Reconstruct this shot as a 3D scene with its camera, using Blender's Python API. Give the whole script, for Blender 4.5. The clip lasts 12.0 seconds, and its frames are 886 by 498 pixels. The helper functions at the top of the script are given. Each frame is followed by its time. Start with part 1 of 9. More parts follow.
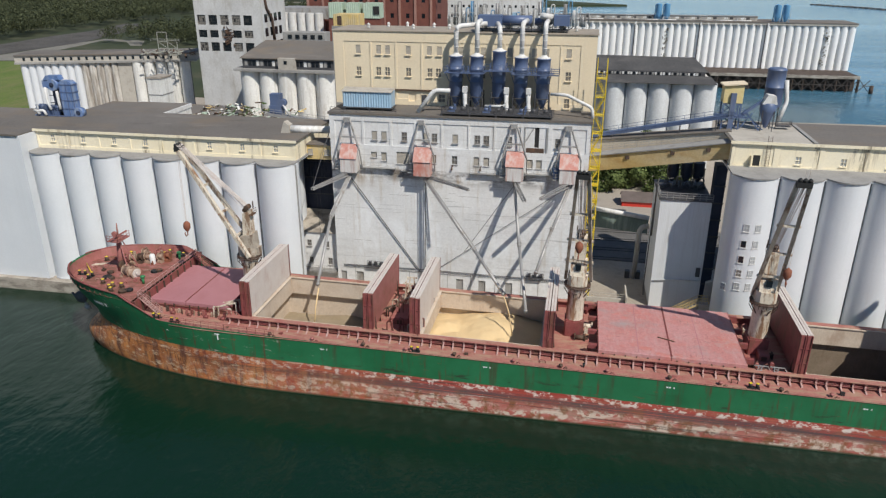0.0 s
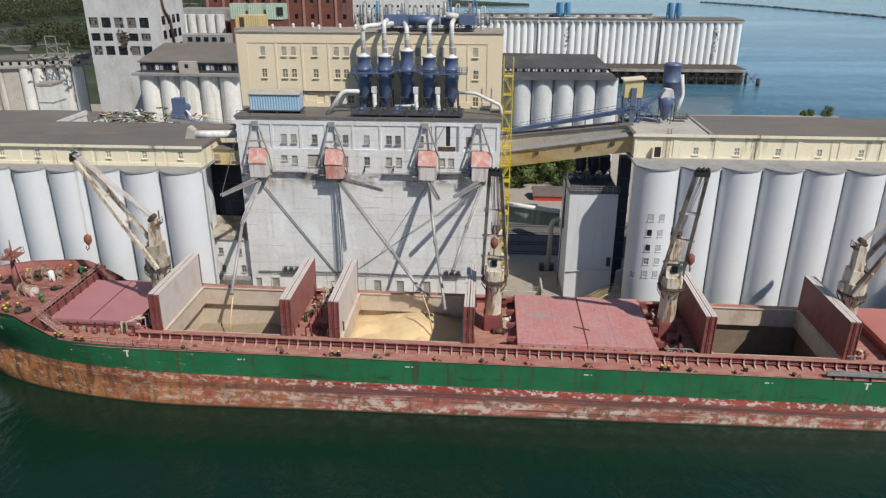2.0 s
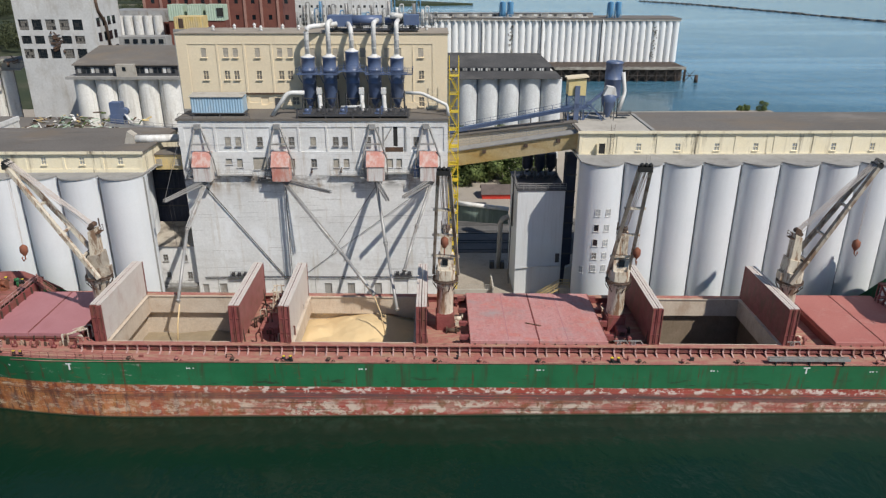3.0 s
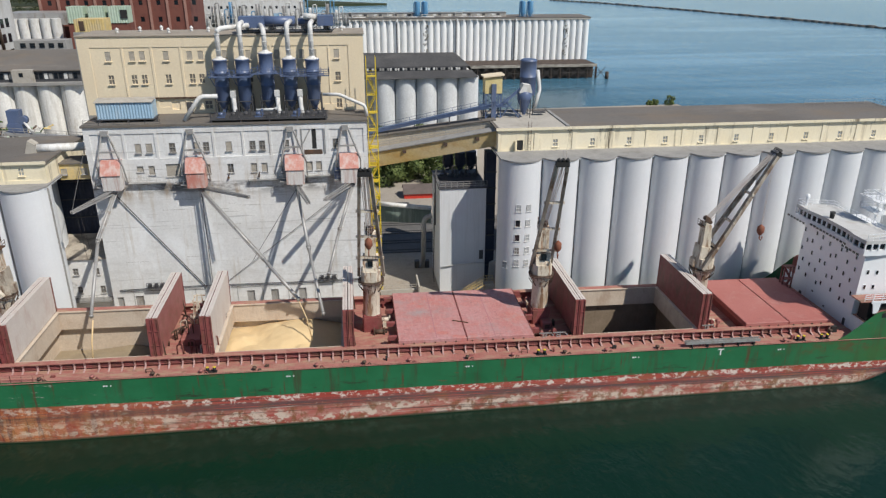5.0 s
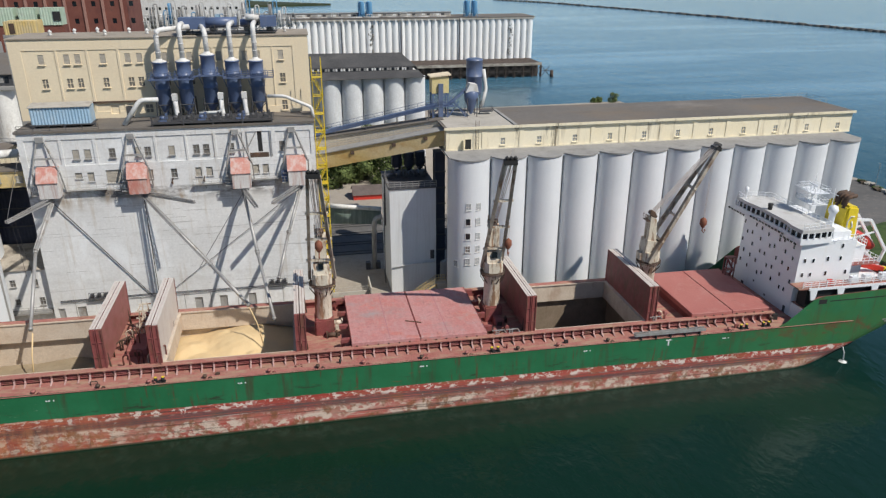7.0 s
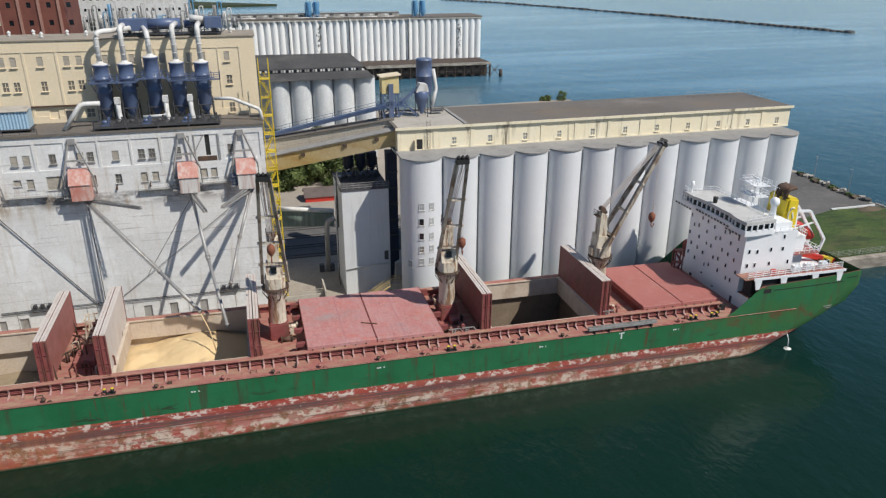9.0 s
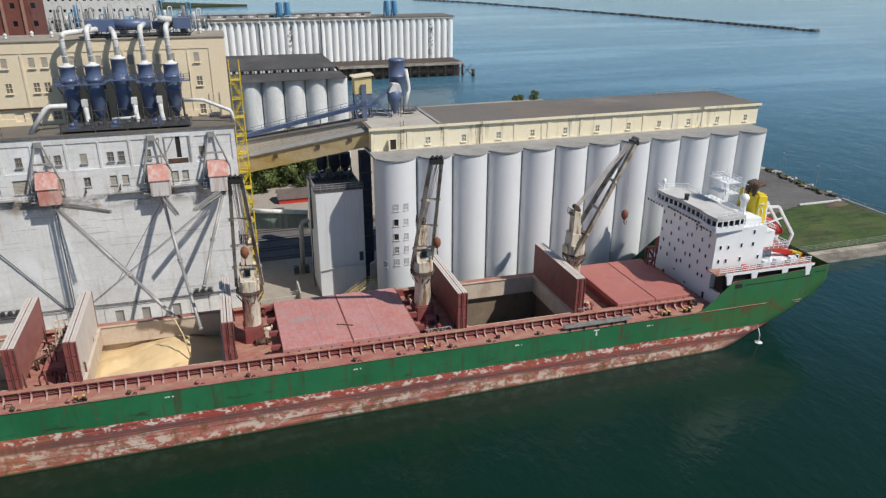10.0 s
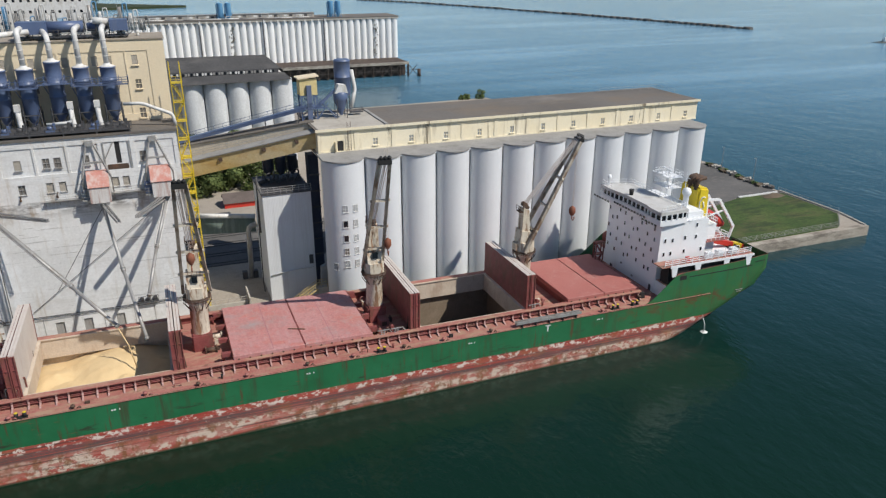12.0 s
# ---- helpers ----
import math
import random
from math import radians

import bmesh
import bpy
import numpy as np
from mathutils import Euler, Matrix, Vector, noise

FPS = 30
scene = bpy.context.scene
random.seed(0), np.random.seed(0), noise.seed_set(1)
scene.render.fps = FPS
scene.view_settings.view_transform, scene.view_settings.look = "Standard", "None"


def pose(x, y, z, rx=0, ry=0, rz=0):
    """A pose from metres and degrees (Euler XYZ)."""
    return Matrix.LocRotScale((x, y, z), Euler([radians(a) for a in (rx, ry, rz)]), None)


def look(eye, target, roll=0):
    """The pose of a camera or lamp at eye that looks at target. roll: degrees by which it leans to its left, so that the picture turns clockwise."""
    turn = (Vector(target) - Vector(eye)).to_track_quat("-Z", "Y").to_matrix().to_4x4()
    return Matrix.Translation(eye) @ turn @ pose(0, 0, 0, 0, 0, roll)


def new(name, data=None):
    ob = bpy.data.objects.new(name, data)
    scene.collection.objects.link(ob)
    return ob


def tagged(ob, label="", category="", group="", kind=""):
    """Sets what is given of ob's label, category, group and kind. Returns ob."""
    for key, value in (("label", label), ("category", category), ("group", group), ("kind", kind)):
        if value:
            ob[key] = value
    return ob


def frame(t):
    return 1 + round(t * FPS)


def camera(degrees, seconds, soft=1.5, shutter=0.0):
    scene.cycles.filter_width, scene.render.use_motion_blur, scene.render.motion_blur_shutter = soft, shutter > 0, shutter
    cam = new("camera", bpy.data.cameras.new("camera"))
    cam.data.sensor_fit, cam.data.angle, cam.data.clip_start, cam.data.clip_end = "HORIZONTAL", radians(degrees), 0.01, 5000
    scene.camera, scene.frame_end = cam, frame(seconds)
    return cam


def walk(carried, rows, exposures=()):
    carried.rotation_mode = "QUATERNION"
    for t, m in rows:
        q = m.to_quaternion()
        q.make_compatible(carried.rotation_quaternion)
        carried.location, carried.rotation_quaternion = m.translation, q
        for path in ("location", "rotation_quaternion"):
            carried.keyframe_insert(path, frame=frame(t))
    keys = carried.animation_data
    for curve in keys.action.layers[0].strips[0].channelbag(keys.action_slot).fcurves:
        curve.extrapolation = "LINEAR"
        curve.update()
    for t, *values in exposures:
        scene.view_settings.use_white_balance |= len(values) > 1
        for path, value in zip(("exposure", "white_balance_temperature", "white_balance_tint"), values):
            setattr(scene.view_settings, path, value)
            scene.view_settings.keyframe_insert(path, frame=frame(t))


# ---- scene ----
cam = camera(63.34, 12.0, 1.3)
PATH = [
    (0, pose(0, 0, 66, 68.051, -0.061, 10.750)),
    (0.5, pose(0, 0, 66, 68.051, -0.061, 10.457)),
    (1, pose(0, 0, 66, 68.051, -0.061, 8.866)),
    (1.5, pose(0, 0, 66, 68.051, -0.061, 6.316)),
    (2, pose(0, 0, 66, 68.051, -0.061, 3.599)),
    (2.5, pose(0, 0, 66, 68.051, -0.061, 1.148)),
    (3, pose(0, 0, 66, 68.051, -0.061, -0.659)),
    (5, pose(0, 0, 66, 68.051, -0.061, -7.150)),
    (5.5, pose(0, 0, 66, 68.051, -0.061, -8.351)),
    (6, pose(0, 0, 66, 68.051, -0.061, -9.447)),
    (6.5, pose(0, 0, 66, 68.051, -0.061, -10.515)),
    (8.5, pose(0, 0, 66, 68.051, -0.061, -13.931)),
    (9, pose(0, 0, 66, 68.051, -0.061, -15.284)),
    (9.5, pose(0, 0, 66, 68.051, -0.061, -16.307)),
    (10, pose(0, 0, 66, 68.051, -0.061, -17.418)),
    (10.5, pose(0, 0, 66, 68.051, -0.061, -18.394)),
    (11, pose(0, 0, 66, 68.051, -0.061, -19.634)),
    (11.5, pose(0, 0, 66, 68.051, -0.061, -21.143)),
    (12, pose(0, 0, 66, 68.051, -0.061, -21.653)),
]
walk(cam, PATH)

# ---- light ----
SUN_AZ, SUN_EL = radians(44.5), radians(49.5)   # azimuth from -y towards +x
world = bpy.data.worlds.new("world")
scene.world = world
world.use_nodes = True
wn = world.node_tree.nodes
sky = wn.new("ShaderNodeTexSky")
sky.sky_type = "NISHITA"
sky.sun_disc = False
sky.sun_elevation = SUN_EL
sky.sun_rotation = radians(180) - SUN_AZ
sky.air_density, sky.dust_density, sky.ozone_density = 1.0, 0.1, 3.5
wn["Background"].inputs[1].default_value = 0.085
world.node_tree.links.new(sky.outputs[0], wn["Background"].inputs[0])
sun_data = bpy.data.lights.new("sun", "SUN")
sun_data.energy, sun_data.angle, sun_data.color = 4.5, radians(0.6), (1.0, 0.94, 0.85)
sun_dir = Vector((math.sin(SUN_AZ) * math.cos(SUN_EL), -math.cos(SUN_AZ) * math.cos(SUN_EL), math.sin(SUN_EL)))
sun = new("sun", sun_data)
sun.matrix_world = look(sun_dir * 300, (0, 0, 0))


# ---- materials ----
def node_mat(name):
    m = bpy.data.materials.new(name)
    m.use_nodes = True
    return m, m.node_tree.nodes, m.node_tree.links, m.node_tree.nodes["Principled BSDF"]


def ramp(nodes, stops):
    r = nodes.new("ShaderNodeValToRGB")
    e = r.color_ramp.elements
    while len(e) < len(stops):
        e.new(0.5)
    for k, (p, c) in enumerate(stops):
        e[k].position = p
        e[k].color = (*c, 1) if len(c) == 3 else c
    return r


def noise_tex(nodes, links, scale, stretch=(1, 1, 1), detail=6.0, rough=0.6):
    tc = nodes.new("ShaderNodeNewGeometry")
    mp = nodes.new("ShaderNodeMapping")
    mp.inputs["Scale"].default_value = stretch
    n = nodes.new("ShaderNodeTexNoise")
    n.inputs["Scale"].default_value, n.inputs["Detail"].default_value, n.inputs["Roughness"].default_value = scale, detail, rough
    links.new(tc.outputs["Position"], mp.inputs["Vector"])
    links.new(mp.outputs[0], n.inputs["Vector"])
    return n.outputs["Fac"]


def mixc(nodes, links, fac, a, b):
    m = nodes.new("ShaderNodeMix")
    m.data_type = "RGBA"
    for sock, v in ((m.inputs[0], fac), (m.inputs[6], a), (m.inputs[7], b)):
        if isinstance(v, (tuple, list)):
            sock.default_value = (*v, 1)
        elif isinstance(v, (int, float)):
            sock.default_value = v
        else:
            links.new(v, sock)
    return m.outputs[2]


def surface(name, base, alt, stain=None, scale=0.6, fine=6.0, streak=None, amount=0.5, rough=0.75, metal=0.0, bump=0.15, cover=(0.52, 0.66), vary=0.0, grit=0.14):
    """A worn surface: base and alt by broad noise, fine grain, and stains (streak: the stretch of their noise)."""
    m, n, l, b = node_mat(name)
    broad = ramp(n, [(0.35, (0, 0, 0)), (0.68, (1, 1, 1))])
    l.new(noise_tex(n, l, scale), broad.inputs[0])
    col = mixc(n, l, broad.outputs[0], base, alt)
    grain = ramp(n, [(0.3, (1 - grit,) * 3), (0.7, (1 + grit * 0.6,) * 3)])
    gfac = noise_tex(n, l, fine, detail=8)
    l.new(gfac, grain.inputs[0])
    mul = n.new("ShaderNodeMix")
    mul.data_type, mul.blend_type = "RGBA", "MULTIPLY"
    mul.inputs[0].default_value = 1.0
    l.new(col, mul.inputs[6])
    l.new(grain.outputs[0], mul.inputs[7])
    col = mul.outputs[2]
    if stain:
        sr = ramp(n, [(cover[0], (0, 0, 0)), (cover[1], (amount,) * 3)])
        l.new(noise_tex(n, l, 1.0, streak or (0.5, 0.5, 0.5), detail=8, rough=0.7), sr.inputs[0])
        col = mixc(n, l, sr.outputs[0], col, stain)
    if vary:
        oi = n.new("ShaderNodeObjectInfo")
        vr = ramp(n, [(0.0, (1 - vary,) * 3), (1.0, (1 + vary,) * 3)])
        l.new(oi.outputs["Random"], vr.inputs[0])
        mv = n.new("ShaderNodeMix")
        mv.data_type, mv.blend_type = "RGBA", "MULTIPLY"
        mv.inputs[0].default_value = 1.0
        l.new(col, mv.inputs[6])
        l.new(vr.outputs[0], mv.inputs[7])
        col = mv.outputs[2]
    l.new(col, b.inputs["Base Color"])
    b.inputs["Roughness"].default_value, b.inputs["Metallic"].default_value = rough, metal
    if bump:
        bp = n.new("ShaderNodeBump")
        bp.inputs["Strength"].default_value, bp.inputs["Distance"].default_value = bump, 0.05
        l.new(gfac, bp.inputs["Height"])
        l.new(bp.outputs[0], b.inputs["Normal"])
    return m


def water_mat():
    m, n, l, b = node_mat("harbour_water")
    # turbid green in the harbour; towards the open lake the sky's grazing reflection is painted in as blue
    g = n.new("ShaderNodeNewGeometry")
    sp_ = n.new("ShaderNodeSeparateXYZ")
    l.new(g.outputs["Position"], sp_.inputs[0])
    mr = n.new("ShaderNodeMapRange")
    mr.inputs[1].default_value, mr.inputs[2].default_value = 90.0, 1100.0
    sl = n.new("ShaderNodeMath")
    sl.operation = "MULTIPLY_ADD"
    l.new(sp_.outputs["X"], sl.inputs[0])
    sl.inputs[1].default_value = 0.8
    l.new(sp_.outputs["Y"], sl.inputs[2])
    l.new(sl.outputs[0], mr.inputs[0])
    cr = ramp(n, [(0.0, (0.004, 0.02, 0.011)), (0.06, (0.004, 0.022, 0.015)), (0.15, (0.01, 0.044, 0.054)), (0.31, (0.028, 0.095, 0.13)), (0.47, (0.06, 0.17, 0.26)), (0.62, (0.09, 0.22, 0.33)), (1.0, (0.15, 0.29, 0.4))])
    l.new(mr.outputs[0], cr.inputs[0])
    # pale streaks far out: the brighter sheen of ruffled water, put into the colour
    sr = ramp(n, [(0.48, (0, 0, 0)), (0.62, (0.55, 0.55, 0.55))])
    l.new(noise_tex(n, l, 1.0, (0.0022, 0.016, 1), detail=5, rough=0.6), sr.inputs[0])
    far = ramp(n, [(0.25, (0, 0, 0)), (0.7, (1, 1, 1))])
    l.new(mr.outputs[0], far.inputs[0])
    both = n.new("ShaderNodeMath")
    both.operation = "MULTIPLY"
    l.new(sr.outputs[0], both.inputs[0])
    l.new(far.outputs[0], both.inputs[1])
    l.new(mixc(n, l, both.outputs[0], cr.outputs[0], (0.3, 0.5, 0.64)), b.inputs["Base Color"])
    b.inputs["Roughness"].default_value = 0.15
    b.inputs["IOR"].default_value = 1.33
    b.inputs["Specular IOR Level"].default_value = 0.5
    hs = []
    for sc, st in ((0.55, (1.0, 0.55, 1)), (0.09, (1, 0.6, 1))):
        hs.append(noise_tex(n, l, sc, st, detail=5, rough=0.55))
    add = n.new("ShaderNodeMath")
    add.operation = "MULTIPLY_ADD"
    l.new(hs[1], add.inputs[0])
    add.inputs[1].default_value = 3.0
    l.new(hs[0], add.inputs[2])
    bp = n.new("ShaderNodeBump")
    bp.inputs["Strength"].default_value, bp.inputs["Distance"].default_value = 0.6, 0.25
    l.new(add.outputs[0], bp.inputs["Height"])
    l.new(bp.outputs[0], b.inputs["Normal"])
    return m


def glass_mat():
    m, n, l, b = node_mat("dark_glass")
    b.inputs["Base Color"].default_value = (0.012, 0.016, 0.02, 1)
    b.inputs["Roughness"].default_value = 0.08
    return m


def hull_mat():
    """Green topsides over a worn red boot top, with scrapes, bare grey patches and rust."""
    m, n, l, b = node_mat("hull_paint")
    tc = n.new("ShaderNodeTexCoord")
    sep = n.new("ShaderNodeSeparateXYZ")
    l.new(tc.outputs["Object"], sep.inputs[0])

    def tex(scale, st, detail=8, rough=0.65):
        mp = n.new("ShaderNodeMapping")
        mp.inputs["Scale"].default_value = st
        t = n.new("ShaderNodeTexNoise")
        t.inputs["Scale"].default_value, t.inputs["Detail"].default_value, t.inputs["Roughness"].default_value = scale, detail, rough
        l.new(tc.outputs["Object"], mp.inputs[0])
        l.new(mp.outputs[0], t.inputs["Vector"])
        return t.outputs["Fac"]

    def mask(fac, a, c, top=1.0):
        r = ramp(n, [(a, (0, 0, 0)), (c, (top, top, top))])
        l.new(fac, r.inputs[0])
        return r.outputs[0]

    def times(a, c):
        t = n.new("ShaderNodeMath")
        t.operation = "MULTIPLY"
        l.new(a, t.inputs[0])
        l.new(c, t.inputs[1])
        return t.outputs[0]

    def span(v, a, c):
        t = n.new("ShaderNodeMapRange")
        t.inputs[1].default_value, t.inputs[2].default_value = a, c
        l.new(v, t.inputs[0])
        return t.outputs[0]

    z, x = sep.outputs["Z"], sep.outputs["X"]
    def below(v, a, c, d, e):
        """1 between c and d, falling to 0 at a and e."""
        r = ramp(n, [(0.0, (0, 0, 0)), ((c - a) / (e - a), (1, 1, 1)), ((d - a) / (e - a), (1, 1, 1)), (1.0, (0, 0, 0))])
        l.new(span(v, a, e), r.inputs[0])
        return r.outputs[0]
    green = mixc(n, l, mask(tex(0.12, (1, 1, 1)), 0.38, 0.66), (0.012, 0.12, 0.045), (0.022, 0.165, 0.068))
    green = mixc(n, l, mask(tex(1.0, (0.7, 0.7, 0.07)), 0.54, 0.68, 0.8), green, (0.055, 0.06, 0.03))
    green = mixc(n, l, times(mask(tex(1.0, (0.22, 1, 1.1)), 0.56, 0.66, 0.9), below(z, 5.0, 5.6, 6.4, 7.4)), green, (0.035, 0.03, 0.02))
    green = mixc(n, l, mask(tex(1.0, (0.3, 1, 1.6)), 0.63, 0.68, 0.75), green, (0.16, 0.085, 0.04))
    green = mixc(n, l, times(mask(tex(1.0, (0.35, 1, 1.5), 10, 0.75), 0.6, 0.66, 0.8), mask(span(x, -30.0, -48.0), 0.0, 1.0)), green, (0.4, 0.4, 0.34))
    aft = span(x, 60.0, 84.0)
    green = mixc(n, l, times(aft, mask(tex(0.3, (0.6, 1, 0.8)), 0.3, 0.6, 0.8)), green, (0.042, 0.135, 0.036))
    green = mixc(n, l, times(times(aft, mask(tex(1.0, (0.35, 1, 0.6), 9, 0.72), 0.49, 0.6, 0.9)), below(z, 6.6, 7.6, 9.2, 10.4)), green, (0.11, 0.062, 0.026))
    green = mixc(n, l, mask(tex(1.0, (1.1, 1.1, 0.08), 9, 0.75), 0.57, 0.63, 0.8), green, (0.1, 0.05, 0.025))
    red = mixc(n, l, mask(tex(1.0, (0.05, 1, 1.3), 6), 0.35, 0.66), (0.36, 0.05, 0.036), (0.47, 0.115, 0.085))
    red = mixc(n, l, mask(tex(1.0, (0.14, 1, 0.5), 9, 0.72), 0.52, 0.64, 0.85), red, (0.3, 0.15, 0.085))
    red = mixc(n, l, times(mask(tex(1.0, (0.2, 1, 0.9), 8, 0.7), 0.36, 0.6, 0.55), below(z, 0.2, 0.7, 2.6, 3.3)), red, (0.5, 0.31, 0.255))
    red = mixc(n, l, times(mask(tex(1.0, (0.1, 1, 0.3), 4, 0.6), 0.38, 0.48), times(mask(tex(1.0, (0.6, 1, 0.85), 8, 0.68), 0.48, 0.51, 0.92), below(z, -0.4, 0.3, 2.6, 3.2))), red, (0.66, 0.54, 0.44))
    red = mixc(n, l, times(mask(tex(1.0, (0.16, 1, 0.9), 6, 0.65), 0.52, 0.6, 0.7), below(z, 2.0, 2.5, 3.6, 4.1)), red, (0.2, 0.1, 0.075))
    red = mixc(n, l, times(mask(tex(1.0, (0.5, 1, 0.35), 10, 0.75), 0.5, 0.58, 0.85), below(z, -0.6, 0.2, 2.6, 3.8)), red, (0.22, 0.09, 0.035))
    red = mixc(n, l, mask(tex(1.0, (0.03, 1, 3.2), 8, 0.75), 0.55, 0.6, 0.8), red, (0.07, 0.05, 0.045))
    red = mixc(n, l, times(mask(tex(1.0, (0.03, 1, 5.0), 8, 0.75), 0.43, 0.52, 0.9), below(z, 2.6, 3.2, 3.9, 4.4)), red, (0.085, 0.072, 0.075))
    red = mixc(n, l, times(mask(tex(1.0, (0.75, 1, 1.2), 8, 0.7), 0.53, 0.55, 0.95), below(z, 3.9, 4.3, 5.0, 5.7)), red, (0.72, 0.62, 0.55))
    red = mixc(n, l, mask(tex(1.0, (0.05, 1, 5.0), 8, 0.7), 0.62, 0.66, 0.8), red, (0.6, 0.52, 0.46))
    red = mixc(n, l, mask(tex(1.0, (0.9, 1, 1.3), 10, 0.78), 0.62, 0.645, 0.85), red, (0.68, 0.6, 0.54))
    rust = mixc(n, l, mask(tex(0.9, (0.35, 1, 0.3), 9, 0.7), 0.35, 0.62), (0.26, 0.075, 0.025), (0.66, 0.27, 0.075))
    rust = mixc(n, l, mask(tex(1.0, (0.9, 0.9, 0.12), 8, 0.7), 0.5, 0.6, 0.9), rust, (0.085, 0.036, 0.022))
    rust = mixc(n, l, mask(tex(1.0, (0.5, 1, 1.4), 9, 0.7), 0.56, 0.6, 0.85), rust, (0.66, 0.5, 0.33))
    rust = mixc(n, l, times(mask(tex(1.0, (0.06, 1, 2.6), 9, 0.75), 0.5, 0.58, 0.8), below(z, 2.6, 3.4, 5.0, 6.0)), rust, (0.1, 0.045, 0.028))
    bow = span(x, -20.0, -68.0)
    sternw = span(x, 70.0, 88.0)
    rusty = n.new("ShaderNodeMath")
    rusty.operation, rusty.use_clamp = "MULTIPLY_ADD", True
    l.new(bow, rusty.inputs[0])
    rusty.inputs[1].default_value = 0.85
    l.new(times(mask(tex(0.35, (0.5, 1, 0.6), 9, 0.7), 0.5, 0.68, 0.7), mask(sternw, 0.0, 1.0)), rusty.inputs[2])
    red = mixc(n, l, rusty.outputs[0], red, rust)
    red = mixc(n, l, mask(tex(0.8, (0.22, 1, 0.3), 9, 0.7), 0.56, 0.68, 0.6), red, (0.26, 0.11, 0.045))
    wob = n.new("ShaderNodeMath")
    wob.operation = "MULTIPLY_ADD"
    l.new(tex(0.6, (1, 1, 1)), wob.inputs[0])
    wob.inputs[1].default_value = 0.35
    fore = n.new("ShaderNodeMath")
    fore.operation = "MULTIPLY_ADD"
    l.new(bow, fore.inputs[0])
    fore.inputs[1].default_value = -0.4
    l.new(z, fore.inputs[2])
    l.new(fore.outputs[0], wob.inputs[2])
    sharp = span(wob.outputs[0], 5.3, 5.4)
    sea = n.new("ShaderNodeMath")
    sea.operation = "MULTIPLY_ADD"
    l.new(x, sea.inputs[0])
    sea.inputs[1].default_value = -0.0122
    l.new(z, sea.inputs[2])
    red = mixc(n, l, span(sea.outputs[0], 0.4, 0.1), red, (0.06, 0.055, 0.03))
    col = mixc(n, l, sharp, red, green)
    l.new(col, b.inputs["Base Color"])
    b.inputs["Roughness"].default_value = 0.55
    bp = n.new("ShaderNodeBump")
    bp.inputs["Strength"].default_value, bp.inputs["Distance"].default_value = 0.25, 0.06
    l.new(tex(0.35, (1, 1, 1), 3), bp.inputs["Height"])
    l.new(bp.outputs[0], b.inputs["Normal"])
    return m


def plain(name, col, rough=0.6, metal=0.0):
    return surface(name, col, tuple(c * 0.82 for c in col), scale=1.5, fine=12, rough=rough, metal=metal, bump=0.05)


WATER = water_mat()
GLASS = glass_mat()
HULL = hull_mat()
SILO = surface("white_silo_paint", (0.62, 0.645, 0.67), (0.67, 0.69, 0.71), (0.55, 0.565, 0.57), scale=0.12, fine=3, streak=(0.5, 0.5, 0.03), amount=0.5, cover=(0.52, 0.85), bump=0.0, rough=0.6, grit=0.03)
OLDSILO = surface("weathered_white_silo", (0.66, 0.65, 0.61), (0.76, 0.76, 0.73), (0.3, 0.28, 0.24), scale=0.15, fine=2, streak=(0.5, 0.5, 0.03), amount=0.7, cover=(0.52, 0.7), bump=0.08)
TOWERGREY = surface("stained_grey_concrete", (0.5, 0.5, 0.49), (0.6, 0.6, 0.59), (0.3, 0.26, 0.21), scale=0.1, fine=1.5, streak=(0.18, 0.18, 0.06), amount=0.6, cover=(0.5, 0.68), bump=0.08, grit=0.12)
REARSILO = surface("dull_white_silo", (0.58, 0.6, 0.61), (0.66, 0.68, 0.69), (0.46, 0.47, 0.47), scale=0.12, fine=2, streak=(0.35, 0.35, 0.08), amount=0.6, cover=(0.48, 0.66), bump=0.04)
PIERSILO = surface("far_white_silo", (0.74, 0.75, 0.74), (0.8, 0.81, 0.8), (0.5, 0.49, 0.46), scale=0.05, fine=1, streak=(0.3, 0.3, 0.02), amount=0.5, cover=(0.54, 0.75), bump=0.0, grit=0.05)
GREYSILO = surface("dirt_streaked_silo", (0.5, 0.47, 0.42), (0.62, 0.6, 0.56), (0.2, 0.17, 0.14), scale=0.2, fine=2, streak=(0.6, 0.6, 0.05), amount=0.85, cover=(0.46, 0.6), bump=0.05)
SMUDGE = surface("grey_water_stain", (0.2, 0.2, 0.18), (0.32, 0.31, 0.28), scale=0.5, fine=3, rough=0.9, bump=0.0)
PILEGREY = surface("weathered_pile_timber", (0.065, 0.052, 0.045), (0.1, 0.085, 0.075), scale=0.5, fine=3, rough=0.9)
CONC = surface("painted_concrete_wall", (0.66, 0.655, 0.64), (0.74, 0.735, 0.72), (0.48, 0.47, 0.45), scale=0.12, fine=2.5, streak=(0.08, 0.08, 0.5), amount=0.6, cover=(0.52, 0.75), bump=0.05, grit=0.08)
CREAM = surface("cream_wall_paint", (0.76, 0.655, 0.475), (0.73, 0.615, 0.44), (0.58, 0.47, 0.33), scale=0.1, fine=3, streak=(0.3, 0.3, 0.04), amount=0.4, cover=(0.55, 0.8), bump=0.04, grit=0.06)
PALECREAM = surface("pale_cream_wall", (0.82, 0.75, 0.58), (0.79, 0.7, 0.5), (0.3, 0.24, 0.16), scale=0.15, fine=3, streak=(0.5, 0.5, 0.035), amount=0.75, cover=(0.56, 0.7), bump=0.04, grit=0.06)
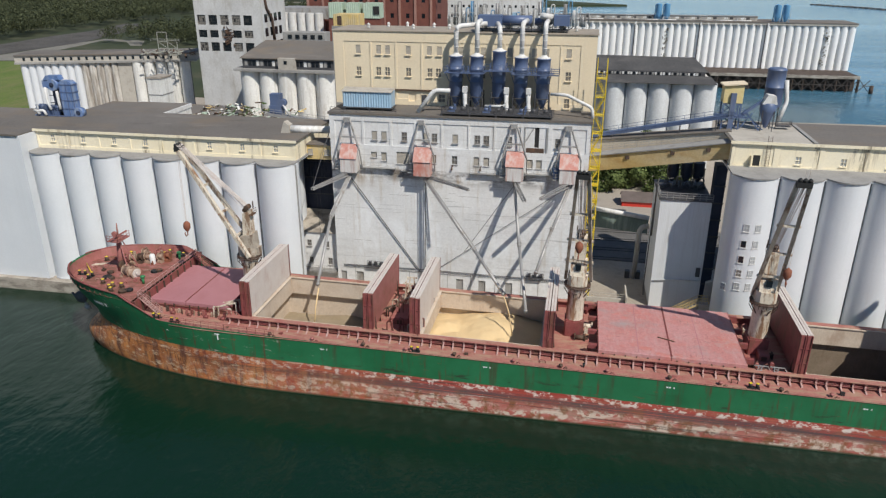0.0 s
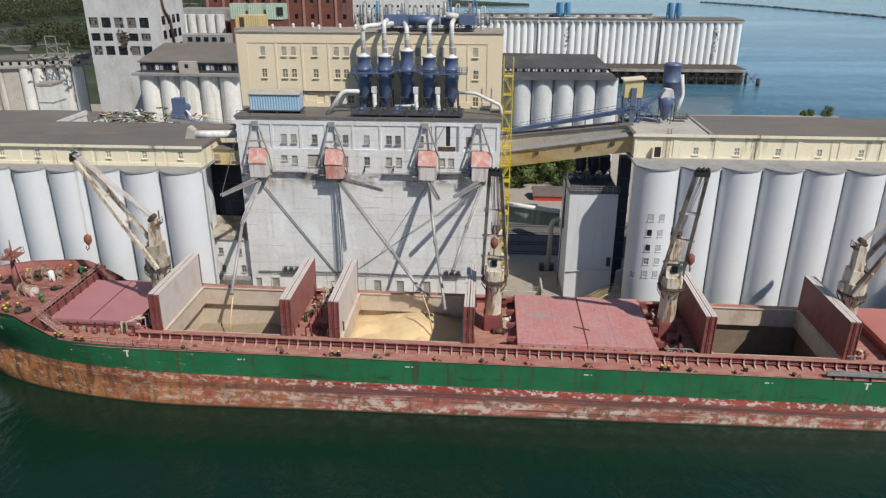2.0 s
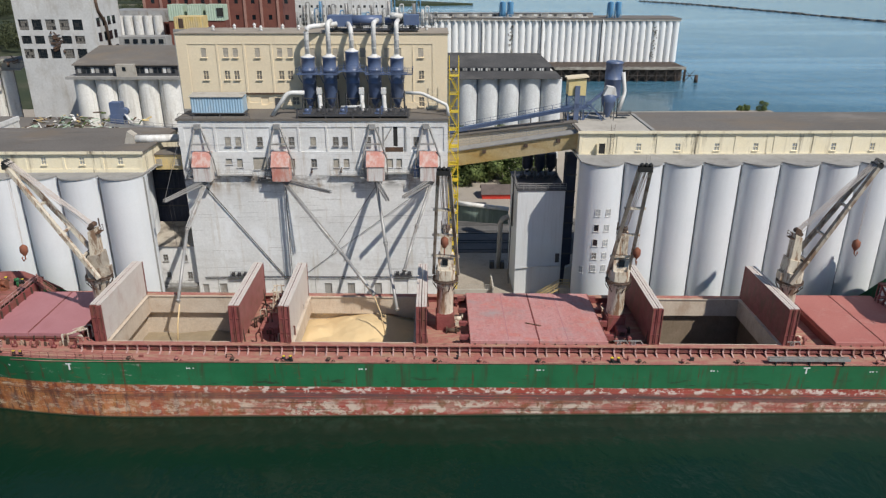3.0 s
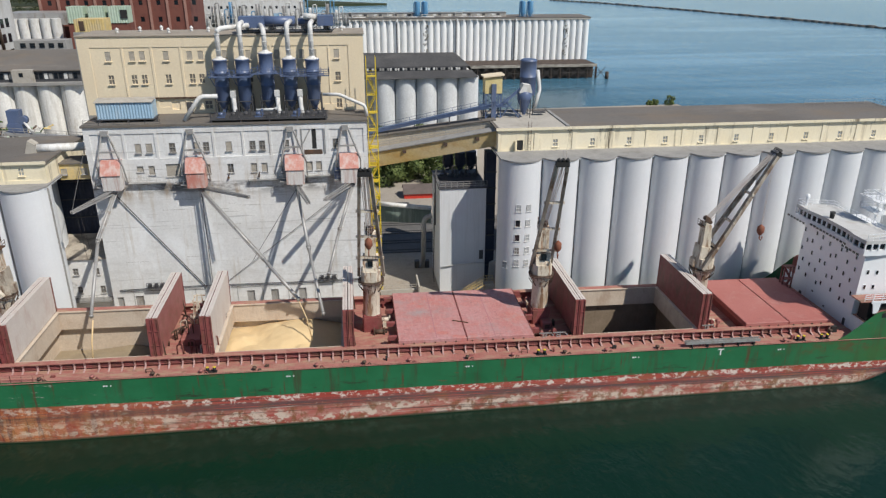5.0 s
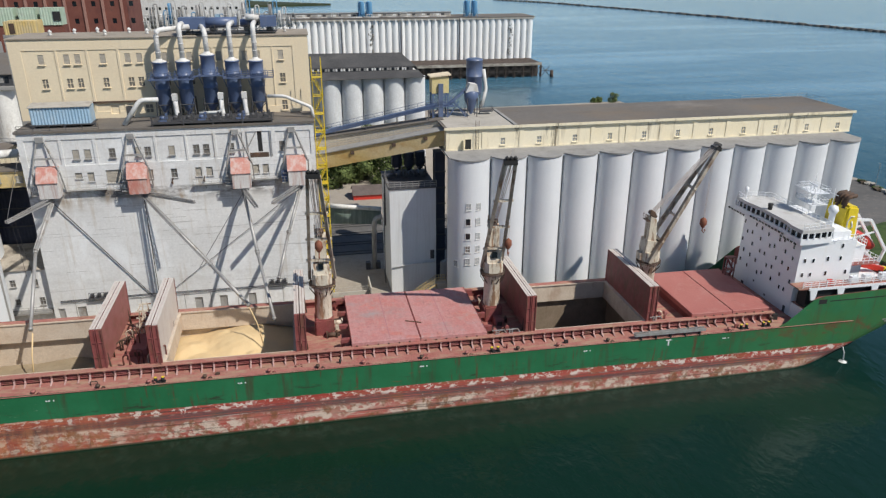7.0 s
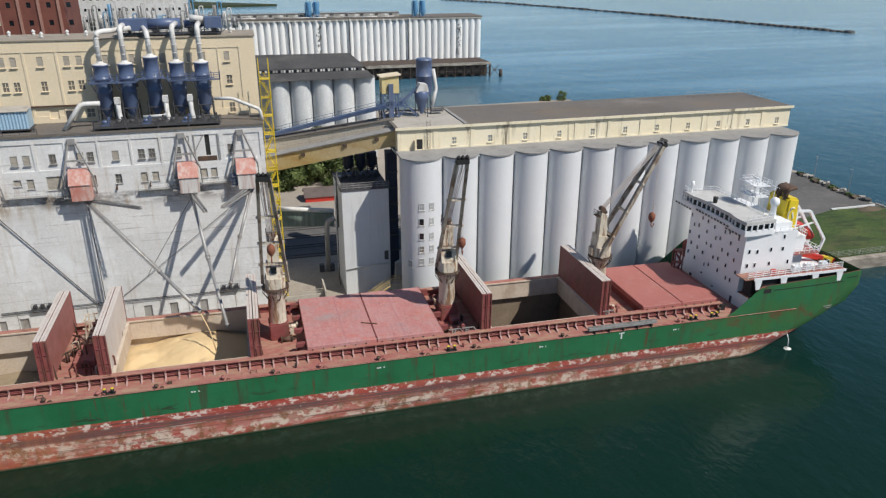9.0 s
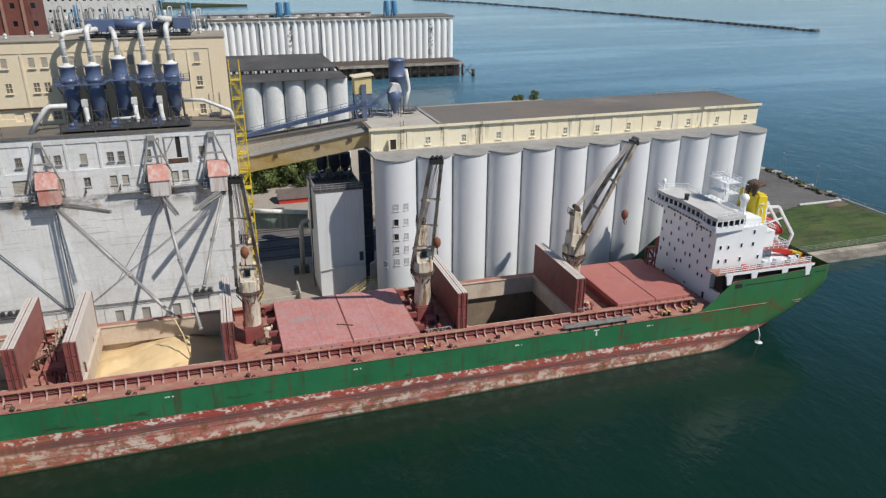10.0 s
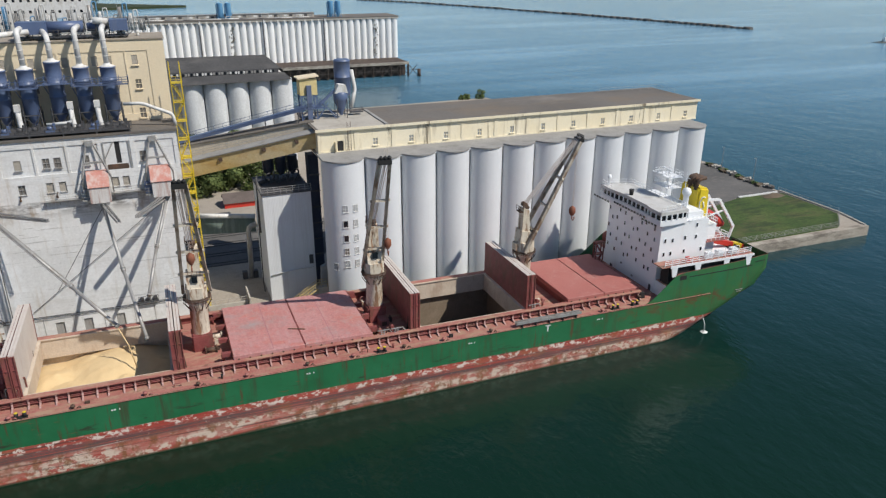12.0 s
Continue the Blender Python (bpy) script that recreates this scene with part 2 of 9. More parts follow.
OCHRE = surface("ochre_gallery_paint", (0.68, 0.52, 0.24), (0.6, 0.43, 0.15), (0.46, 0.41, 0.31), scale=0.25, fine=3, streak=(0.3, 0.3, 0.12), amount=0.85, cover=(0.42, 0.62), bump=0.08)
ROOF = surface("grey_gravel_roof", (0.13, 0.118, 0.105), (0.17, 0.155, 0.14), (0.19, 0.145, 0.1), scale=0.05, fine=3, streak=(0.07, 0.12, 0.08), amount=0.6, cover=(0.48, 0.66), rough=0.9, bump=0.3, grit=0.2)
BROWNROOF = surface("sandy_brown_roof", (0.3, 0.26, 0.21), (0.36, 0.31, 0.25), (0.2, 0.17, 0.14), scale=0.15, fine=3, streak=(0.2, 0.3, 0.2), amount=0.6, rough=0.9, bump=0.2)
TARROOF = surface("dark_tarred_roof", (0.05, 0.05, 0.052), (0.075, 0.075, 0.077), (0.12, 0.115, 0.11), scale=0.08, fine=2, streak=(0.1, 0.3, 0.2), amount=0.5, cover=(0.5, 0.66), rough=0.9, bump=0.2, grit=0.2)
SLAB = surface("grey_roof_slab", (0.26, 0.255, 0.245), (0.33, 0.325, 0.31), (0.16, 0.15, 0.14), scale=0.2, fine=4, amount=0.5, rough=0.9, bump=0.2)
PALESLAB = surface("pale_roof_deck", (0.4, 0.375, 0.33), (0.46, 0.43, 0.38), (0.23, 0.2, 0.16), scale=0.2, fine=4, amount=0.5, rough=0.9, bump=0.2)
QUAY = surface("weathered_quay_concrete", (0.34, 0.3, 0.25), (0.42, 0.38, 0.32), (0.13, 0.11, 0.09), scale=0.3, fine=2, streak=(0.25, 0.25, 0.8), amount=0.8, cover=(0.45, 0.62), rough=0.9, bump=0.4)
YARD = surface("dusty_yard_concrete", (0.36, 0.32, 0.27), (0.31, 0.275, 0.23), (0.22, 0.19, 0.16), scale=0.1, fine=3, amount=0.5, rough=0.95, bump=0.2)
ASPHALT = surface("worn_asphalt", (0.09, 0.088, 0.085), (0.14, 0.135, 0.13), (0.2, 0.18, 0.16), scale=0.05, fine=3, amount=0.5, rough=0.95, bump=0.2)
GRASS = surface("rough_grass", (0.032, 0.07, 0.012), (0.075, 0.11, 0.026), (0.1, 0.085, 0.04), scale=0.1, fine=1.5, streak=(0.1, 0.2, 0.12), amount=0.7, cover=(0.5, 0.66), rough=0.95, bump=0.6, grit=0.35)
LAND = surface("far_land", (0.022, 0.034, 0.012), (0.045, 0.055, 0.022), (0.08, 0.07, 0.045), scale=0.02, fine=0.4, streak=(0.02, 0.02, 0.02), amount=0.7, rough=0.95, bump=0.5)
DECKRED = surface("red_deck_paint", (0.3, 0.105, 0.09), (0.36, 0.145, 0.13), (0.22, 0.12, 0.075), scale=0.5, fine=5, streak=(0.6, 0.6, 0.6), amount=0.7, cover=(0.5, 0.68), rough=0.7, bump=0.15)
DUSTDECK = surface("dusty_red_deck", (0.38, 0.165, 0.135), (0.33, 0.115, 0.095), (0.37, 0.25, 0.17), scale=0.4, fine=4, streak=(0.25, 0.9, 0.9), amount=0.85, cover=(0.46, 0.62), rough=0.8, bump=0.15, grit=0.2)
FOREDECK = surface("stained_red_foredeck", (0.27, 0.085, 0.07), (0.37, 0.165, 0.145), (0.15, 0.07, 0.045), scale=0.5, fine=4, streak=(0.5, 0.9, 0.9), amount=0.85, cover=(0.44, 0.6), rough=0.75, bump=0.15, grit=0.25)
STAYPINK = surface("faded_pink_steel", (0.42, 0.25, 0.23), (0.48, 0.32, 0.29), (0.2, 0.08, 0.06), scale=0.9, fine=6, streak=(1.3, 1.3, 0.8), amount=0.85, cover=(0.5, 0.62), rough=0.7, bump=0.1)
REDSTEEL = surface("dark_red_steel", (0.21, 0.05, 0.048), (0.27, 0.085, 0.08), (0.14, 0.07, 0.045), scale=0.7, fine=5, streak=(0.8, 0.8, 0.25), amount=0.85, cover=(0.48, 0.64), rough=0.6, bump=0.1, grit=0.18)
PINKCOVER = surface("faded_pink_hatch_cover", (0.36, 0.155, 0.17), (0.39, 0.175, 0.19), (0.32, 0.125, 0.13), scale=0.25, fine=5, streak=(0.4, 0.15, 0.4), amount=0.4, rough=0.65, bump=0.04, grit=0.06)
WORNCOVER = surface("worn_red_hatch_cover", (0.47, 0.235, 0.23), (0.45, 0.18, 0.165), (0.46, 0.31, 0.29), scale=0.14, fine=2.5, streak=(1.6, 0.4, 0.7), amount=0.4, cover=(0.48, 0.62), rough=0.7, bump=0.06, grit=0.16)
BRICKCOVER = surface("brick_red_hatch_cover", (0.4, 0.15, 0.13), (0.37, 0.125, 0.108), (0.42, 0.21, 0.185), scale=0.2, fine=4, streak=(0.3, 0.3, 0.3), amount=0.6, rough=0.65, bump=0.04, grit=0.1)
COVERINNER = surface("pale_dusty_cover_face", (0.55, 0.49, 0.45), (0.6, 0.55, 0.51), (0.46, 0.33, 0.29), scale=0.4, fine=5, streak=(0.5, 0.5, 0.2), amount=0.5, rough=0.7, bump=0.05, grit=0.08)
HOLDWALL = surface("dusty_hold_wall", (0.52, 0.43, 0.34), (0.58, 0.5, 0.41), (0.36, 0.26, 0.19), scale=0.4, fine=4, streak=(0.4, 0.4, 0.15), amount=0.6, rough=0.85, bump=0.08)
# a darker brown for the fifth hold, on its plating and cargo layer alike
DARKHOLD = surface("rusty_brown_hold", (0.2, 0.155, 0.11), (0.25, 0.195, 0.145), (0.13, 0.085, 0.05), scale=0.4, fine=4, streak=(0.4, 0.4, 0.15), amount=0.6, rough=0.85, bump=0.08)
GRAIN = surface("golden_grain", (0.66, 0.49, 0.27), (0.7, 0.54, 0.31), (0.58, 0.4, 0.19), scale=0.3, fine=14, streak=(0.3, 0.3, 0.3), amount=0.4, rough=0.95, bump=0.2, grit=0.08)
GRAINDARK = surface("brown_grain_dust", (0.28, 0.225, 0.15), (0.32, 0.26, 0.175), (0.22, 0.17, 0.1), scale=0.3, fine=10, amount=0.4, rough=0.95, bump=0.3)
CRANE = surface("rusty_cream_crane_paint", (0.6, 0.53, 0.42), (0.66, 0.6, 0.5), (0.2, 0.105, 0.055), scale=0.5, fine=5, streak=(1.1, 1.1, 0.3), amount=0.9, cover=(0.5, 0.6), rough=0.6, bump=0.12)
JIB = surface("worn_jib_paint", (0.3, 0.26, 0.21), (0.46, 0.41, 0.34), (0.15, 0.09, 0.055), scale=0.6, fine=5, streak=(0.6, 0.6, 0.3), amount=0.9, cover=(0.5, 0.6), rough=0.65, bump=0.12)
PALEPANE = plain("whitewashed_glass", (0.42, 0.44, 0.45), 0.35)
DULLGLASS = plain("dusty_brown_glass", (0.21, 0.195, 0.175), 0.25)
# dark navy; on bins, leg and recess wall it carries painted shade
DARKBLUE = surface("dark_navy_steel", (0.02, 0.028, 0.055), (0.03, 0.038, 0.07), (0.06, 0.065, 0.08), scale=0.4, fine=5, amount=0.5, rough=0.6)
ROOFWHITE = surface("dirty_white_deck", (0.5, 0.5, 0.49), (0.56, 0.56, 0.55), (0.36, 0.33, 0.29), scale=0.4, fine=4, amount=0.6, rough=0.7)
RUSTRED = surface("rust_red_steel", (0.2, 0.07, 0.04), (0.28, 0.1, 0.055), (0.1, 0.05, 0.03), scale=0.8, fine=6, amount=0.6, rough=0.8, bump=0.12)
TANGEAR = surface("rusty_tan_machinery", (0.36, 0.25, 0.18), (0.44, 0.33, 0.25), (0.16, 0.07, 0.045), scale=0.9, fine=6, streak=(1.2, 1.2, 0.5), amount=0.85, cover=(0.48, 0.6), rough=0.7, bump=0.12)
VALVEGREEN = plain("green_fitting_paint", (0.03, 0.2, 0.07), 0.5)
RUSTDARK = surface("dark_rusty_steel", (0.06, 0.04, 0.03), (0.1, 0.06, 0.04), (0.2, 0.1, 0.05), scale=0.7, fine=6, amount=0.6, rough=0.75, bump=0.15)
GREYSTEEL = surface("grey_galvanised_steel", (0.34, 0.335, 0.33), (0.42, 0.415, 0.4), (0.2, 0.16, 0.12), scale=0.5, fine=6, streak=(0.7, 0.7, 0.2), amount=0.7, rough=0.5, metal=0.3, bump=0.08)
DARKSTEEL = plain("dark_grey_steel", (0.07, 0.07, 0.075), 0.6)
PIPE = surface("white_duct_paint", (0.62, 0.62, 0.61), (0.7, 0.7, 0.68), (0.38, 0.35, 0.3), scale=0.6, fine=5, streak=(0.6, 0.6, 0.2), amount=0.6, cover=(0.5, 0.66), rough=0.6, bump=0.04)
BLUE = surface("slate_blue_paint", (0.085, 0.12, 0.215), (0.1, 0.14, 0.25), (0.15, 0.17, 0.22), scale=0.4, fine=5, streak=(0.6, 0.6, 0.1), amount=0.6, rough=0.4, bump=0.02, grit=0.06)
SHUTTER = surface("weathered_beige_shutter", (0.36, 0.33, 0.28), (0.42, 0.38, 0.32), scale=0.8, fine=4, rough=0.8, bump=0.05)
LTBLUE = surface("faded_light_blue_sheet", (0.3, 0.46, 0.6), (0.36, 0.5, 0.62), (0.42, 0.44, 0.44), scale=0.3, fine=4, streak=(0.6, 0.6, 0.1), amount=0.5, rough=0.6, bump=0.06)
CABINYELLOW = surface("faded_yellow_sheet", (0.62, 0.5, 0.22), (0.66, 0.56, 0.3), (0.42, 0.33, 0.18), scale=0.5, fine=5, streak=(0.8, 0.8, 0.1), amount=0.5, rough=0.6, bump=0.04)
YELLOW = surface("safety_yellow_paint", (0.72, 0.55, 0.03), (0.66, 0.48, 0.03), (0.4, 0.3, 0.08), scale=0.8, fine=6, amount=0.4, rough=0.5, bump=0.05)
CORRUG = surface("grey_corrugated_sheet", (0.62, 0.64, 0.65), (0.66, 0.68, 0.69), (0.5, 0.5, 0.49), scale=0.25, fine=4, streak=(0.9, 0.9, 0.05), amount=0.5, rough=0.55, bump=0.02, grit=0.05)
REDROOF = surface("weathered_red_sheet", (0.5, 0.2, 0.16), (0.52, 0.26, 0.21), (0.55, 0.43, 0.39), scale=0.5, fine=5, streak=(1.2, 1.2, 0.4), amount=0.85, cover=(0.46, 0.62), rough=0.6, bump=0.06)
STREAKWHITE = surface("rust_streaked_white_sheet", (0.58, 0.56, 0.54), (0.62, 0.6, 0.58), (0.38, 0.22, 0.18), scale=0.5, fine=5, streak=(2.5, 2.5, 0.12), amount=0.8, cover=(0.5, 0.64), rough=0.6, bump=0.06)
SHIPWHITE = surface("ship_white_paint", (0.79, 0.815, 0.84), (0.82, 0.84, 0.86), (0.6, 0.5, 0.38), scale=0.3, fine=5, streak=(0.8, 0.8, 0.1), amount=0.35, cover=(0.6, 0.76), rough=0.45, bump=0.02, grit=0.04)
FUNNEL = surface("yellow_funnel_paint", (0.75, 0.58, 0.03), (0.7, 0.52, 0.03), (0.5, 0.4, 0.1), scale=0.5, fine=5, amount=0.3, rough=0.45, bump=0.04)
LIFERED = plain("lifeboat_red", (0.6, 0.05, 0.035), 0.4)
WHITE = plain("white_marking_paint", (0.75, 0.76, 0.74), 0.5)
BLACK = plain("black_rubber", (0.02, 0.02, 0.02), 0.7)
BRICK = surface("dark_red_brick", (0.14, 0.045, 0.035), (0.19, 0.07, 0.05), (0.1, 0.05, 0.04), scale=0.2, fine=3, amount=0.5, rough=0.85, bump=0.2)
MINT = surface("pale_mint_sheet", (0.4, 0.52, 0.4), (0.46, 0.56, 0.46), (0.34, 0.36, 0.3), scale=0.4, fine=4, amount=0.4, rough=0.6)
TIMBER = surface("tarred_pier_timber", (0.05, 0.035, 0.028), (0.09, 0.065, 0.05), (0.14, 0.1, 0.07), scale=0.5, fine=3, amount=0.5, rough=0.9, bump=0.3)
SKYBLUE = plain("bright_blue_tank_paint", (0.13, 0.33, 0.55), 0.5)
ROCK = surface("grey_breakwater_rock", (0.09, 0.09, 0.085), (0.14, 0.135, 0.125), (0.06, 0.06, 0.055), scale=0.1, fine=0.6, amount=0.6, rough=0.95, bump=0.5)



def add_layer(m, col, stretch, cover, amount, scale=1.0, band=None):
    """Lays one more layer of dirt or other colour over a material; band: the heights at which it begins, is full, is
    still full and ends.
    """
    n, l = m.node_tree.nodes, m.node_tree.links
    b = n["Principled BSDF"]
    old = b.inputs["Base Color"].links[0].from_socket
    sr = ramp(n, [(cover[0], (0, 0, 0)), (cover[1], (amount,) * 3)])
    l.new(noise_tex(n, l, scale, stretch, detail=9, rough=0.72), sr.inputs[0])
    fac = sr.outputs[0]
    if band:
        g, sx = n.new("ShaderNodeNewGeometry"), n.new("ShaderNodeSeparateXYZ")
        l.new(g.outputs["Position"], sx.inputs[0])
        mr, mu = n.new("ShaderNodeMapRange"), n.new("ShaderNodeMath")
        mr.inputs[1].default_value, mr.inputs[2].default_value = band[0], band[3]
        l.new(sx.outputs["Z"], mr.inputs[0])
        w = band[3] - band[0]
        br = ramp(n, [(0.0, (0, 0, 0)), ((band[1] - band[0]) / w, (1, 1, 1)), ((band[2] - band[0]) / w, (1, 1, 1)), (1.0, (0, 0, 0))])
        l.new(mr.outputs[0], br.inputs[0])
        mu.operation = "MULTIPLY"
        l.new(fac, mu.inputs[0])
        l.new(br.outputs[0], mu.inputs[1])
        fac = mu.outputs[0]
    l.new(mixc(n, l, fac, old, col), b.inputs["Base Color"])


add_layer(CONC, (0.42, 0.36, 0.28), (0.55, 0.55, 0.05), (0.56, 0.72), 0.55)
add_layer(CONC, (0.36, 0.37, 0.37), (0.06, 0.06, 1.6), (0.6, 0.68), 0.6)
add_layer(CONC, (0.82, 0.83, 0.83), (0.12, 0.12, 0.1), (0.56, 0.66), 0.6)
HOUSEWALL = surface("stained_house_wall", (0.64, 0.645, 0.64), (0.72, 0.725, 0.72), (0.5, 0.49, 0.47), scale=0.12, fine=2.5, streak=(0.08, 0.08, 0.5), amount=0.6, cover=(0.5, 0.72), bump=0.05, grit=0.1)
add_layer(HOUSEWALL, (0.8, 0.82, 0.83), (0.14, 0.14, 0.09), (0.52, 0.64), 0.7)
add_layer(HOUSEWALL, (0.44, 0.38, 0.3), (0.6, 0.6, 0.045), (0.56, 0.7), 0.6)
add_layer(HOUSEWALL, (0.34, 0.34, 0.34), (0.05, 0.05, 2.2), (0.6, 0.66), 0.7)
add_layer(HOUSEWALL, (0.2, 0.19, 0.18), (0.35, 0.35, 3.2), (0.66, 0.69), 0.8)
# a near-black band just below the spout cabins, then brown streaks around it
add_layer(HOUSEWALL, (0.09, 0.085, 0.08), (0.16, 0.16, 0.5), (0.44, 0.56), 0.85, 1.0, (25.4, 26.8, 28.0, 28.3))
add_layer(HOUSEWALL, (0.3, 0.22, 0.14), (0.5, 0.5, 0.1), (0.52, 0.66), 0.7, 1.0, (24.0, 26.0, 29.5, 31.5))
add_layer(SILO, (0.56, 0.56, 0.55), (1.2, 1.2, 0.02), (0.58, 0.7), 0.35)
add_layer(ROOF, (0.26, 0.235, 0.21), (0.04, 0.1, 0.05), (0.56, 0.66), 0.5)
add_layer(ROOF, (0.07, 0.065, 0.06), (0.05, 0.16, 0.05), (0.58, 0.7), 0.6)
add_layer(OCHRE, (0.3, 0.27, 0.22), (0.4, 0.4, 0.12), (0.56, 0.68), 0.7)
add_layer(OLDSILO, (0.32, 0.25, 0.18), (0.25, 0.25, 0.06), (0.58, 0.7), 0.6)
add_layer(CREAM, (0.5, 0.42, 0.31), (0.7, 0.7, 0.05), (0.6, 0.74), 0.4)
add_layer(DUSTDECK, (0.16, 0.075, 0.055), (0.5, 0.9, 0.8), (0.56, 0.66), 0.7)
add_layer(WORNCOVER, (0.5, 0.14, 0.1), (0.12, 0.2, 0.2), (0.55, 0.64), 0.55)
add_layer(WORNCOVER, (0.24, 0.11, 0.1), (2.5, 0.35, 1), (0.6, 0.68), 0.6)
add_layer(WORNCOVER, (0.26, 0.13, 0.125), (0.7, 1.0, 1), (0.56, 0.62), 0.4, 1.3)
add_layer(WORNCOVER, (0.36, 0.34, 0.32), (0.2, 0.4, 0.3), (0.58, 0.68), 0.5)
add_layer(WORNCOVER, (0.56, 0.4, 0.37), (3.0, 0.4, 1), (0.6, 0.68), 0.4)
add_layer(WORNCOVER, (0.3, 0.27, 0.27), (0.09, 0.12, 1), (0.54, 0.68), 0.6)
add_layer(BRICKCOVER, (0.2, 0.09, 0.075), (0.3, 1.6, 1), (0.6, 0.7), 0.5)
add_layer(PALECREAM, (0.13, 0.1, 0.065), (0.36, 0.36, 0.03), (0.57, 0.64), 0.85)
add_layer(GRASS, (0.014, 0.028, 0.009), (0.12, 0.5, 0.3), (0.5, 0.62), 0.7)
add_layer(CRANE, (0.3, 0.15, 0.07), (1.6, 1.6, 0.2), (0.54, 0.62), 0.8)


def leaf_mat(name, a, c):
    m, n, l, b = node_mat(name)
    g = n.new("ShaderNodeNewGeometry")
    r = ramp(n, [(0.0, a), (1.0, c)])
    l.new(g.outputs["Random Per Island"], r.inputs[0])
    l.new(r.outputs[0], b.inputs["Base Color"])
    b.inputs["Roughness"].default_value = 0.8
    return m


LEAF = leaf_mat("green_leaves", (0.045, 0.075, 0.016), (0.14, 0.18, 0.05))
LEAFFAR = leaf_mat("dark_far_leaves", (0.018, 0.028, 0.01), (0.065, 0.075, 0.028))


# ---- mesh helpers ----
def bm_new():
    return bmesh.new()


def box(bm, x0, x1, y0, y1, z0, z1):
    vs = [bm.verts.new((x, y, z)) for z in (z0, z1) for x, y in ((x0, y0), (x1, y0), (x1, y1), (x0, y1))]
    for f in ((3, 2, 1, 0), (4, 5, 6, 7), (0, 1, 5, 4), (1, 2, 6, 5), (2, 3, 7, 6), (3, 0, 4, 7)):
        bm.faces.new([vs[i] for i in f])
    return vs


def ring(bm, w, h, t, y0, y1):
    """A rectangular frame round the origin, facing -y: outer size w by h, bar width t."""
    lay = []
    for y in (y0, y1):
        for d in (0, t):
            lay.append([bm.verts.new((sx * (w / 2 - d), y, sz * (h / 2 - d))) for sx, sz in ((-1, -1), (1, -1), (1, 1), (-1, 1))])
    fo, fi, bo, bi = lay
    for i in range(4):
        j = (i + 1) % 4
        for q in ((fo[i], fo[j], fi[j], fi[i]), (bo[j], bo[i], bi[i], bi[j]), (fo[j], fo[i], bo[i], bo[j]), (fi[i], fi[j], bi[j], bi[i])):
            bm.faces.new(q)


def prism(bm, pts, z0, z1):
    """A column over a plan outline (anticlockwise)."""
    lo = [bm.verts.new((x, y, z0)) for x, y in pts]
    hi = [bm.verts.new((x, y, z1)) for x, y in pts]
    bm.faces.new(lo[::-1])
    bm.faces.new(hi)
    for i in range(len(pts)):
        j = (i + 1) % len(pts)
        bm.faces.new((lo[i], lo[j], hi[j], hi[i]))


def extrude_poly(bm, pts, d):
    """A plate: the polygon pts (3D) pushed along d."""
    d = Vector(d)
    lo = [bm.verts.new(p) for p in pts]
    hi = [bm.verts.new(Vector(p) + d) for p in pts]
    bm.faces.new(lo[::-1])
    bm.faces.new(hi)
    for i in range(len(pts)):
        j = (i + 1) % len(pts)
        bm.faces.new((lo[i], lo[j], hi[j], hi[i]))


def frame_of(p0, p1):
    d = (Vector(p1) - Vector(p0)).normalized()
    u = d.cross(Vector((0, 0, 1)))
    if u.length < 1e-3:
        u = Vector((1, 0, 0))
    u.normalize()
    return u, d.cross(u).normalized()


def rod(bm, p0, p1, r0, r1=None, seg=8, cap=True):
    r1 = r0 if r1 is None else r1
    u, v = frame_of(p0, p1)
    p0, p1 = Vector(p0), Vector(p1)
    rings = []
    for p, r in ((p0, r0), (p1, r1)):
        rings.append([bm.verts.new(p + (u * math.cos(a) + v * math.sin(a)) * r) for a in (2 * math.pi * (k + 0.5) / seg for k in range(seg))])
    for k in range(seg):
        j = (k + 1) % seg
        f = bm.faces.new((rings[0][k], rings[0][j], rings[1][j], rings[1][k]))
        f.smooth = seg > 6
    if cap:
        bm.faces.new(rings[0][::-1])
        bm.faces.new(rings[1])


def beam(bm, p0, p1, w, h=None):
    rod(bm, p0, p1, w * 0.7071, None, 4)


def tube(bm, pts, r, seg=12):
    pts = [Vector(p) for p in pts]
    rings = []
    for i, p in enumerate(pts):
        d = (pts[min(i + 1, len(pts) - 1)] - pts[max(i - 1, 0)]).normalized()
        u = d.cross(Vector((0.31, 0.2, 0.93))).normalized()
        v = d.cross(u).normalized()
        rings.append([bm.verts.new(p + (u * math.cos(2 * math.pi * k / seg) + v * math.sin(2 * math.pi * k / seg)) * r) for k in range(seg)])
    for a, c in zip(rings, rings[1:]):
        for k in range(seg):
            j = (k + 1) % seg
            bm.faces.new((a[k], a[j], c[j], c[k])).smooth = True
    bm.faces.new(rings[0][::-1])
    bm.faces.new(rings[-1])


def bend(pts, r, n=5):
    """Rounds the corners of a polyline."""
    out = [Vector(pts[0])]
    for a, p, c in zip(pts, pts[1:], pts[2:]):
        a, p, c = Vector(a), Vector(p), Vector(c)
        s, e = p + (a - p).normalized() * r, p + (c - p).normalized() * r
        for k in range(n + 1):
            t = k / n
            out.append(s * (1 - t) ** 2 + p * 2 * t * (1 - t) + e * t * t)
    out.append(Vector(pts[-1]))
    return out


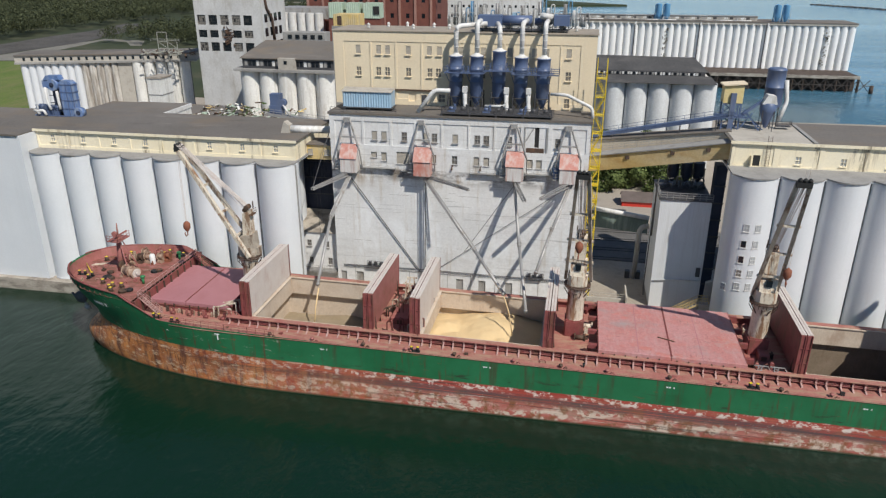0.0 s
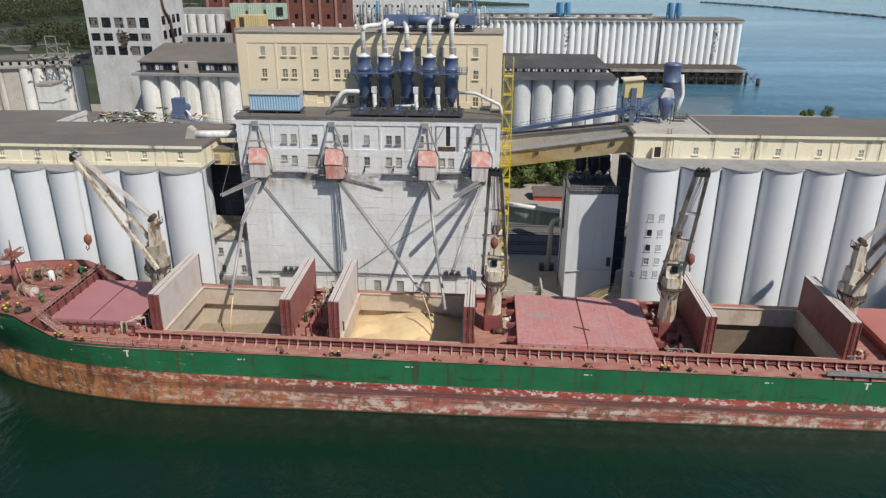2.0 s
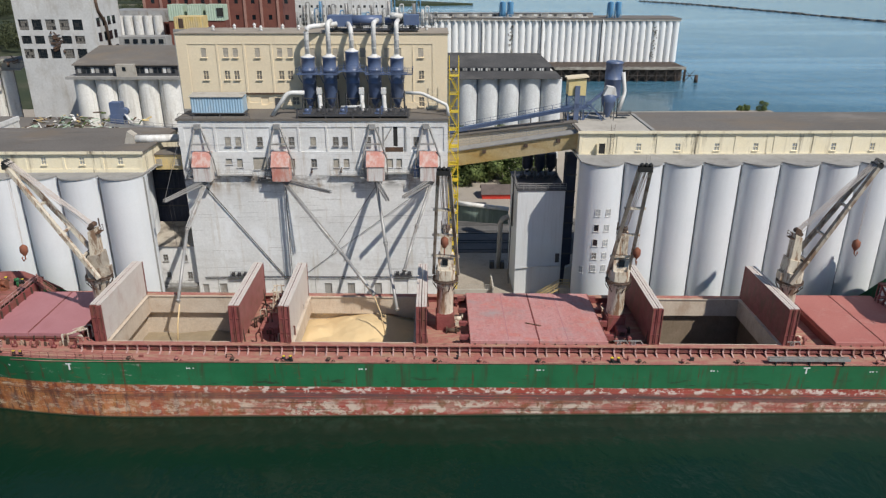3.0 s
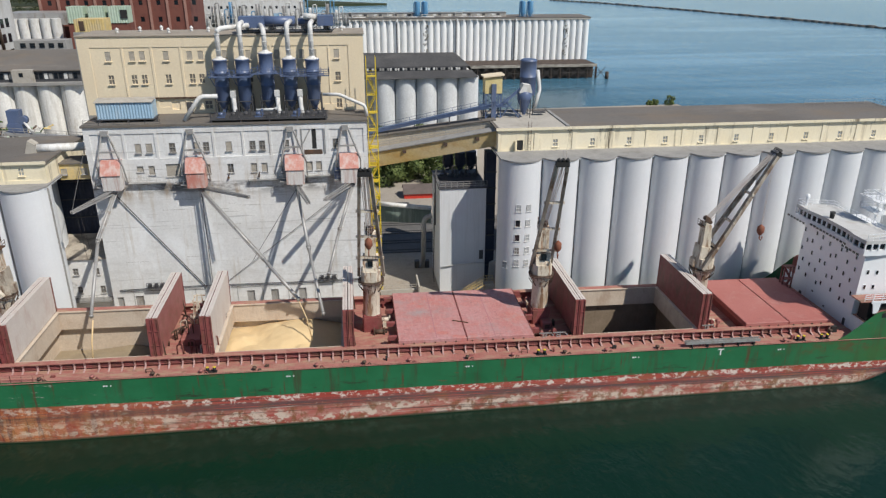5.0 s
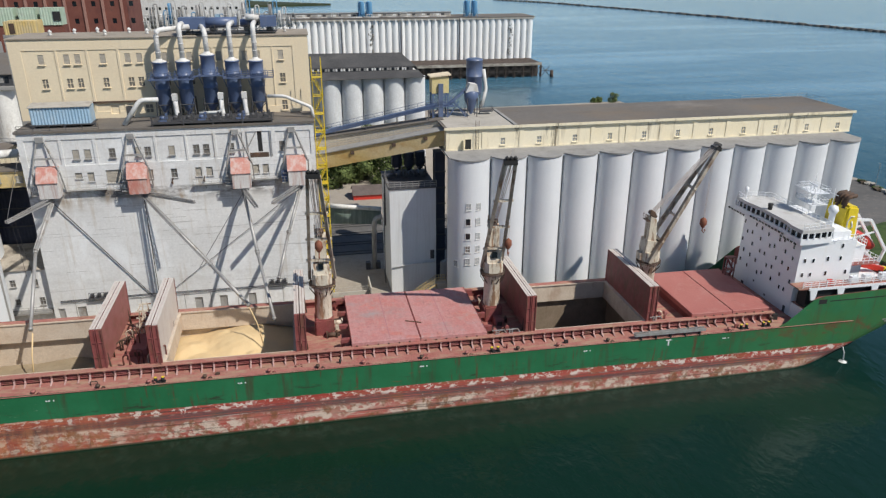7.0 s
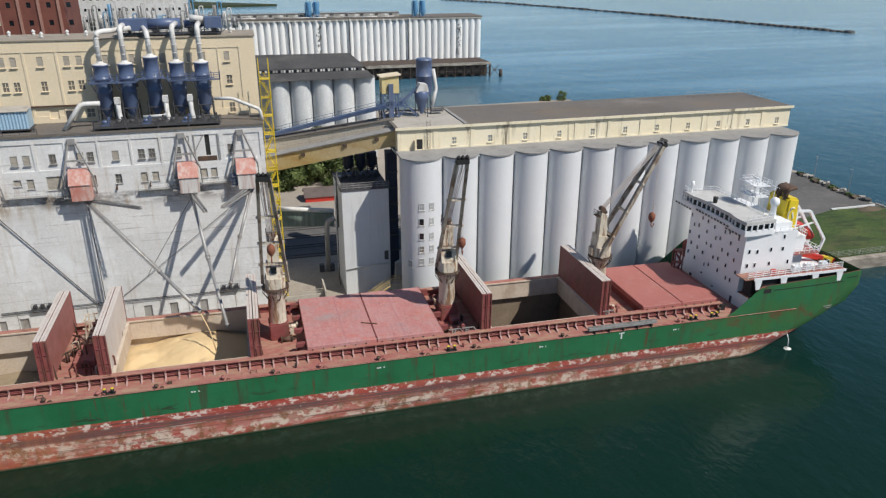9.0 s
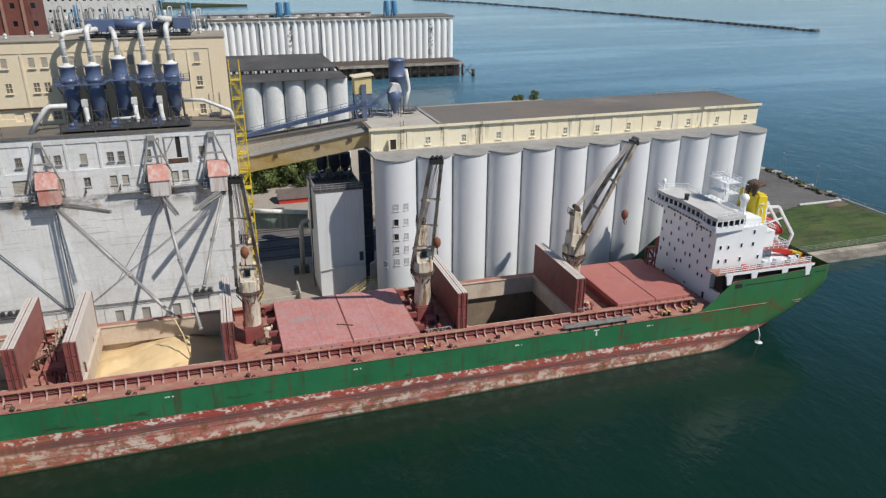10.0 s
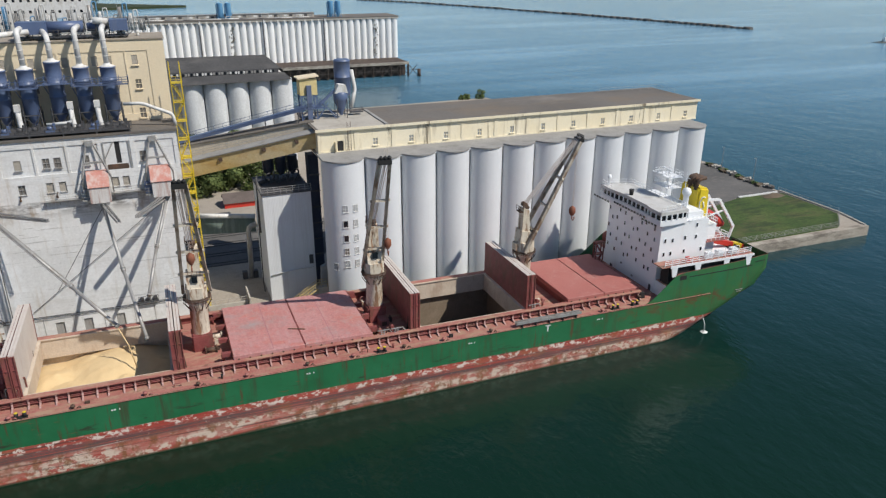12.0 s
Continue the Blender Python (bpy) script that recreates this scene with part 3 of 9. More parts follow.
def lathe(bm, profile, seg=24, at=(0, 0, 0), a0=0.0, a1=2 * math.pi, close=True):
    """Turns (r, z) round a vertical axis."""
    full = abs(a1 - a0) > 6.28
    cols = seg if full else seg + 1
    rings = []
    for r, z in profile:
        rings.append([bm.verts.new((at[0] + r * math.cos(a0 + (a1 - a0) * k / seg), at[1] + r * math.sin(a0 + (a1 - a0) * k / seg), at[2] + z)) for k in range(cols)])
    for a, c in zip(rings, rings[1:]):
        for k in range(seg):
            j = (k + 1) % cols
            bm.faces.new((a[k], a[j], c[j], c[k])).smooth = True
    if full and close:
        # end caps on points of their own, so that the round side keeps its shading
        bm.faces.new([bm.verts.new(v.co) for v in rings[0][::-1]])
        bm.faces.new([bm.verts.new(v.co) for v in rings[-1]])


def world_of(ob):
    return (world_of(ob.parent) if ob.parent else Matrix()) @ ob.matrix_basis


def thing(name, label, category, at=(0, 0, 0), group="", kind="", m=None):
    ob = tagged(new(name), label, category, group, kind)
    ob.matrix_basis = m or Matrix.Translation(at)
    return ob


def set_back(ob, k):
    """Moves a thing k times as far from the hovering camera's station, sizes growing with it."""
    c = Vector((0, 0, 66))
    ob.matrix_basis = Matrix.Translation(c) @ Matrix.Scale(k, 4) @ Matrix.Translation(-c) @ ob.matrix_basis


def part(name, bm, material, parent=None, label="", local=False, smooth=False):
    """Links a bmesh as one mesh object under a thing or a part. Its points are in the world unless local."""
    if parent and not local:
        bm.transform(world_of(parent).inverted())
    me = bpy.data.meshes.new(name)
    bm.to_mesh(me)
    bm.free()
    me.materials.append(material)
    if smooth:
        for p in me.polygons:
            p.use_smooth = True
    ob = new(name, me)
    ob.parent = parent
    if label:
        ob["label"] = label
    return ob


def clone(ob, parent, m):
    """The same mesh again, as a piece of its own."""
    o = new(ob.name.split(".")[0], ob.data)
    o.parent = parent
    o.matrix_basis = m
    for k in ("label",):
        if k in ob:
            o[k] = ob[k]
    return o


def slab(name, x0, x1, y0, y1, z0, z1, material, parent=None, label="", local=False):
    bm = bm_new()
    box(bm, x0, x1, y0, y1, z0, z1)
    return part(name, bm, material, parent, label, local)


def rail(bm, pts, h=1.05, step=1.6, r=0.035, rows=(0.5, 1.0)):
    """A pipe railing along a polyline at foot height."""
    for a, c in zip(pts, pts[1:]):
        a, c = Vector(a), Vector(c)
        n = max(1, round((c - a).length / step))
        for k in range(n + 1):
            p = a.lerp(c, k / n)
            rod(bm, p, p + Vector((0, 0, h)), r, None, 4, False)
        for f in rows:
            rod(bm, a + Vector((0, 0, h * f)), c + Vector((0, 0, h * f)), r, None, 4, False)


def structure(ob, label, category):
    return tagged(ob, label, category, "", "structure")


# ---- water, quay and ground ----
def ring_sheet(name, material, r, z, cx=0.0, cy=0.0):
    bm = bm_new()
    rings = []
    for k, q in enumerate((0, 150, 400, 1000, 2500, r)):
        rings.append([bm.verts.new((cx + q * math.cos(a), cy + q * math.sin(a), z)) for a in (2 * math.pi * j / 48 for j in range(48))] if q else [bm.verts.new((cx, cy, z))])
    for j in range(48):
        bm.faces.new((rings[0][0], rings[1][j], rings[1][(j + 1) % 48]))
    for a, c in zip(rings[1:], rings[2:]):
        for j in range(48):
            i = (j + 1) % 48
            bm.faces.new((a[j], c[j], c[i], a[i]))
    return part(name, bm, material)


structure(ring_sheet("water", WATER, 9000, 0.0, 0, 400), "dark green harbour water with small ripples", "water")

QY, QZ = 121.0, 2.4      # quay face and quay level
bm = bm_new()
# the land the terminal stands on; its east side ends at the slip, the pier head lies beyond the silos
prism(bm, [(-700, QY + 0.6), (165.5, QY + 0.6), (168.2, 131.6), (168.2, 153), (168, 167), (171, 185), (160, 250), (153, 326), (60, 322), (-60, 330), (-60, 980), (-420, 1150), (-1500, 1150), (-1500, 200)], -3.0, QZ)
ground = structure(part("ground", bm, YARD), "dusty pale concrete yard of the terminal", "ground")
bm = bm_new()
prism(bm, [(-700, QY), (166.2, QY), (166.2, QY + 1.6), (-700, QY + 1.6)], -3.0, QZ + 0.12)
structure(part("quay_wall", bm, QUAY), "weathered concrete quay wall along the water", "quay")

# pier head: grass, car park, white kerb line, fence
bm = bm_new()
prism(bm, [(118, 123.1), (157.8, 123.2), (160.0, 124.5), (167.0, 131.4), (167.2, 150.6), (152, 152), (136, 147), (118, 145)], QZ, QZ + 0.09)
structure(part("lawn", bm, GRASS), "rough green grass on the pier head", "grass")
bm = bm_new()
prism(bm, [(117, 145.2), (136, 147.2), (152, 152.2), (167.2, 150.8), (167.4, 167), (170, 186), (117, 200)], QZ, QZ + 0.05)
structure(part("car_park", bm, ASPHALT), "worn grey asphalt parking area", "pavement")
bm = bm_new()
beam(bm, (152, 152, QZ + 0.15), (166.4, 152.0, QZ + 0.15), 0.55)
structure(part("kerb", bm, WHITE), "white painted kerb between grass and asphalt", "kerb")

# rim, railing and wire fence of the pier head
bm = bm_new()
for a, c in (((168.0, 153), (168.0, 131.6)), ((168.0, 131.6), (165.7, 121.6))):
    beam(bm, (*a, QZ + 0.1), (*c, QZ + 0.1), 0.5)
structure(part("pier_kerb", bm, PALESLAB), "pale concrete rim of the pier head", "kerb")
fence = thing("pier_railing", "grey pipe railing along the pier head edge", "railing", (167.8, 140, QZ))
bm = bm_new()
rail(bm, [(167.7, 153, QZ), (167.7, 131.8, QZ), (158.4, 123.4, QZ)], 1.3, 2.6, 0.05, (0.5, 1.0))
part("rail", bm, GREYSTEEL, fence)
fence = thing("wire_fence", "thin wire fence with posts in front of the grass", "fence", (140, 123.3, QZ))
bm = bm_new()
rail(bm, [(119, 123.4, QZ), (158.2, 123.4, QZ)], 1.5, 3.0, 0.035, (0.25, 0.5, 0.75, 1.0))
part("wire", bm, GREYSTEEL, fence)
BERM = surface("brown_earth", (0.1, 0.075, 0.05), (0.14, 0.11, 0.08), scale=0.5, rough=0.95, bump=0.4)
mound = thing("earth_mound", "low brown heap of earth at the edge of the grass", "earth", (164, 151, QZ))
bm = bm_new()
n = 12
rings = []
for q in range(4):
    rr = 1 - q / 3.2
    rings.append([bm.verts.new((162.5 + 4.2 * rr * math.cos(6.283 * k / n) * (1 + 0.15 * math.sin(3 * k)), 149.6 + 1.9 * rr * math.sin(6.283 * k / n), QZ + 0.02 + 0.35 * q)) for k in range(n)])
for a, c in zip(rings, rings[1:]):
    for k in range(n):
        bm.faces.new((a[k], a[(k + 1) % n], c[(k + 1) % n], c[k])).smooth = True
bm.faces.new(rings[-1])
part("earth", bm, BERM, mound)
for k in range(16):
    f = k / 15
    x, y = 167.2 + 2.6 * max(0, f - 0.35) + random.uniform(-0.6, 0.5), 156 + 28 * f
    ob = thing("rubble_pile", "low pile of rubble and weeds along the pier edge", "rubble", (x, y, QZ), "edge rubble")
    bm = bm_new()
    for q in range(9):
        w = random.uniform(0.25, 0.8)
        vs = box(bm, -w, w, -w * 0.7, w * 0.7, 0, w * 1.1)
        m = Matrix.Translation((random.uniform(-0.9, 0.9), random.uniform(-0.8, 0.8), 0)) @ Euler((random.uniform(-0.3, 0.3), random.uniform(-0.3, 0.3), random.uniform(0, 3))).to_matrix().to_4x4()
        for v in vs:
            v.co = m @ v.co
            v.co.z = max(v.co.z, 0.0)
    part("stone", bm, (ROCK, PALESLAB, BERM, GRASS)[k % 4], ob, local=True)
for k, (x, y) in enumerate(((168.6, 178), (167.6, 163))):
    ob = thing("lamp_post", "thin grey lamp post on the pier edge", "lamp post", (x, y, QZ))
    bm = bm_new()
    rod(bm, (x, y, QZ), (x, y, QZ + 7.5), 0.09, 0.06, 6)
    beam(bm, (x, y, QZ + 7.4), (x - 0.9, y, QZ + 7.6), 0.12)
    part("pole", bm, GREYSTEEL, ob)
# ---- far land, breakwater, sky line ----
bm = bm_new()
prism(bm, [(-1500, 1150), (-420, 1150), (-150, 1120), (60, 1180), (-40, 1260), (-300, 1500), (-2500, 3000), (-4500, 2500), (-4500, 900)], -2.0, 3.0)
structure(part("far_shore", bm, LAND), "low green wooded shore across the water", "land")
bm = bm_new()
pts = [(350, 1290), (412, 1184), (470, 1010), (525, 812), (553, 690), (575, 594)]
for (xa, ya), (xb, yb) in zip(pts, pts[1:]):
    n = 12
    for k in range(n):
        a, c = k / n, (k + 1) / n
        w = random.uniform(2.4, 3.4)
        rod(bm, (xa + (xb - xa) * a, ya + (yb - ya) * a, -0.6), (xa + (xb - xa) * c, ya + (yb - ya) * c, -0.6 + random.uniform(-0.2, 0.2)), w, w, 7)
structure(part("breakwater", bm, ROCK), "long low dark rock breakwater", "breakwater")
bm = bm_new()
for k in range(14):
    p, q = Vector((581.5, 462.5, 0)).lerp(Vector((720, 340, 0)), k / 14), Vector((581.5, 462.5, 0)).lerp(Vector((720, 340, 0)), (k + 1) / 14)
    w = random.uniform(1.9, 2.6)
    rod(bm, (p.x, p.y, -0.8), (q.x, q.y, -0.8), w if k else 0.8, w, 7)
structure(part("breakwater", bm, ROCK), "second low dark rock breakwater beyond the gap", "breakwater")
light = thing("harbour_light", "small white harbour light on the breakwater end", "beacon", (590, 455, 1))
bm = bm_new()
lathe(bm, [(1.3, 1.0), (1.2, 4.0), (0.5, 4.6)], 12, (590, 455, 0))
part("tower", bm, WHITE, light)
bm = bm_new()
rod(bm, (588.6, 456.2, 1.0), (588.6, 456.2, 8.0), 0.25, 0.15, 6)
part("mast", bm, DARKSTEEL, light)


# ---- buildings ----
def wall_front(x0, x1, z0, z1, y, holes, depth=0.35, bays=(), bay_depth=0.14):
    """A wall face towards -y with window holes (x, z, w, h: centre and size) that go in by depth, and shallow sunk bays."""
    bm = bm_new()
    hs = [(x - w / 2, x + w / 2, z - h / 2, z + h / 2) for x, z, w, h in holes]
    bs = [(x - w / 2, x + w / 2, z - h / 2, z + h / 2) for x, z, w, h in bays]
    xs = sorted({x0, x1, *[v for q in hs + bs for v in q[:2] if x0 < v < x1]})
    zs = sorted({z0, z1, *[v for q in hs + bs for v in q[2:] if z0 < v < z1]})

    def level(i, j):
        if not (0 <= i < len(xs) - 1 and 0 <= j < len(zs) - 1):
            return None
        mx, mz = (xs[i] + xs[i + 1]) / 2, (zs[j] + zs[j + 1]) / 2
        if any(a < mx < c and e < mz < f for a, c, e, f in hs):
            return depth
        if any(a < mx < c and e < mz < f for a, c, e, f in bs):
            return bay_depth
        return 0.0

    def quad(*p):
        bm.faces.new([bm.verts.new(v) for v in p])
    for i in range(len(xs) - 1):
        for j in range(len(zs) - 1):
            d = level(i, j)
            a, c, e, f = xs[i], xs[i + 1], zs[j], zs[j + 1]
            quad((a, y + d, e), (c, y + d, e), (c, y + d, f), (a, y + d, f))
            r, u = level(i + 1, j), level(i, j + 1)
            if r is not None and r != d:
                quad((c, y + d, e), (c, y + r, e), (c, y + r, f), (c, y + d, f))
            if u is not None and u != d:
                quad((a, y + d, f), (c, y + d, f), (c, y + u, f), (a, y + u, f))
    return bm


WINDOWS = {}


def window(parent, x, y, z, w, h, style="sash", frame_mat=None):
    """A window as a part: frame and sill, with its panes under it."""
    key = (round(w, 2), round(h, 2), style)
    if key not in WINDOWS:
        t = 0.07
        bm = bm_new()
        ring(bm, w, h, t, -0.06, 0.1)
        flat = style in ("dark", "half", "blind")
        f = part("window", bm, frame_mat or GREYSTEEL, parent, local=True)
        bm = bm_new()
        box(bm, -w / 2, w / 2, -0.02 if flat else 0.08, 0.12, -h / 2, h / 2)
        subs = [(part("pane", bm, {"sash": DULLGLASS, "pale": PALEPANE, "dark": GLASS, "half": DULLGLASS, "blind": PALEPANE}.get(style, SHUTTER), f, local=True), Matrix())]
        bm = bm_new()
        box(bm, -w / 2 - 0.1, w / 2 + 0.1, -0.1 if flat else -0.34, 0.02, -h / 2 - 0.12, -h / 2 - 0.003)
        subs.append((part("sill", bm, frame_mat or GREYSTEEL, f, local=True), Matrix()))
        if style in ("sash", "pale", "half", "blind"):
            for q in ((-w / 2 + t, w / 2 - t, -0.05, -0.035, 0.035), (-0.03, 0.03, -0.04, -h / 2 + t, h / 2 - t)):
                bm = bm_new()
                box(bm, q[0], q[1], q[2], 0.085, q[3], q[4])
                subs.append((part("glazing_bar", bm, frame_mat or GREYSTEEL, f, local=True), Matrix()))
        if style == "louvre":
            n = max(4, round(h / 0.24))
            bm = bm_new()
            vs = box(bm, -w / 2 + t, w / 2 - t, 0.0, 0.04, -0.09, 0.09)
            bm.transform(pose(0, 0, 0, -14, 0, 0))
            sl = part("slat", bm, SHUTTER, f, local=True)
            for k in range(n):
                m = Matrix.Translation((0, 0.01, -h / 2 + h * (k + 0.5) / n))
                if k:
                    clone(sl, f, m)
                else:
                    sl.matrix_basis = m
                subs.append((sl, m))
        WINDOWS[key] = (f, subs)
        f.matrix_basis = world_of(parent).inverted() @ Matrix.Translation((x, y, z))
        return f
    f0, subs = WINDOWS[key]
    f = clone(f0, parent, world_of(parent).inverted() @ Matrix.Translation((x, y, z)))
    for g0, m in subs:
        clone(g0, f, m)
    return f


def corrugated(x0, x1, y, z0, z1, pitch=0.45, amp=0.09, axis="x"):
    """A ribbed sheet wall facing -y, or along y at x = y when axis is y (facing -x)."""
    bm = bm_new()
    n = int((x1 - x0) / pitch * 2)
    lo, hi = [], []
    for k in range(n + 1):
        s = x0 + (x1 - x0) * k / n
        d = amp if k % 2 else 0
        p = (s, y - d) if axis == "x" else (y - d, s)
        lo.append(bm.verts.new((*p, z0)))
        hi.append(bm.verts.new((*p, z1)))
    for k in range(n):
        f = (lo[k], lo[k + 1], hi[k + 1], hi[k])
        bm.faces.new(f if axis == "x" else f[::-1])
    return bm


# -- silos --
def silo_row(name, label, x_edges, y_front, z0, z1, material, group, seg=40, band=True):
    """A row of touching round silos; every silo is a thing with its shell, foot course and joint."""
    for a, c in zip(x_edges, x_edges[1:]):
        r = (c - a) / 2 + 0.03
        ob = thing(name, label, "silo", ((a + c) / 2, y_front + r, z0), group)
        bm = bm_new()
        h = z1 - z0
        lathe(bm, [(r, h * k / 6) for k in range(7)], seg)
        part("shell", bm, material, ob, local=True)
        if band:
            bm = bm_new()
            lathe(bm, [(r + 0.002, 0), (r + 0.04, 0.01), (r + 0.04, 0.4), (r + 0.002, 0.42)], seg, close=False)
            part("foot_course", bm, material, ob, local=True)
            bm = bm_new()
            box(bm, r - 0.22, r + 0.16, -1.0, -0.85, 0, h)
            part("joint", bm, SLAB, ob, "dark joint against the next silo", local=True)


SILO_LABEL = "tall round white-painted concrete grain silo standing on the quay"
EAST_X = [26.39, 34.25, 41.18, 48.29, 55.31, 62.42, 69.54, 76.74, 83.76, 90.78, 97.8, 104.91, 112.12]
WEST_X = [-109.3, -102.4, -95.6, -88.8, -82.0, -74.9, -67.8, -60.6, -52.6]
silo_row("grain_silo", SILO_LABEL, EAST_X, 122.6, QZ, 31.93, SILO, "east silo row", 64)
silo_row("grain_silo", SILO_LABEL, WEST_X, 122.6, QZ, 29.6, SILO, "west silo row", 64)


def scallop_slab(edges, y_front, y_back, z0, z1, over=0.22):
    """The slab on a silo row, its front edge following the round silos."""
    bm = bm_new()
    pts = []
    for a, c in zip(edges, edges[1:]):
        r = (c - a) / 2
        for k in range(13):
            t = math.pi + math.pi * (k + 0.6) / 13.2
            y = y_front + r + (r + over) * math.sin(t)
            pts.append(((a + c) / 2 + (r + over * 0.3) * math.cos(t), min(y, y_front + r * 0.62)))
    pts += [(edges[-1], y_back), (edges[0], y_back)]
    prism(bm, pts, z0, z1)
    return bm


def gallery_house(x0, x1, y0, y1, z0, z1, edges, y_front, wins, bays, label, door=None, streaks=True):
    ob = thing("silo_gallery", label, "building", ((x0 + x1) / 2, y0, z0))
    part("slab", scallop_slab(edges, y_front, y1, z0 - 0.1, z0 + 0.15), SLAB, ob, "grey scalloped slab over the silos")
    part("slab_edge", scallop_slab(edges, y_front + 0.004, y1, z0 - 0.35, z0 - 0.104, -0.12), SILO, ob, "white painted edge below the slab")
    holes = [(x, z, w, h) for x, z, w, h in wins] + ([door] if door else [])
    part("wall", wall_front(x0, x1, z0 + 0.15, z1, y0, holes, 0.3, bays, 0.12), PALECREAM, ob)
    slab("side_wall", x0, x1, y0 + 0.38, y1, z0 + 0.15, z1 - 0.06, PALECREAM, ob)
    slab("roof", x0 - 0.35, x1 + 0.35, y0 - 0.3, y1 + 0.3, z1, z1 + 0.32, ROOF, ob, "dark grey gravel roof")
    bm = bm_new()
    box(bm, x0 - 0.42, x1 + 0.42, y0 - 0.38, y0 - 0.303, z1 - 0.1, z1 + 0.42)
    part("fascia", bm, PALECREAM, ob)
    for x, z, w, h in wins:
        window(ob, x, y0 + 0.18, z, w, h, "pale", PALECREAM)
    return ob


ewins = [(37.9 + 7.28 * k, 33.76, 1.03, 1.4) for k in range(11)]
ebays = [(37.9 + 7.28 * k, 34.27, 6.45, 3.27) for k in range(11)] + [(30.51, 34.27, 6.45, 3.27)]
EY, EZ = 130.27, 32.21
g = gallery_house(26.77, 113.8, EY, 147.4, EZ, 36.47, EAST_X, 122.6, ewins, ebays, "long pale cream gallery with small windows on the silos", (31.07, 33.43, 1.2, 1.95))
slab("door_leaf", 29.95, 30.01, EY - 0.9, EY + 0.1, EZ + 0.3, EZ + 2.15, PALECREAM, g, "open cream door leaf")
# black panel: the unlit inside of the doorway as colour
slab("door_opening", 30.51, 31.63, EY + 0.24, EY + 0.28, EZ + 0.25, EZ + 2.15, BLACK, g)
RZ = 36.47 + 0.32
slab("pale_roof", 26.95, 39.87, EY - 0.2, 145.25, RZ + 0.004, RZ + 0.07, PALESLAB, g, "pale concrete part of the roof")
slab("roof_kerb", 39.87, 40.52, EY - 0.2, 145.25, RZ + 0.004, RZ + 0.28, SLAB, g)
bm = bm_new()
for x in (32.38, 33.04):
    rod(bm, (x, EY - 0.3, EZ + 0.3), (x, EY - 0.3, RZ + 1.2), 0.04, None, 5)
for k in range(18):
    rod(bm, (32.38, EY - 0.3, EZ + 0.6 + 0.28 * k), (33.04, EY - 0.3, EZ + 0.6 + 0.28 * k), 0.025, None, 4)
part("ladder", bm, RUSTDARK, g)
bm = bm_new()
rail(bm, [(97.33, 145.25, RZ), (113.62, 145.25, RZ), (113.62, 138.51, RZ)], 1.1, 2.2)
part("roof_rail", bm, GREYSTEEL, g)
wwins = [(-105.2 + 6.9 * k, 32.15, 1.0, 1.4) for k in range(8)]
wbays = [(-105.2 + 6.93 * k, 32.1, 6.5, 2.9) for k in range(8)]
g = gallery_house(-108.8, -52.9, 127.0, 146.5, 29.9, 33.6, WEST_X, 122.6, wwins, wbays, "long cream gallery with small windows and a dark flat roof")
ob = thing("end_block", "plain white concrete block at the end of the silo row", "building", (-125, 122.3, QZ))
slab("wall", -150, -108.9, 122.3, 146.5, QZ, 33.4, SILO, ob)
slab("roof", -150.3, -109.2, 122.0, 146.7, 33.4, 33.75, ROOF, ob)
bm = bm_new()
for x in (-121.4, -134.0):
    box(bm, x - 0.06, x + 0.06, 122.2, 122.29, QZ, 33.3)
part("joint", bm, DARKSTEEL, ob, "dark vertical joint")

# windows let into the first east silo
SW = [(29.48, 23.51), (31.4, 23.51), (29.43, 20.56), (31.35, 20.56), (29.43, 17.71), (31.35, 17.66), (29.43, 15.09), (31.35, 15.09), (29.43, 12.56), (31.35, 12.56), (27.42, 11.91)]
SCX, SR = 30.32, 3.96
stair_windows = thing("silo_window_bank", "two columns of small windows let into the silo wall", "window", (SCX, 122.6, 8))
for k, (x, z) in enumerate(SW):
    dx = x - SCX
    y = 122.6 + SR - math.sqrt(max(0.1, SR ** 2 - dx ** 2))
    f = window(stair_windows, x, y - 0.02, z, 0.95, 1.35, "dark" if k in (2, 4) else ("half" if k in (6,) else "blind"), PIPE)
    f.matrix_basis = world_of(stair_windows).inverted() @ Matrix.Translation((x, y - 0.005, z)) @ pose(0, 0, 0, 0, 0, math.degrees(math.asin(dx / SR)))

# -- working house --
HX0, HX1, HY = -47.3, 2.4, 131.5
house = thing("working_house", "tall grey-white concrete elevator house with small windows", "building", ((HX0 + HX1) / 2, HY, QZ))
WA = [(-38.4, 34.6, 1.1, 1.7), (-36.5, 34.6, 1.1, 1.7), (-32.5, 34.6, 1.1, 1.7), (-28.2, 34.6, 1.1, 1.7), (-26.6, 34.6, 1.1, 1.7), (-22.6, 34.6, 1.1, 1.7), (-18.4, 34.6, 1.1, 1.7), (-16.7, 34.6, 1.1, 1.7), (-12.4, 34.6, 1.1, 1.7), (-3.4, 34.6, 1.1, 1.7)]
WB = [(-36.6, 30.5, 1.1, 1.7), (-26.8, 30.5, 1.1, 1.7), (-22.7, 30.45, 1.1, 1.7), (-18.5, 30.45, 1.1, 1.7), (-16.6, 30.45, 1.1, 1.7), (-8.4, 30.45, 1.1, 1.7), (-6.7, 30.45, 1.1, 1.7)]
LV = [(-38.6, 30.8, 1.2, 1.1), (-32.8, 30.4, 2.6, 2.4)]
DO = [(-42.5, 4.3, 1.6, 2.8), (-21.5, 4.3, 1.5, 2.8), (-16.9, 4.3, 1.5, 2.8), (-11.5, 4.3, 1.5, 2.8), (-26.2, 4.3, 1.3, 2.6), (-46.0, 4.3, 1.2, 2.6)]
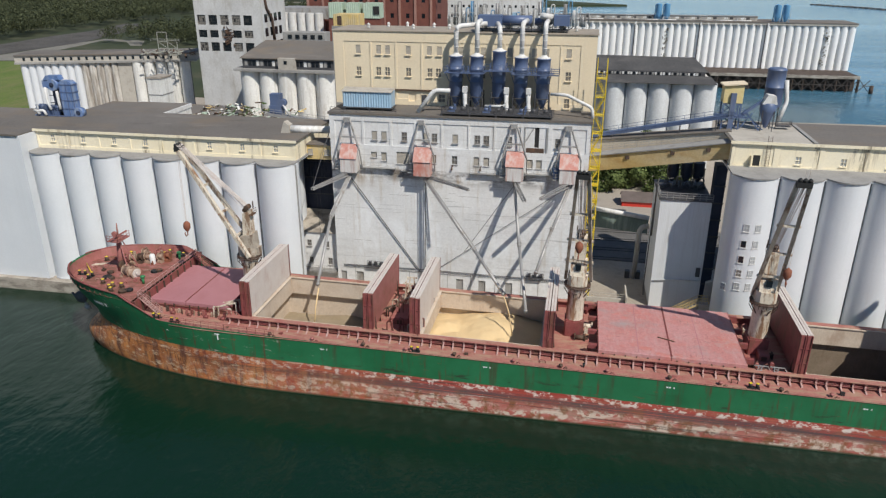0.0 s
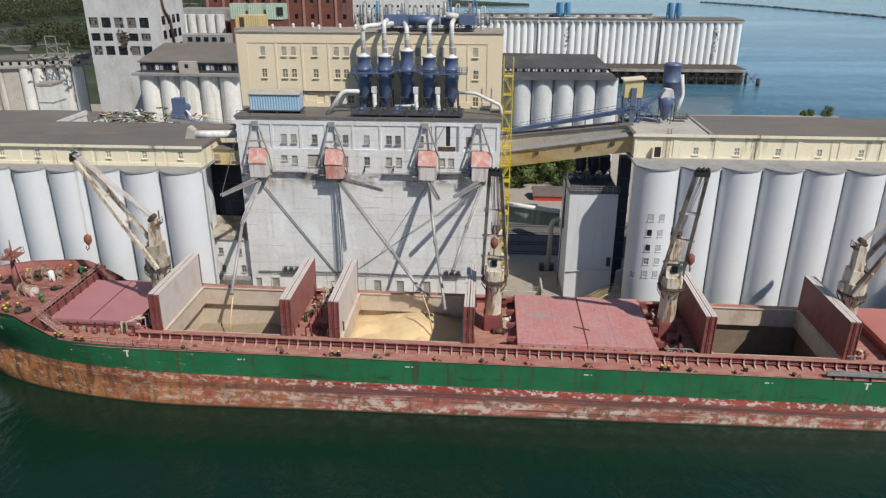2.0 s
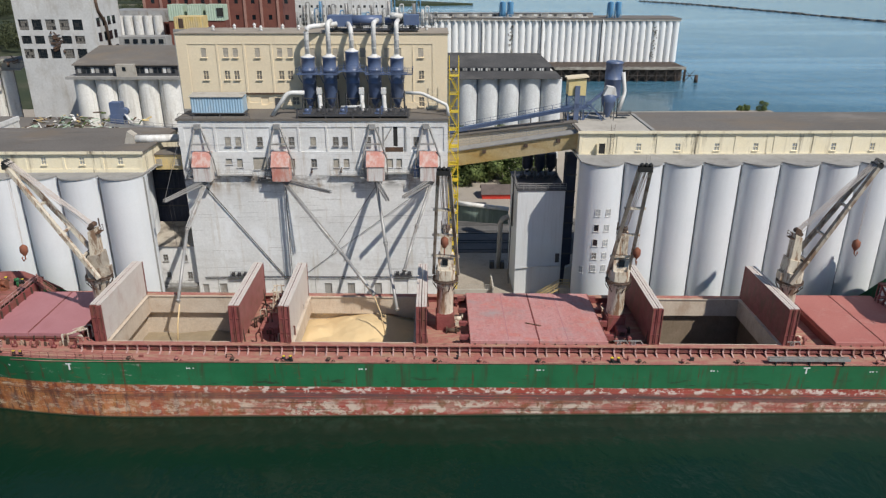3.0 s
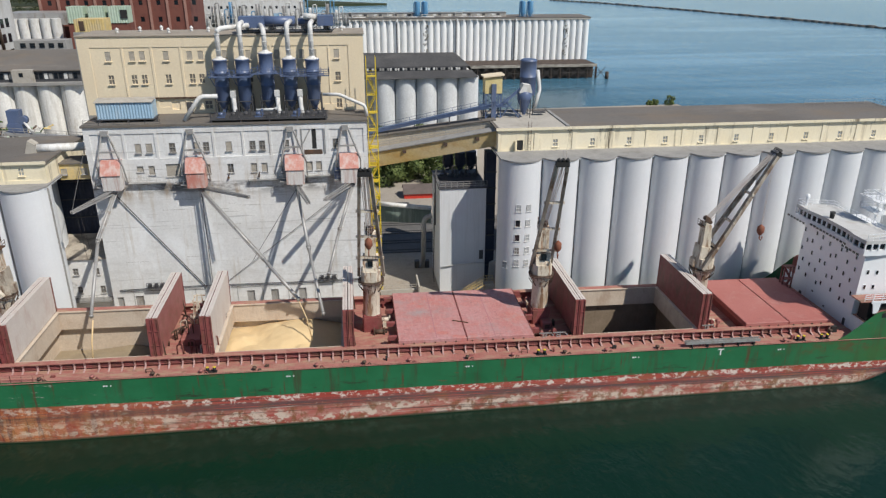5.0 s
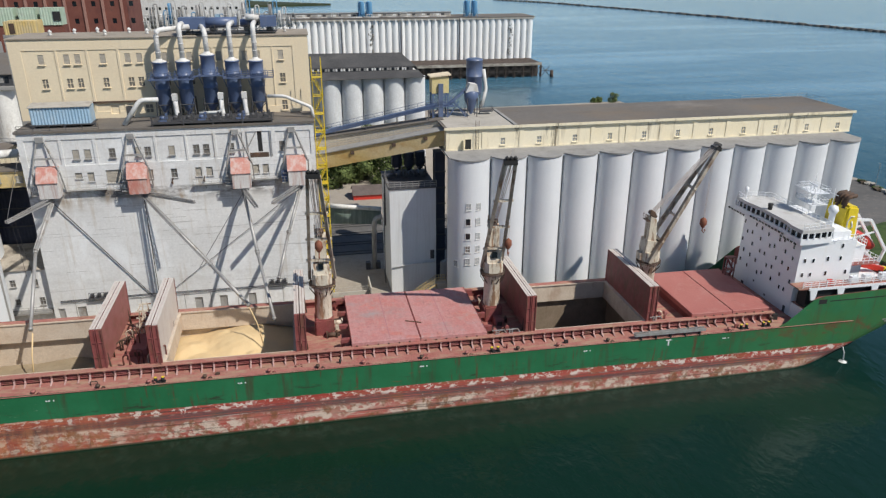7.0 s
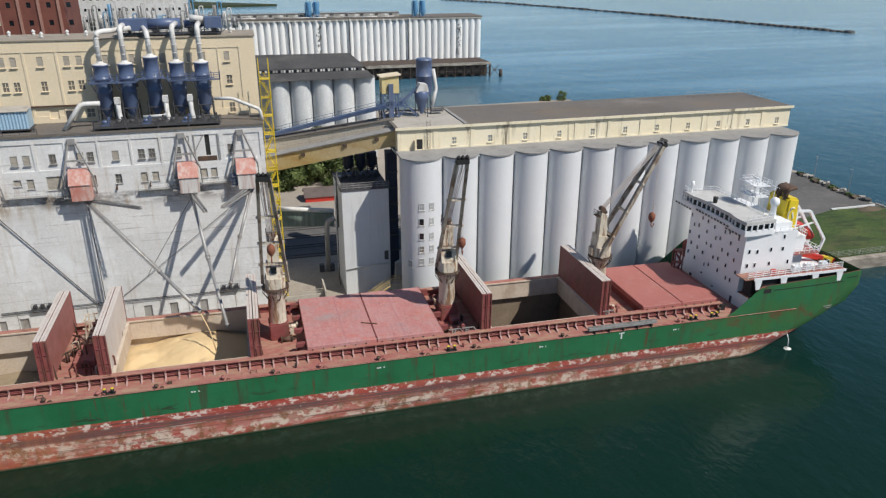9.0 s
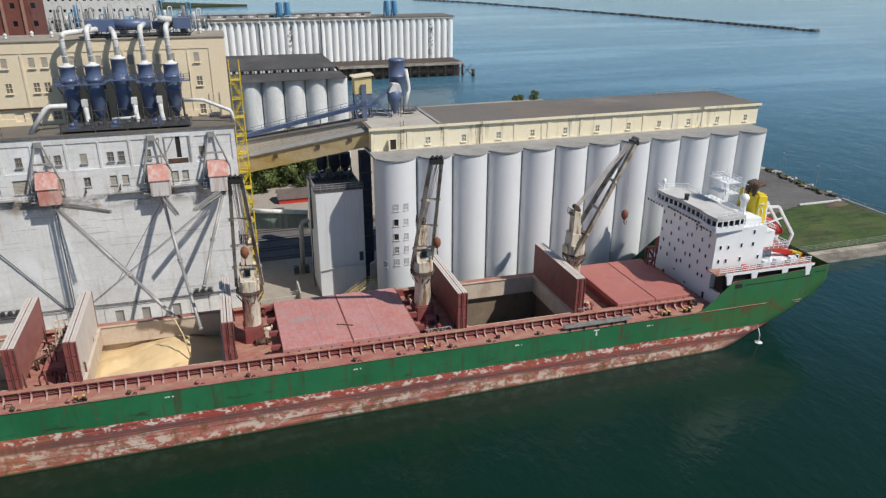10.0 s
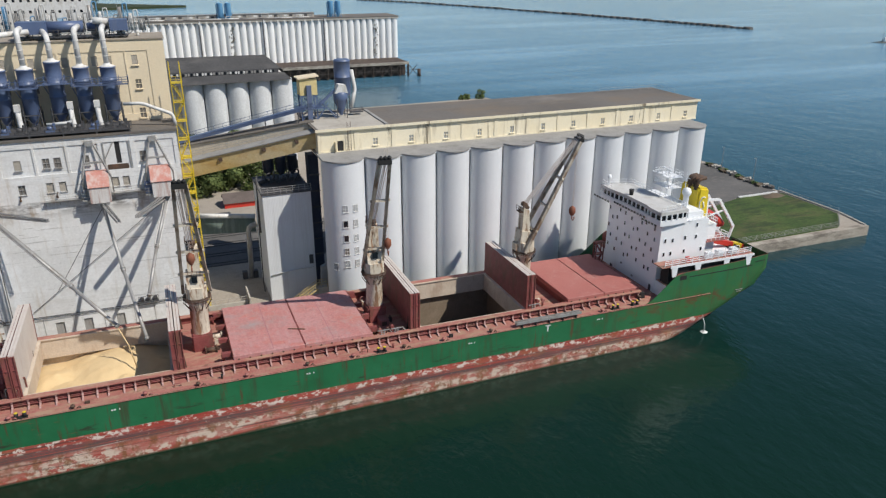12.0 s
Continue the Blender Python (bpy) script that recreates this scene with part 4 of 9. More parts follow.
TALL = [(-7.3, 35.5, 0.8, 3.8)]
BAYS = [(-43.6, 35.0, 5.4, 4.6), (-37.9, 35.0, 5.0, 4.6), (-32.7, 35.0, 4.4, 4.6), (-27.7, 35.0, 4.6, 4.6), (-22.6, 35.0, 4.8, 4.6), (-17.6, 35.0, 4.5, 4.6), (-12.6, 35.0, 4.6, 4.6), (-7.5, 35.0, 4.5, 4.8), (-1.4, 35.0, 6.2, 4.6)]
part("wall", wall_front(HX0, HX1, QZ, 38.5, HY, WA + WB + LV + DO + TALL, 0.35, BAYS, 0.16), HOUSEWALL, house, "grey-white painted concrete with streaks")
slab("side_wall", HX0, HX1, HY + 0.42, 157, QZ, 38.45, CONC, house)
slab("roof", HX0 - 0.25, HX1 + 0.25, HY - 0.25, 157, 38.5, 38.9, ROOF, house, "dark flat roof with a grey edge")
for x, z, w, h in WA + WB:
    window(house, x, HY + 0.2, z, w, h, "louvre" if (round(x * 7) % 3) else "sash")
for x, z, w, h in LV:
    window(house, x, HY + 0.2, z, w, h, "louvre")
for x, z, w, h in DO:
    slab("door", x - w / 2, x + w / 2, HY + 0.28, HY + 0.33, z - h / 2, z + h / 2, GREYSTEEL, house, "grey louvred steel door")
# the shaft's dark inside is a flat black panel
slab("shaft_opening", -7.7, -6.9, HY + 0.3, HY + 0.34, 33.6, 37.4, BLACK, house, "dark tall opening")
slab("rust_panel", -9.2, -5.9, HY + 0.06, HY + 0.15, 32.55, 33.5, RUSTDARK, house, "rust-brown panel under the opening")
bm = bm_new()
for x in (-9.5, -5.5):
    beam(bm, (x, HY + 0.05, 32.6), (x, HY + 0.05, 37.4), 0.16)
beam(bm, (-9.3, HY + 0.02, 34.8), (-7.9, HY + 0.02, 37.3), 0.18)
part("door_track", bm, GREYSTEEL, house)
bm = bm_new()
tube(bm, [(HX0 + 1.5, HY - 0.2, 7.2), (-30, HY - 0.2, 7.35), (-14, HY - 0.2, 7.15), (HX1 - 1, HY - 0.2, 7.2)], 0.07, 6)
tube(bm, [(HX0 + 1.5, HY - 0.2, 6.8), (HX1 - 1, HY - 0.2, 6.75)], 0.05, 6)
part("service_pipe", bm, DARKSTEEL, house)
for k in range(24):
    bm = bm_new()
    a = HX0 + 3 + 44 * random.random()
    z = random.uniform(8, 27)
    w = random.uniform(1.0, 5.0)
    box(bm, a, min(a + w, HX1 - 0.5), HY - 0.012, HY, z, z + 0.05)
    part("form_line", bm, GREYSTEEL, house, "grey horizontal casting lines in the concrete")
for x in (-43.4, -38.0, -31.9, -24.0, -19.2, -14.2, -9.0, -5.6, -1.9, 0.8):
    bm = bm_new()
    box(bm, x - 0.05, x + 0.05, HY - 0.05, HY - 0.003, QZ, 6.7)
    part("base_batten", bm, GREYSTEEL, house)
# ledges, cleats and small platforms on the wall
for x0, x1, z in ((-40.8, -34.2, 28.3), (-33.0, -27.0, 28.0), (-19.6, -13.2, 28.2), (-9.0, -3.2, 28.6)):
    bm = bm_new()
    box(bm, x0, x1, HY - 0.9, HY - 0.003, z, z + 0.12)
    rail(bm, [(x0, HY - 0.85, z + 0.12), (x1, HY - 0.85, z + 0.12)], 1.0, 1.5, 0.03)
    for k in range(4):
        a = x0 + (x1 - x0) * k / 3
        beam(bm, (a, HY - 0.8, z), (a, HY, z - 0.9), 0.08)
    part("catwalk", bm, GREYSTEEL, house, "grey steel catwalk under the windows")
for x, z in ((-23.2, 28.6), (-17.7, 28.7), (-41.9, 29.6)):
    bm = bm_new()
    box(bm, x - 0.15, x + 0.15, HY - 0.4, HY, z, z + 0.3)
    beam(bm, (x, HY - 0.35, z + 0.3), (x + 0.2, HY - 0.2, z + 1.0), 0.14)
    part("bracket", bm, RUSTDARK, house)
for x in (-6.3, -38.9):
    bm = bm_new()
    box(bm, x - 1.7, x + 1.7, HY - 0.9, HY - 0.01, 7.4, 7.55)
    rail(bm, [(x - 1.7, HY - 0.88, 7.55), (x + 1.7, HY - 0.88, 7.55)], 1.1, 0.85, 0.04)
    for a in (-1.2, 0, 1.2):
        box(bm, x + a - 0.3, x + a + 0.3, HY - 0.7, HY - 0.2, 7.55, 8.3)
    part("winch_platform", bm, DARKSTEEL, house, "small dark platform with winches")

# -- upper house --
UX0, UX1, UY = -48.9, 2.5, 141.0
upper = thing("upper_house", "cream-painted upper storey house above the white elevator wall", "building", ((UX0 + UX1) / 2, UY, 38.9))
YA = [(x, 49.55, 1.1, 1.8) for x in (-43.9, -39.7, -37.9, -33.7, -29.5, -27.5, -23.2, -18.9, -13.7, -9.1, -6.8, -2.6)]
YB = [(x, 45.35, 1.1, 1.75) for x in (-43.9, -39.8, -38.0, -33.7, -29.4, -27.7, -23.2, -18.9, -2.5)]
YC = [(-2.5, 40.2, 1.1, 1.9), (-33.0, 40.4, 1.5, 1.6), (-27.0, 40.4, 1.4, 1.6)]
YBAY = [(-44.2, 45.6, 5.4, 11.0), (-38.8, 45.6, 4.8, 11.0), (-33.6, 45.6, 4.8, 11.0), (-28.4, 45.6, 4.9, 11.0), (-23.0, 45.6, 5.2, 11.0), (-17.5, 45.6, 5.2, 11.0), (-12.0, 45.6, 5.2, 11.0), (-6.6, 45.6, 4.8, 11.0), (-2.2, 45.6, 3.6, 11.0)]
part("wall", wall_front(UX0, UX1, 38.9, 53.0, UY, YA + YB + YC, 0.3, YBAY, 0.12), CREAM, upper)
slab("side_wall", UX0, UX1, UY + 0.4, 152, 38.9, 52.95, CREAM, upper)
slab("roof", UX0 - 0.2, UX1 + 0.2, UY - 0.2, 152.2, 53.0, 53.18, BROWNROOF, upper, "brownish flat roof with a thin pale edge")
for k, (x, z, w, h) in enumerate(YA):
    window(upper, x, UY + 0.16, z, w, h, "louvre", CREAM)
for x, z, w, h in YB + YC[:1] + [YC[2]]:
    window(upper, x, UY + 0.16, z, w, h, "sash", CREAM)
slab("door", -31.1, -30.0, UY - 0.04, UY + 0.1, 38.95, 41.0, DARKSTEEL, upper, "dark blue steel door")
bm = bm_new()
box(bm, -36.5, -26.2, UY - 0.25, UY - 0.003, 41.7, 42.0)
part("ledge", bm, RUSTDARK, upper, "stained ledge")
for x, y in ((-43, 146), (-39.5, 148.5), (-33.5, 145), (-30, 148.5), (-26.5, 146.5), (-24, 150), (-19, 145), (-36, 150.5), (-1.5, 146), (-4.8, 148)):
    bm = bm_new()
    rod(bm, (x, y, 53.18), (x, y, 53.7), 0.34, 0.2, 10)
    lathe(bm, [(0.3, 0), (0.36, 0.2), (0.05, 0.5)], 10, (x, y, 53.7))
    part("roof_vent", bm, PIPE, upper, "pale roof ventilator")

# blue sheet shed on the working house roof
shed = thing("roof_shed", "light blue corrugated sheet shed on the roof", "shed", (-39.9, 134, 38.9))
part("wall", corrugated(-45.2, -35.6, 134.0, 39.5, 42.4, 0.5, 0.1), LTBLUE, shed)
slab("body", -45.1, -35.7, 134.05, 137.6, 39.5, 42.35, LTBLUE, shed)
bm = bm_new()
extrude_poly(bm, [(-45.4, 133.7, 42.4), (-35.4, 133.7, 42.4), (-35.4, 136.6, 42.8), (-45.4, 136.6, 42.8)], (0, 0, 0.1))
part("roof", bm, PALESLAB, shed, "pale sloping sheet roof")
bm = bm_new()
for x in (-44.8, -40, -35):
    beam(bm, (x, 133.9, 38.9), (x, 133.9, 39.55), 0.25)
box(bm, -45.4, -35.4, 133.7, 137.6, 39.3, 39.5)
part("skid", bm, DARKSTEEL, shed)
bm = bm_new()
rail(bm, [(-47, 131.6, 38.9), (-34, 131.6, 38.9)], 0.9, 2.5, 0.05)
structure(part("roof_rail", bm, DARKSTEEL), "dark low roof edge rail", "railing")

# -- dust cyclones --
CX = [(-23.35, 49.3), (-19.4, 49.35), (-15.2, 50.35), (-11.1, 49.3), (-6.95, 49.2)]
for i, (x, zt) in enumerate(CX):
    c = thing("dust_cyclone", "dark blue cylindrical dust collector with a white duct on top", "dust collector", (x, 136.2, 38.9), "roof dust collectors")
    bm = bm_new()
    lathe(bm, [(0.35, 40.0), (0.8, 41.5), (1.22, 42.2), (1.24, 44.6), (1.32, 44.65), (1.32, 44.8), (1.24, 44.85), (1.24, 46.9), (1.32, 46.95), (1.32, 47.1), (1.25, 47.15), (1.25, zt - 0.2), (1.33, zt - 0.15), (1.33, zt), (0.8, zt + 0.12)], 28, (x, 136.2, 0))
    part("vessel", bm, BLUE, c, smooth=False)
    bm = bm_new()
    lathe(bm, [(1.2, zt + 0.05), (1.1, zt + 0.16), (0.6, zt + 0.34), (0.47, zt + 0.6)], 28, (x, 136.2, 0))
    part("cap", bm, PIPE, c, "white conical cap")
    bm = bm_new()
    up = 54.6
    if i == 0:
        path = [(x, 136.2, zt + 0.3), (x, 136.2, up), (x + 5.2, 139.5, up + 0.3)]
    elif i == 2:
        path = [(x, 136.2, zt + 0.3), (x, 136.2, up - 0.2), (x - 1.3, 141.5, up + 0.6)]
    elif i == 3:
        path = [(x, 136.2, zt + 0.3), (x, 136.2, up + 0.7), (x + 0.5, 141.5, up + 0.9)]
    else:
        path = [(x, 136.2, zt + 0.3), (x, 136.2, up + 0.7), (x + 0.2, 141.5, up + 0.9)]
    tube(bm, bend(path, 1.1, 6), 0.44, 14)
    for q in (50.9, 52.3, 53.5):
        if q > zt + 0.9:
            rod(bm, (x, 136.2, q), (x, 136.2, q + 0.1), 0.5, None, 14)
    part("duct", bm, PIPE, c, "white bent exhaust duct")
    for sx, sy in ((-1.3, -1.3), (1.3, -1.3), (1.3, 1.3), (-1.3, 1.3)):
        bm = bm_new()
        beam(bm, (x + sx, 136.2 + sy, 38.9), (x + sx * 0.95, 136.2 + sy * 0.95, 43.0), 0.18)
        part("leg", bm, DARKSTEEL, c)
    for s in (-1.3, 1.3):
        bm = bm_new()
        beam(bm, (x - 1.3, 136.2 + s, 39.1), (x + 1.3, 136.2 + s, 41.9), 0.11)
        beam(bm, (x + 1.3, 136.2 + s, 39.1), (x - 1.3, 136.2 + s, 41.9), 0.11)
        beam(bm, (x - 1.4, 136.2 + s, 42.0), (x + 1.4, 136.2 + s, 42.0), 0.15)
        part("brace", bm, DARKSTEEL, c)
    if i in (1, 2, 3):
        bm = bm_new()
        q = x + (-1.9 if i == 1 else 1.7)
        tube(bm, bend([(q, 134.4, 43.2), (q, 134.4, 41.2), (q + 0.35, 133.6, 39.0)], 0.4, 3), 0.42, 10)
        box(bm, q - 0.45, q + 0.45, 133.95, 134.85, 42.9, 44.0)
        part("outlet_pipe", bm, PIPE, c, "pale outlet pipe")
    set_back(c, 1.018)
walkw = thing("cyclone_walkway", "blue steel walkway with railing round the dust collectors", "walkway", (-15, 134.3, 45.9))
bm = bm_new()
box(bm, -25.2, -17.6, 133.5, 134.5, 46.45, 46.6)
box(bm, -17.6, -12.6, 133.5, 134.5, 46.95, 47.1)
box(bm, -12.6, -4.0, 133.5, 134.5, 46.45, 46.6)
part("deck", bm, BLUE, walkw)
bm = bm_new()
rail(bm, [(-25.2, 133.5, 46.6), (-17.6, 133.5, 46.6)], 1.1, 1.0, 0.05)
rail(bm, [(-17.6, 133.5, 47.1), (-12.6, 133.5, 47.1)], 1.1, 1.0, 0.05)
rail(bm, [(-12.6, 133.5, 46.6), (-4.0, 133.5, 46.6), (-4.0, 136, 46.6)], 1.1, 1.0, 0.07, (0.33, 0.66, 1.0))
part("railing", bm, BLUE, walkw)
for cx, zt in CX:
    z = 47.1 if abs(cx + 15.2) < 1 else 46.6
    for e in (-1.5, 1.5):
        bm = bm_new()
        box(bm, cx + e - 0.35, cx + e + 0.35, 134.5, 136.6, z - 0.15, z)
        rail(bm, [(cx + e, 134.5, z), (cx + e, 136.6, z)], 1.1, 1.0, 0.05)
        beam(bm, (cx + e, 133.6, z - 0.15), (cx + e * 0.8, 135.2, z - 1.7), 0.12)
        part("bracket", bm, BLUE, walkw)
set_back(walkw, 1.018)
skid = thing("cyclone_platform", "dark steel platform with fans and pipework on the roof edge", "platform", (-15, 133, 38.9))
bm = bm_new()
box(bm, -25.4, -4.6, 131.4, 138.2, 39.3, 39.5)
for x in (-25.2, -20, -15, -10, -4.9):
    beam(bm, (x, 131.6, 38.9), (x, 131.6, 40.6), 0.25)
part("deck", bm, DARKSTEEL, skid)
bm = bm_new()
rail(bm, [(-25.2, 131.5, 39.5), (-4.8, 131.5, 39.5)], 1.2, 1.3, 0.05)
part("railing", bm, DARKSTEEL, skid)
for k in range(9):
    x = -24 + 2.2 * k
    bm = bm_new()
    rod(bm, (x, 133.0, 40.1), (x + 0.8, 133.0, 40.1), 0.42, None, 10)
    box(bm, x - 0.3, x + 1.1, 132.7, 133.4, 39.5, 39.8)
    box(bm, x + 0.9, x + 1.3, 132.8, 133.2, 39.8, 40.9)
    part("fan", bm, DARKSTEEL if k % 3 else BLUE, skid)
bm = bm_new()
tube(bm, bend([(-24.2, 135.0, 43.0), (-27.2, 134.4, 43.1), (-30.2, 133.6, 39.0)], 0.9), 0.42)
part("duct", bm, PIPE, skid, "pale grey duct running down to the roof")
bm = bm_new()
tube(bm, bend([(-17.4, 133.6, 40.6), (-13.6, 133.6, 40.7), (-13.4, 133.8, 42.4)], 0.7), 0.26)
part("pipe", bm, PIPE, skid)
bm = bm_new()
tube(bm, bend([(-5.4, 135.6, 42.9), (-2.4, 135.0, 42.9), (2.3, 134.0, 40.9), (2.6, 133.8, 38.95)], 0.6), 0.3)
part("duct", bm, PIPE, skid, "pale grey duct running past the roof edge")
manifold = thing("roof_manifold", "dark blue exhaust manifold and fans on the roof", "duct", (-12, 146, 52.6))
bm = bm_new()
box(bm, -20.2, -15.6, 142.0, 145.0, 54.2, 56.2)
box(bm, -5.8, -2.9, 142.0, 145.0, 54.5, 56.3)
rod(bm, (-16.0, 144, 55.2), (-10.0, 144, 55.2), 0.95, None, 16)
rod(bm, (-9.5, 144.5, 55), (-6.2, 144.5, 55.2), 0.7, None, 14)
part("plenum", bm, BLUE, manifold)
bm = bm_new()
for k in range(9):
    x = -20 + 2.0 * k
    beam(bm, (x, 143.2, 52.6), (x, 143.2, 55.6), 0.16)
    beam(bm, (x, 143.2, 52.9), (x + 2.0, 143.2, 54.4), 0.1)
box(bm, -20.5, -3.0, 142.4, 145.5, 53.5, 53.65)
rail(bm, [(-20.5, 142.3, 53.65), (-3, 142.3, 53.65)], 1.1, 1.2, 0.05)
part("support_frame", bm, DARKSTEEL, manifold)
for x in (-14.6, -8.4, -4.2):
    bm = bm_new()
    rod(bm, (x, 145.8, 53.6), (x, 145.8, 56.0), 0.7, 0.7, 14)
    part("fan_housing", bm, PIPE, manifold, "pale fan housing")
bm = bm_new()
rod(bm, (-8.4, 143.2, 56.2), (-6.0, 143.2, 55.9), 0.6, None, 12)
part("silencer", bm, PIPE, manifold, "pale silencer drum")

# -- loading spouts on the working house --
HUTX = [(-42.7, 32.9), (-28.3, 33.0), (-10.9, 33.1), (-1.1, 33.1)]
for i, (x, zr) in enumerate(HUTX):
    h = thing("spout_cabin", "small rust-streaked cabin with a faded red roof hung on the wall", "cabin", (x, 129.00, 28), "loading spout cabins")
    w = 1.6
    bm = bm_new()
    box(bm, x - w, x + w, 129.00, 131.34, 28.0, 30.8)
    extrude_poly(bm, [(x - w, 129.00, 30.8), (x - w, 131.34, 30.8), (x - w, 131.34, 32.9), (x - w, 130.32, 32.9)], (2 * w, 0, 0))
    part("cabin_wall", bm, STREAKWHITE if i != 1 else REDROOF, h, "rust-streaked white sheet")
    bm = bm_new()
    extrude_poly(bm, [(x - w - 0.12, 128.85, 30.7), (x + w + 0.12, 128.85, 30.7), (x + w + 0.12, 130.38, 33.05), (x - w - 0.12, 130.38, 33.05)], (0, -0.05, 0.1))
    extrude_poly(bm, [(x - w - 0.12, 130.38, 33.06), (x + w + 0.12, 130.38, 33.06), (x + w + 0.12, 131.40, 33.06), (x - w - 0.12, 131.40, 33.06)], (0, 0, 0.1))
    part("cabin_roof", bm, REDROOF, h, "faded red sheet roof")
    bm = bm_new()
    for s in (-1, 1):
        beam(bm, (x - 0.5 + s * 0.5, 131.28, 37.9), (x - 0.1 + s * 2.2, 129.90, 32.3), 0.26)
        beam(bm, (x - 0.1 + s * 2.2, 129.90, 32.3), (x - 0.1 + s * 2.2, 131.40, 28.6), 0.2)
    beam(bm, (x - 1.7, 130.50, 34.7), (x + 1.4, 130.50, 34.7), 0.3)
    box(bm, x - 1.1, x + 0.1, 130.92, 131.43, 37.4, 38.3)
    part("a_frame", bm, GREYSTEEL, h, "grey steel A-frame")
    bm = bm_new()
    box(bm, x - 2.9, x - 1.7, 129.48, 131.40, 28.4, 28.55)
    rail(bm, [(x - 1.7, 129.48, 28.55), (x - 2.9, 129.48, 28.55), (x - 2.9, 131.34, 28.55)], 1.1, 0.8, 0.04)
    rail(bm, [(x - 2.5, 129.84, 30.3), (x - 2.5, 131.34, 30.3)], 1.1, 0.8, 0.04)
    box(bm, x - 2.6, x - 1.75, 129.72, 131.40, 30.15, 30.3)
    part("platform", bm, GREYSTEEL, h)
    if i == 3:
        slab("control_box", x - 2.8, x - 1.8, 129.96, 130.80, 28.6, 30.6, BLUE, h, "blue equipment box")
    h.matrix_basis = Matrix.Translation((0.01 * x, 0, -0.35)) @ h.matrix_basis


def spout(pts, radii, twin=False, label="long grey telescopic grain loading spout"):
    s = thing("loading_spout", label, "spout", pts[0], "grain loading spouts")
    for k, (a, c) in enumerate(zip(pts, pts[1:])):
        bm = bm_new()
        rod(bm, a, c, radii[k], None, 14)
        d = (Vector(c) - Vector(a)).normalized()
        for q in (0.02, 0.98):
            p = Vector(a).lerp(Vector(c), q)
            rod(bm, p - d * 0.12, p + d * 0.12, radii[k] * 1.35, None, 14)
        if twin and k == 0:
            u, v = frame_of(a, c)
            for off in (u * 0.4, u * -0.4):
                rod(bm, Vector(a) + off, Vector(c) + off, 0.09, None, 6)
            n = 9
            for j in range(n + 1):
                p = Vector(a).lerp(Vector(c), j / n)
                beam(bm, p + u * 0.4, p - u * 0.4, 0.07)
        part("tube" if k == 0 else "telescope_tube", bm, GREYSTEEL, s)
    return s


def boom(a, c, w=0.9):
    s = thing("spout_boom", "grey lattice boom hung below a spout cabin", "boom", a, "spout booms")
    a, c = Vector(a), Vector(c)
    u, v = frame_of(a, c)
    bm = bm_new()
    for e in (u, -u):
        beam(bm, a + e * w * 0.35, c + e * w * 0.3, 0.2)
        beam(bm, a + e * w * 0.35 + v * -0.6, c + e * w * 0.3 + v * -0.3, 0.14)
    part("chord", bm, GREYSTEEL, s)
    bm = bm_new()
    n = max(4, int((c - a).length / 1.1))
    for j in range(n):
        p, q = a.lerp(c, j / n), a.lerp(c, (j + 1) / n)
        beam(bm, p + u * w * 0.33, q - u * w * 0.33, 0.09)
        beam(bm, p - u * w * 0.33, q - u * w * 0.33 - v * 0.45, 0.08)
    part("lacing", bm, GREYSTEEL, s)
    return s


spout([(-43.16, 130.4, 27.09), (-44.54, 121.61, 21.05), (-43.59, 110.0, 12.13)], (0.3, 0.28), True)
spout([(-28.37, 130.4, 27.09), (-16.77, 118.5, 17.77), (-10.45, 112.0, 12.35)], (0.24, 0.3), True)
spout([(-11.04, 130.4, 27.09), (-8.76, 118.53, 19.31), (-6.28, 107.0, 11.78)], (0.3, 0.27))
spout([(-0.61, 130.4, 27.09), (-3.31, 122.98, 20.94), (-5.49, 116.0, 15.04)], (0.24, 0.28), True)
boom((-43.2, 130.3, 27.0), (-48.07, 122.0, 26.03), 0.8)
boom((-27.4, 130.3, 27.0), (-18.46, 122.0, 27.63), 0.5)
boom((-10.95, 130.3, 27.0), (-8.41, 122.0, 26.13), 0.8)
boom((-0.8, 130.3, 27.0), (-5.61, 122.0, 26.65), 0.8)
rope = thing("stay_rope", "thin dark steel stay ropes of the loading spouts", "rope", (-28, 130, 8))
bm = bm_new()
for a, c, r in (((-43.5, 131.15, 26.26), (-29.64, 131.25, 7.0), 0.09), ((-28.3, 130.9, 26.0), (-28.4, 131.1, 7.2), 0.07), ((-47.2, 131.2, 35.5), (-48.07, 122.1, 26.1), 0.05), ((-47.6, 122.8, 25.8), (-49.6, 129.0, 13.5), 0.03), ((-47.2, 123.2, 25.8), (-48.6, 129.0, 13.5), 0.03), ((-10.9, 130.9, 26.6), (-20.5, 131.2, 12.0), 0.05), ((-0.9, 130.9, 26.6), (-25.6, 131.2, 8.0), 0.05)):
    rod(bm, a, c, r, None, 6)
part("wire", bm, DARKSTEEL, rope)


# ---- the ship ----
SHIP = thing("bulk_carrier", "green-hulled bulk carrier with rusty red boot top, moored at the quay", "ship", m=Matrix.Translation((0, 106.1, 0)) @ pose(0, 0, 0, 0, 0.7, 0))
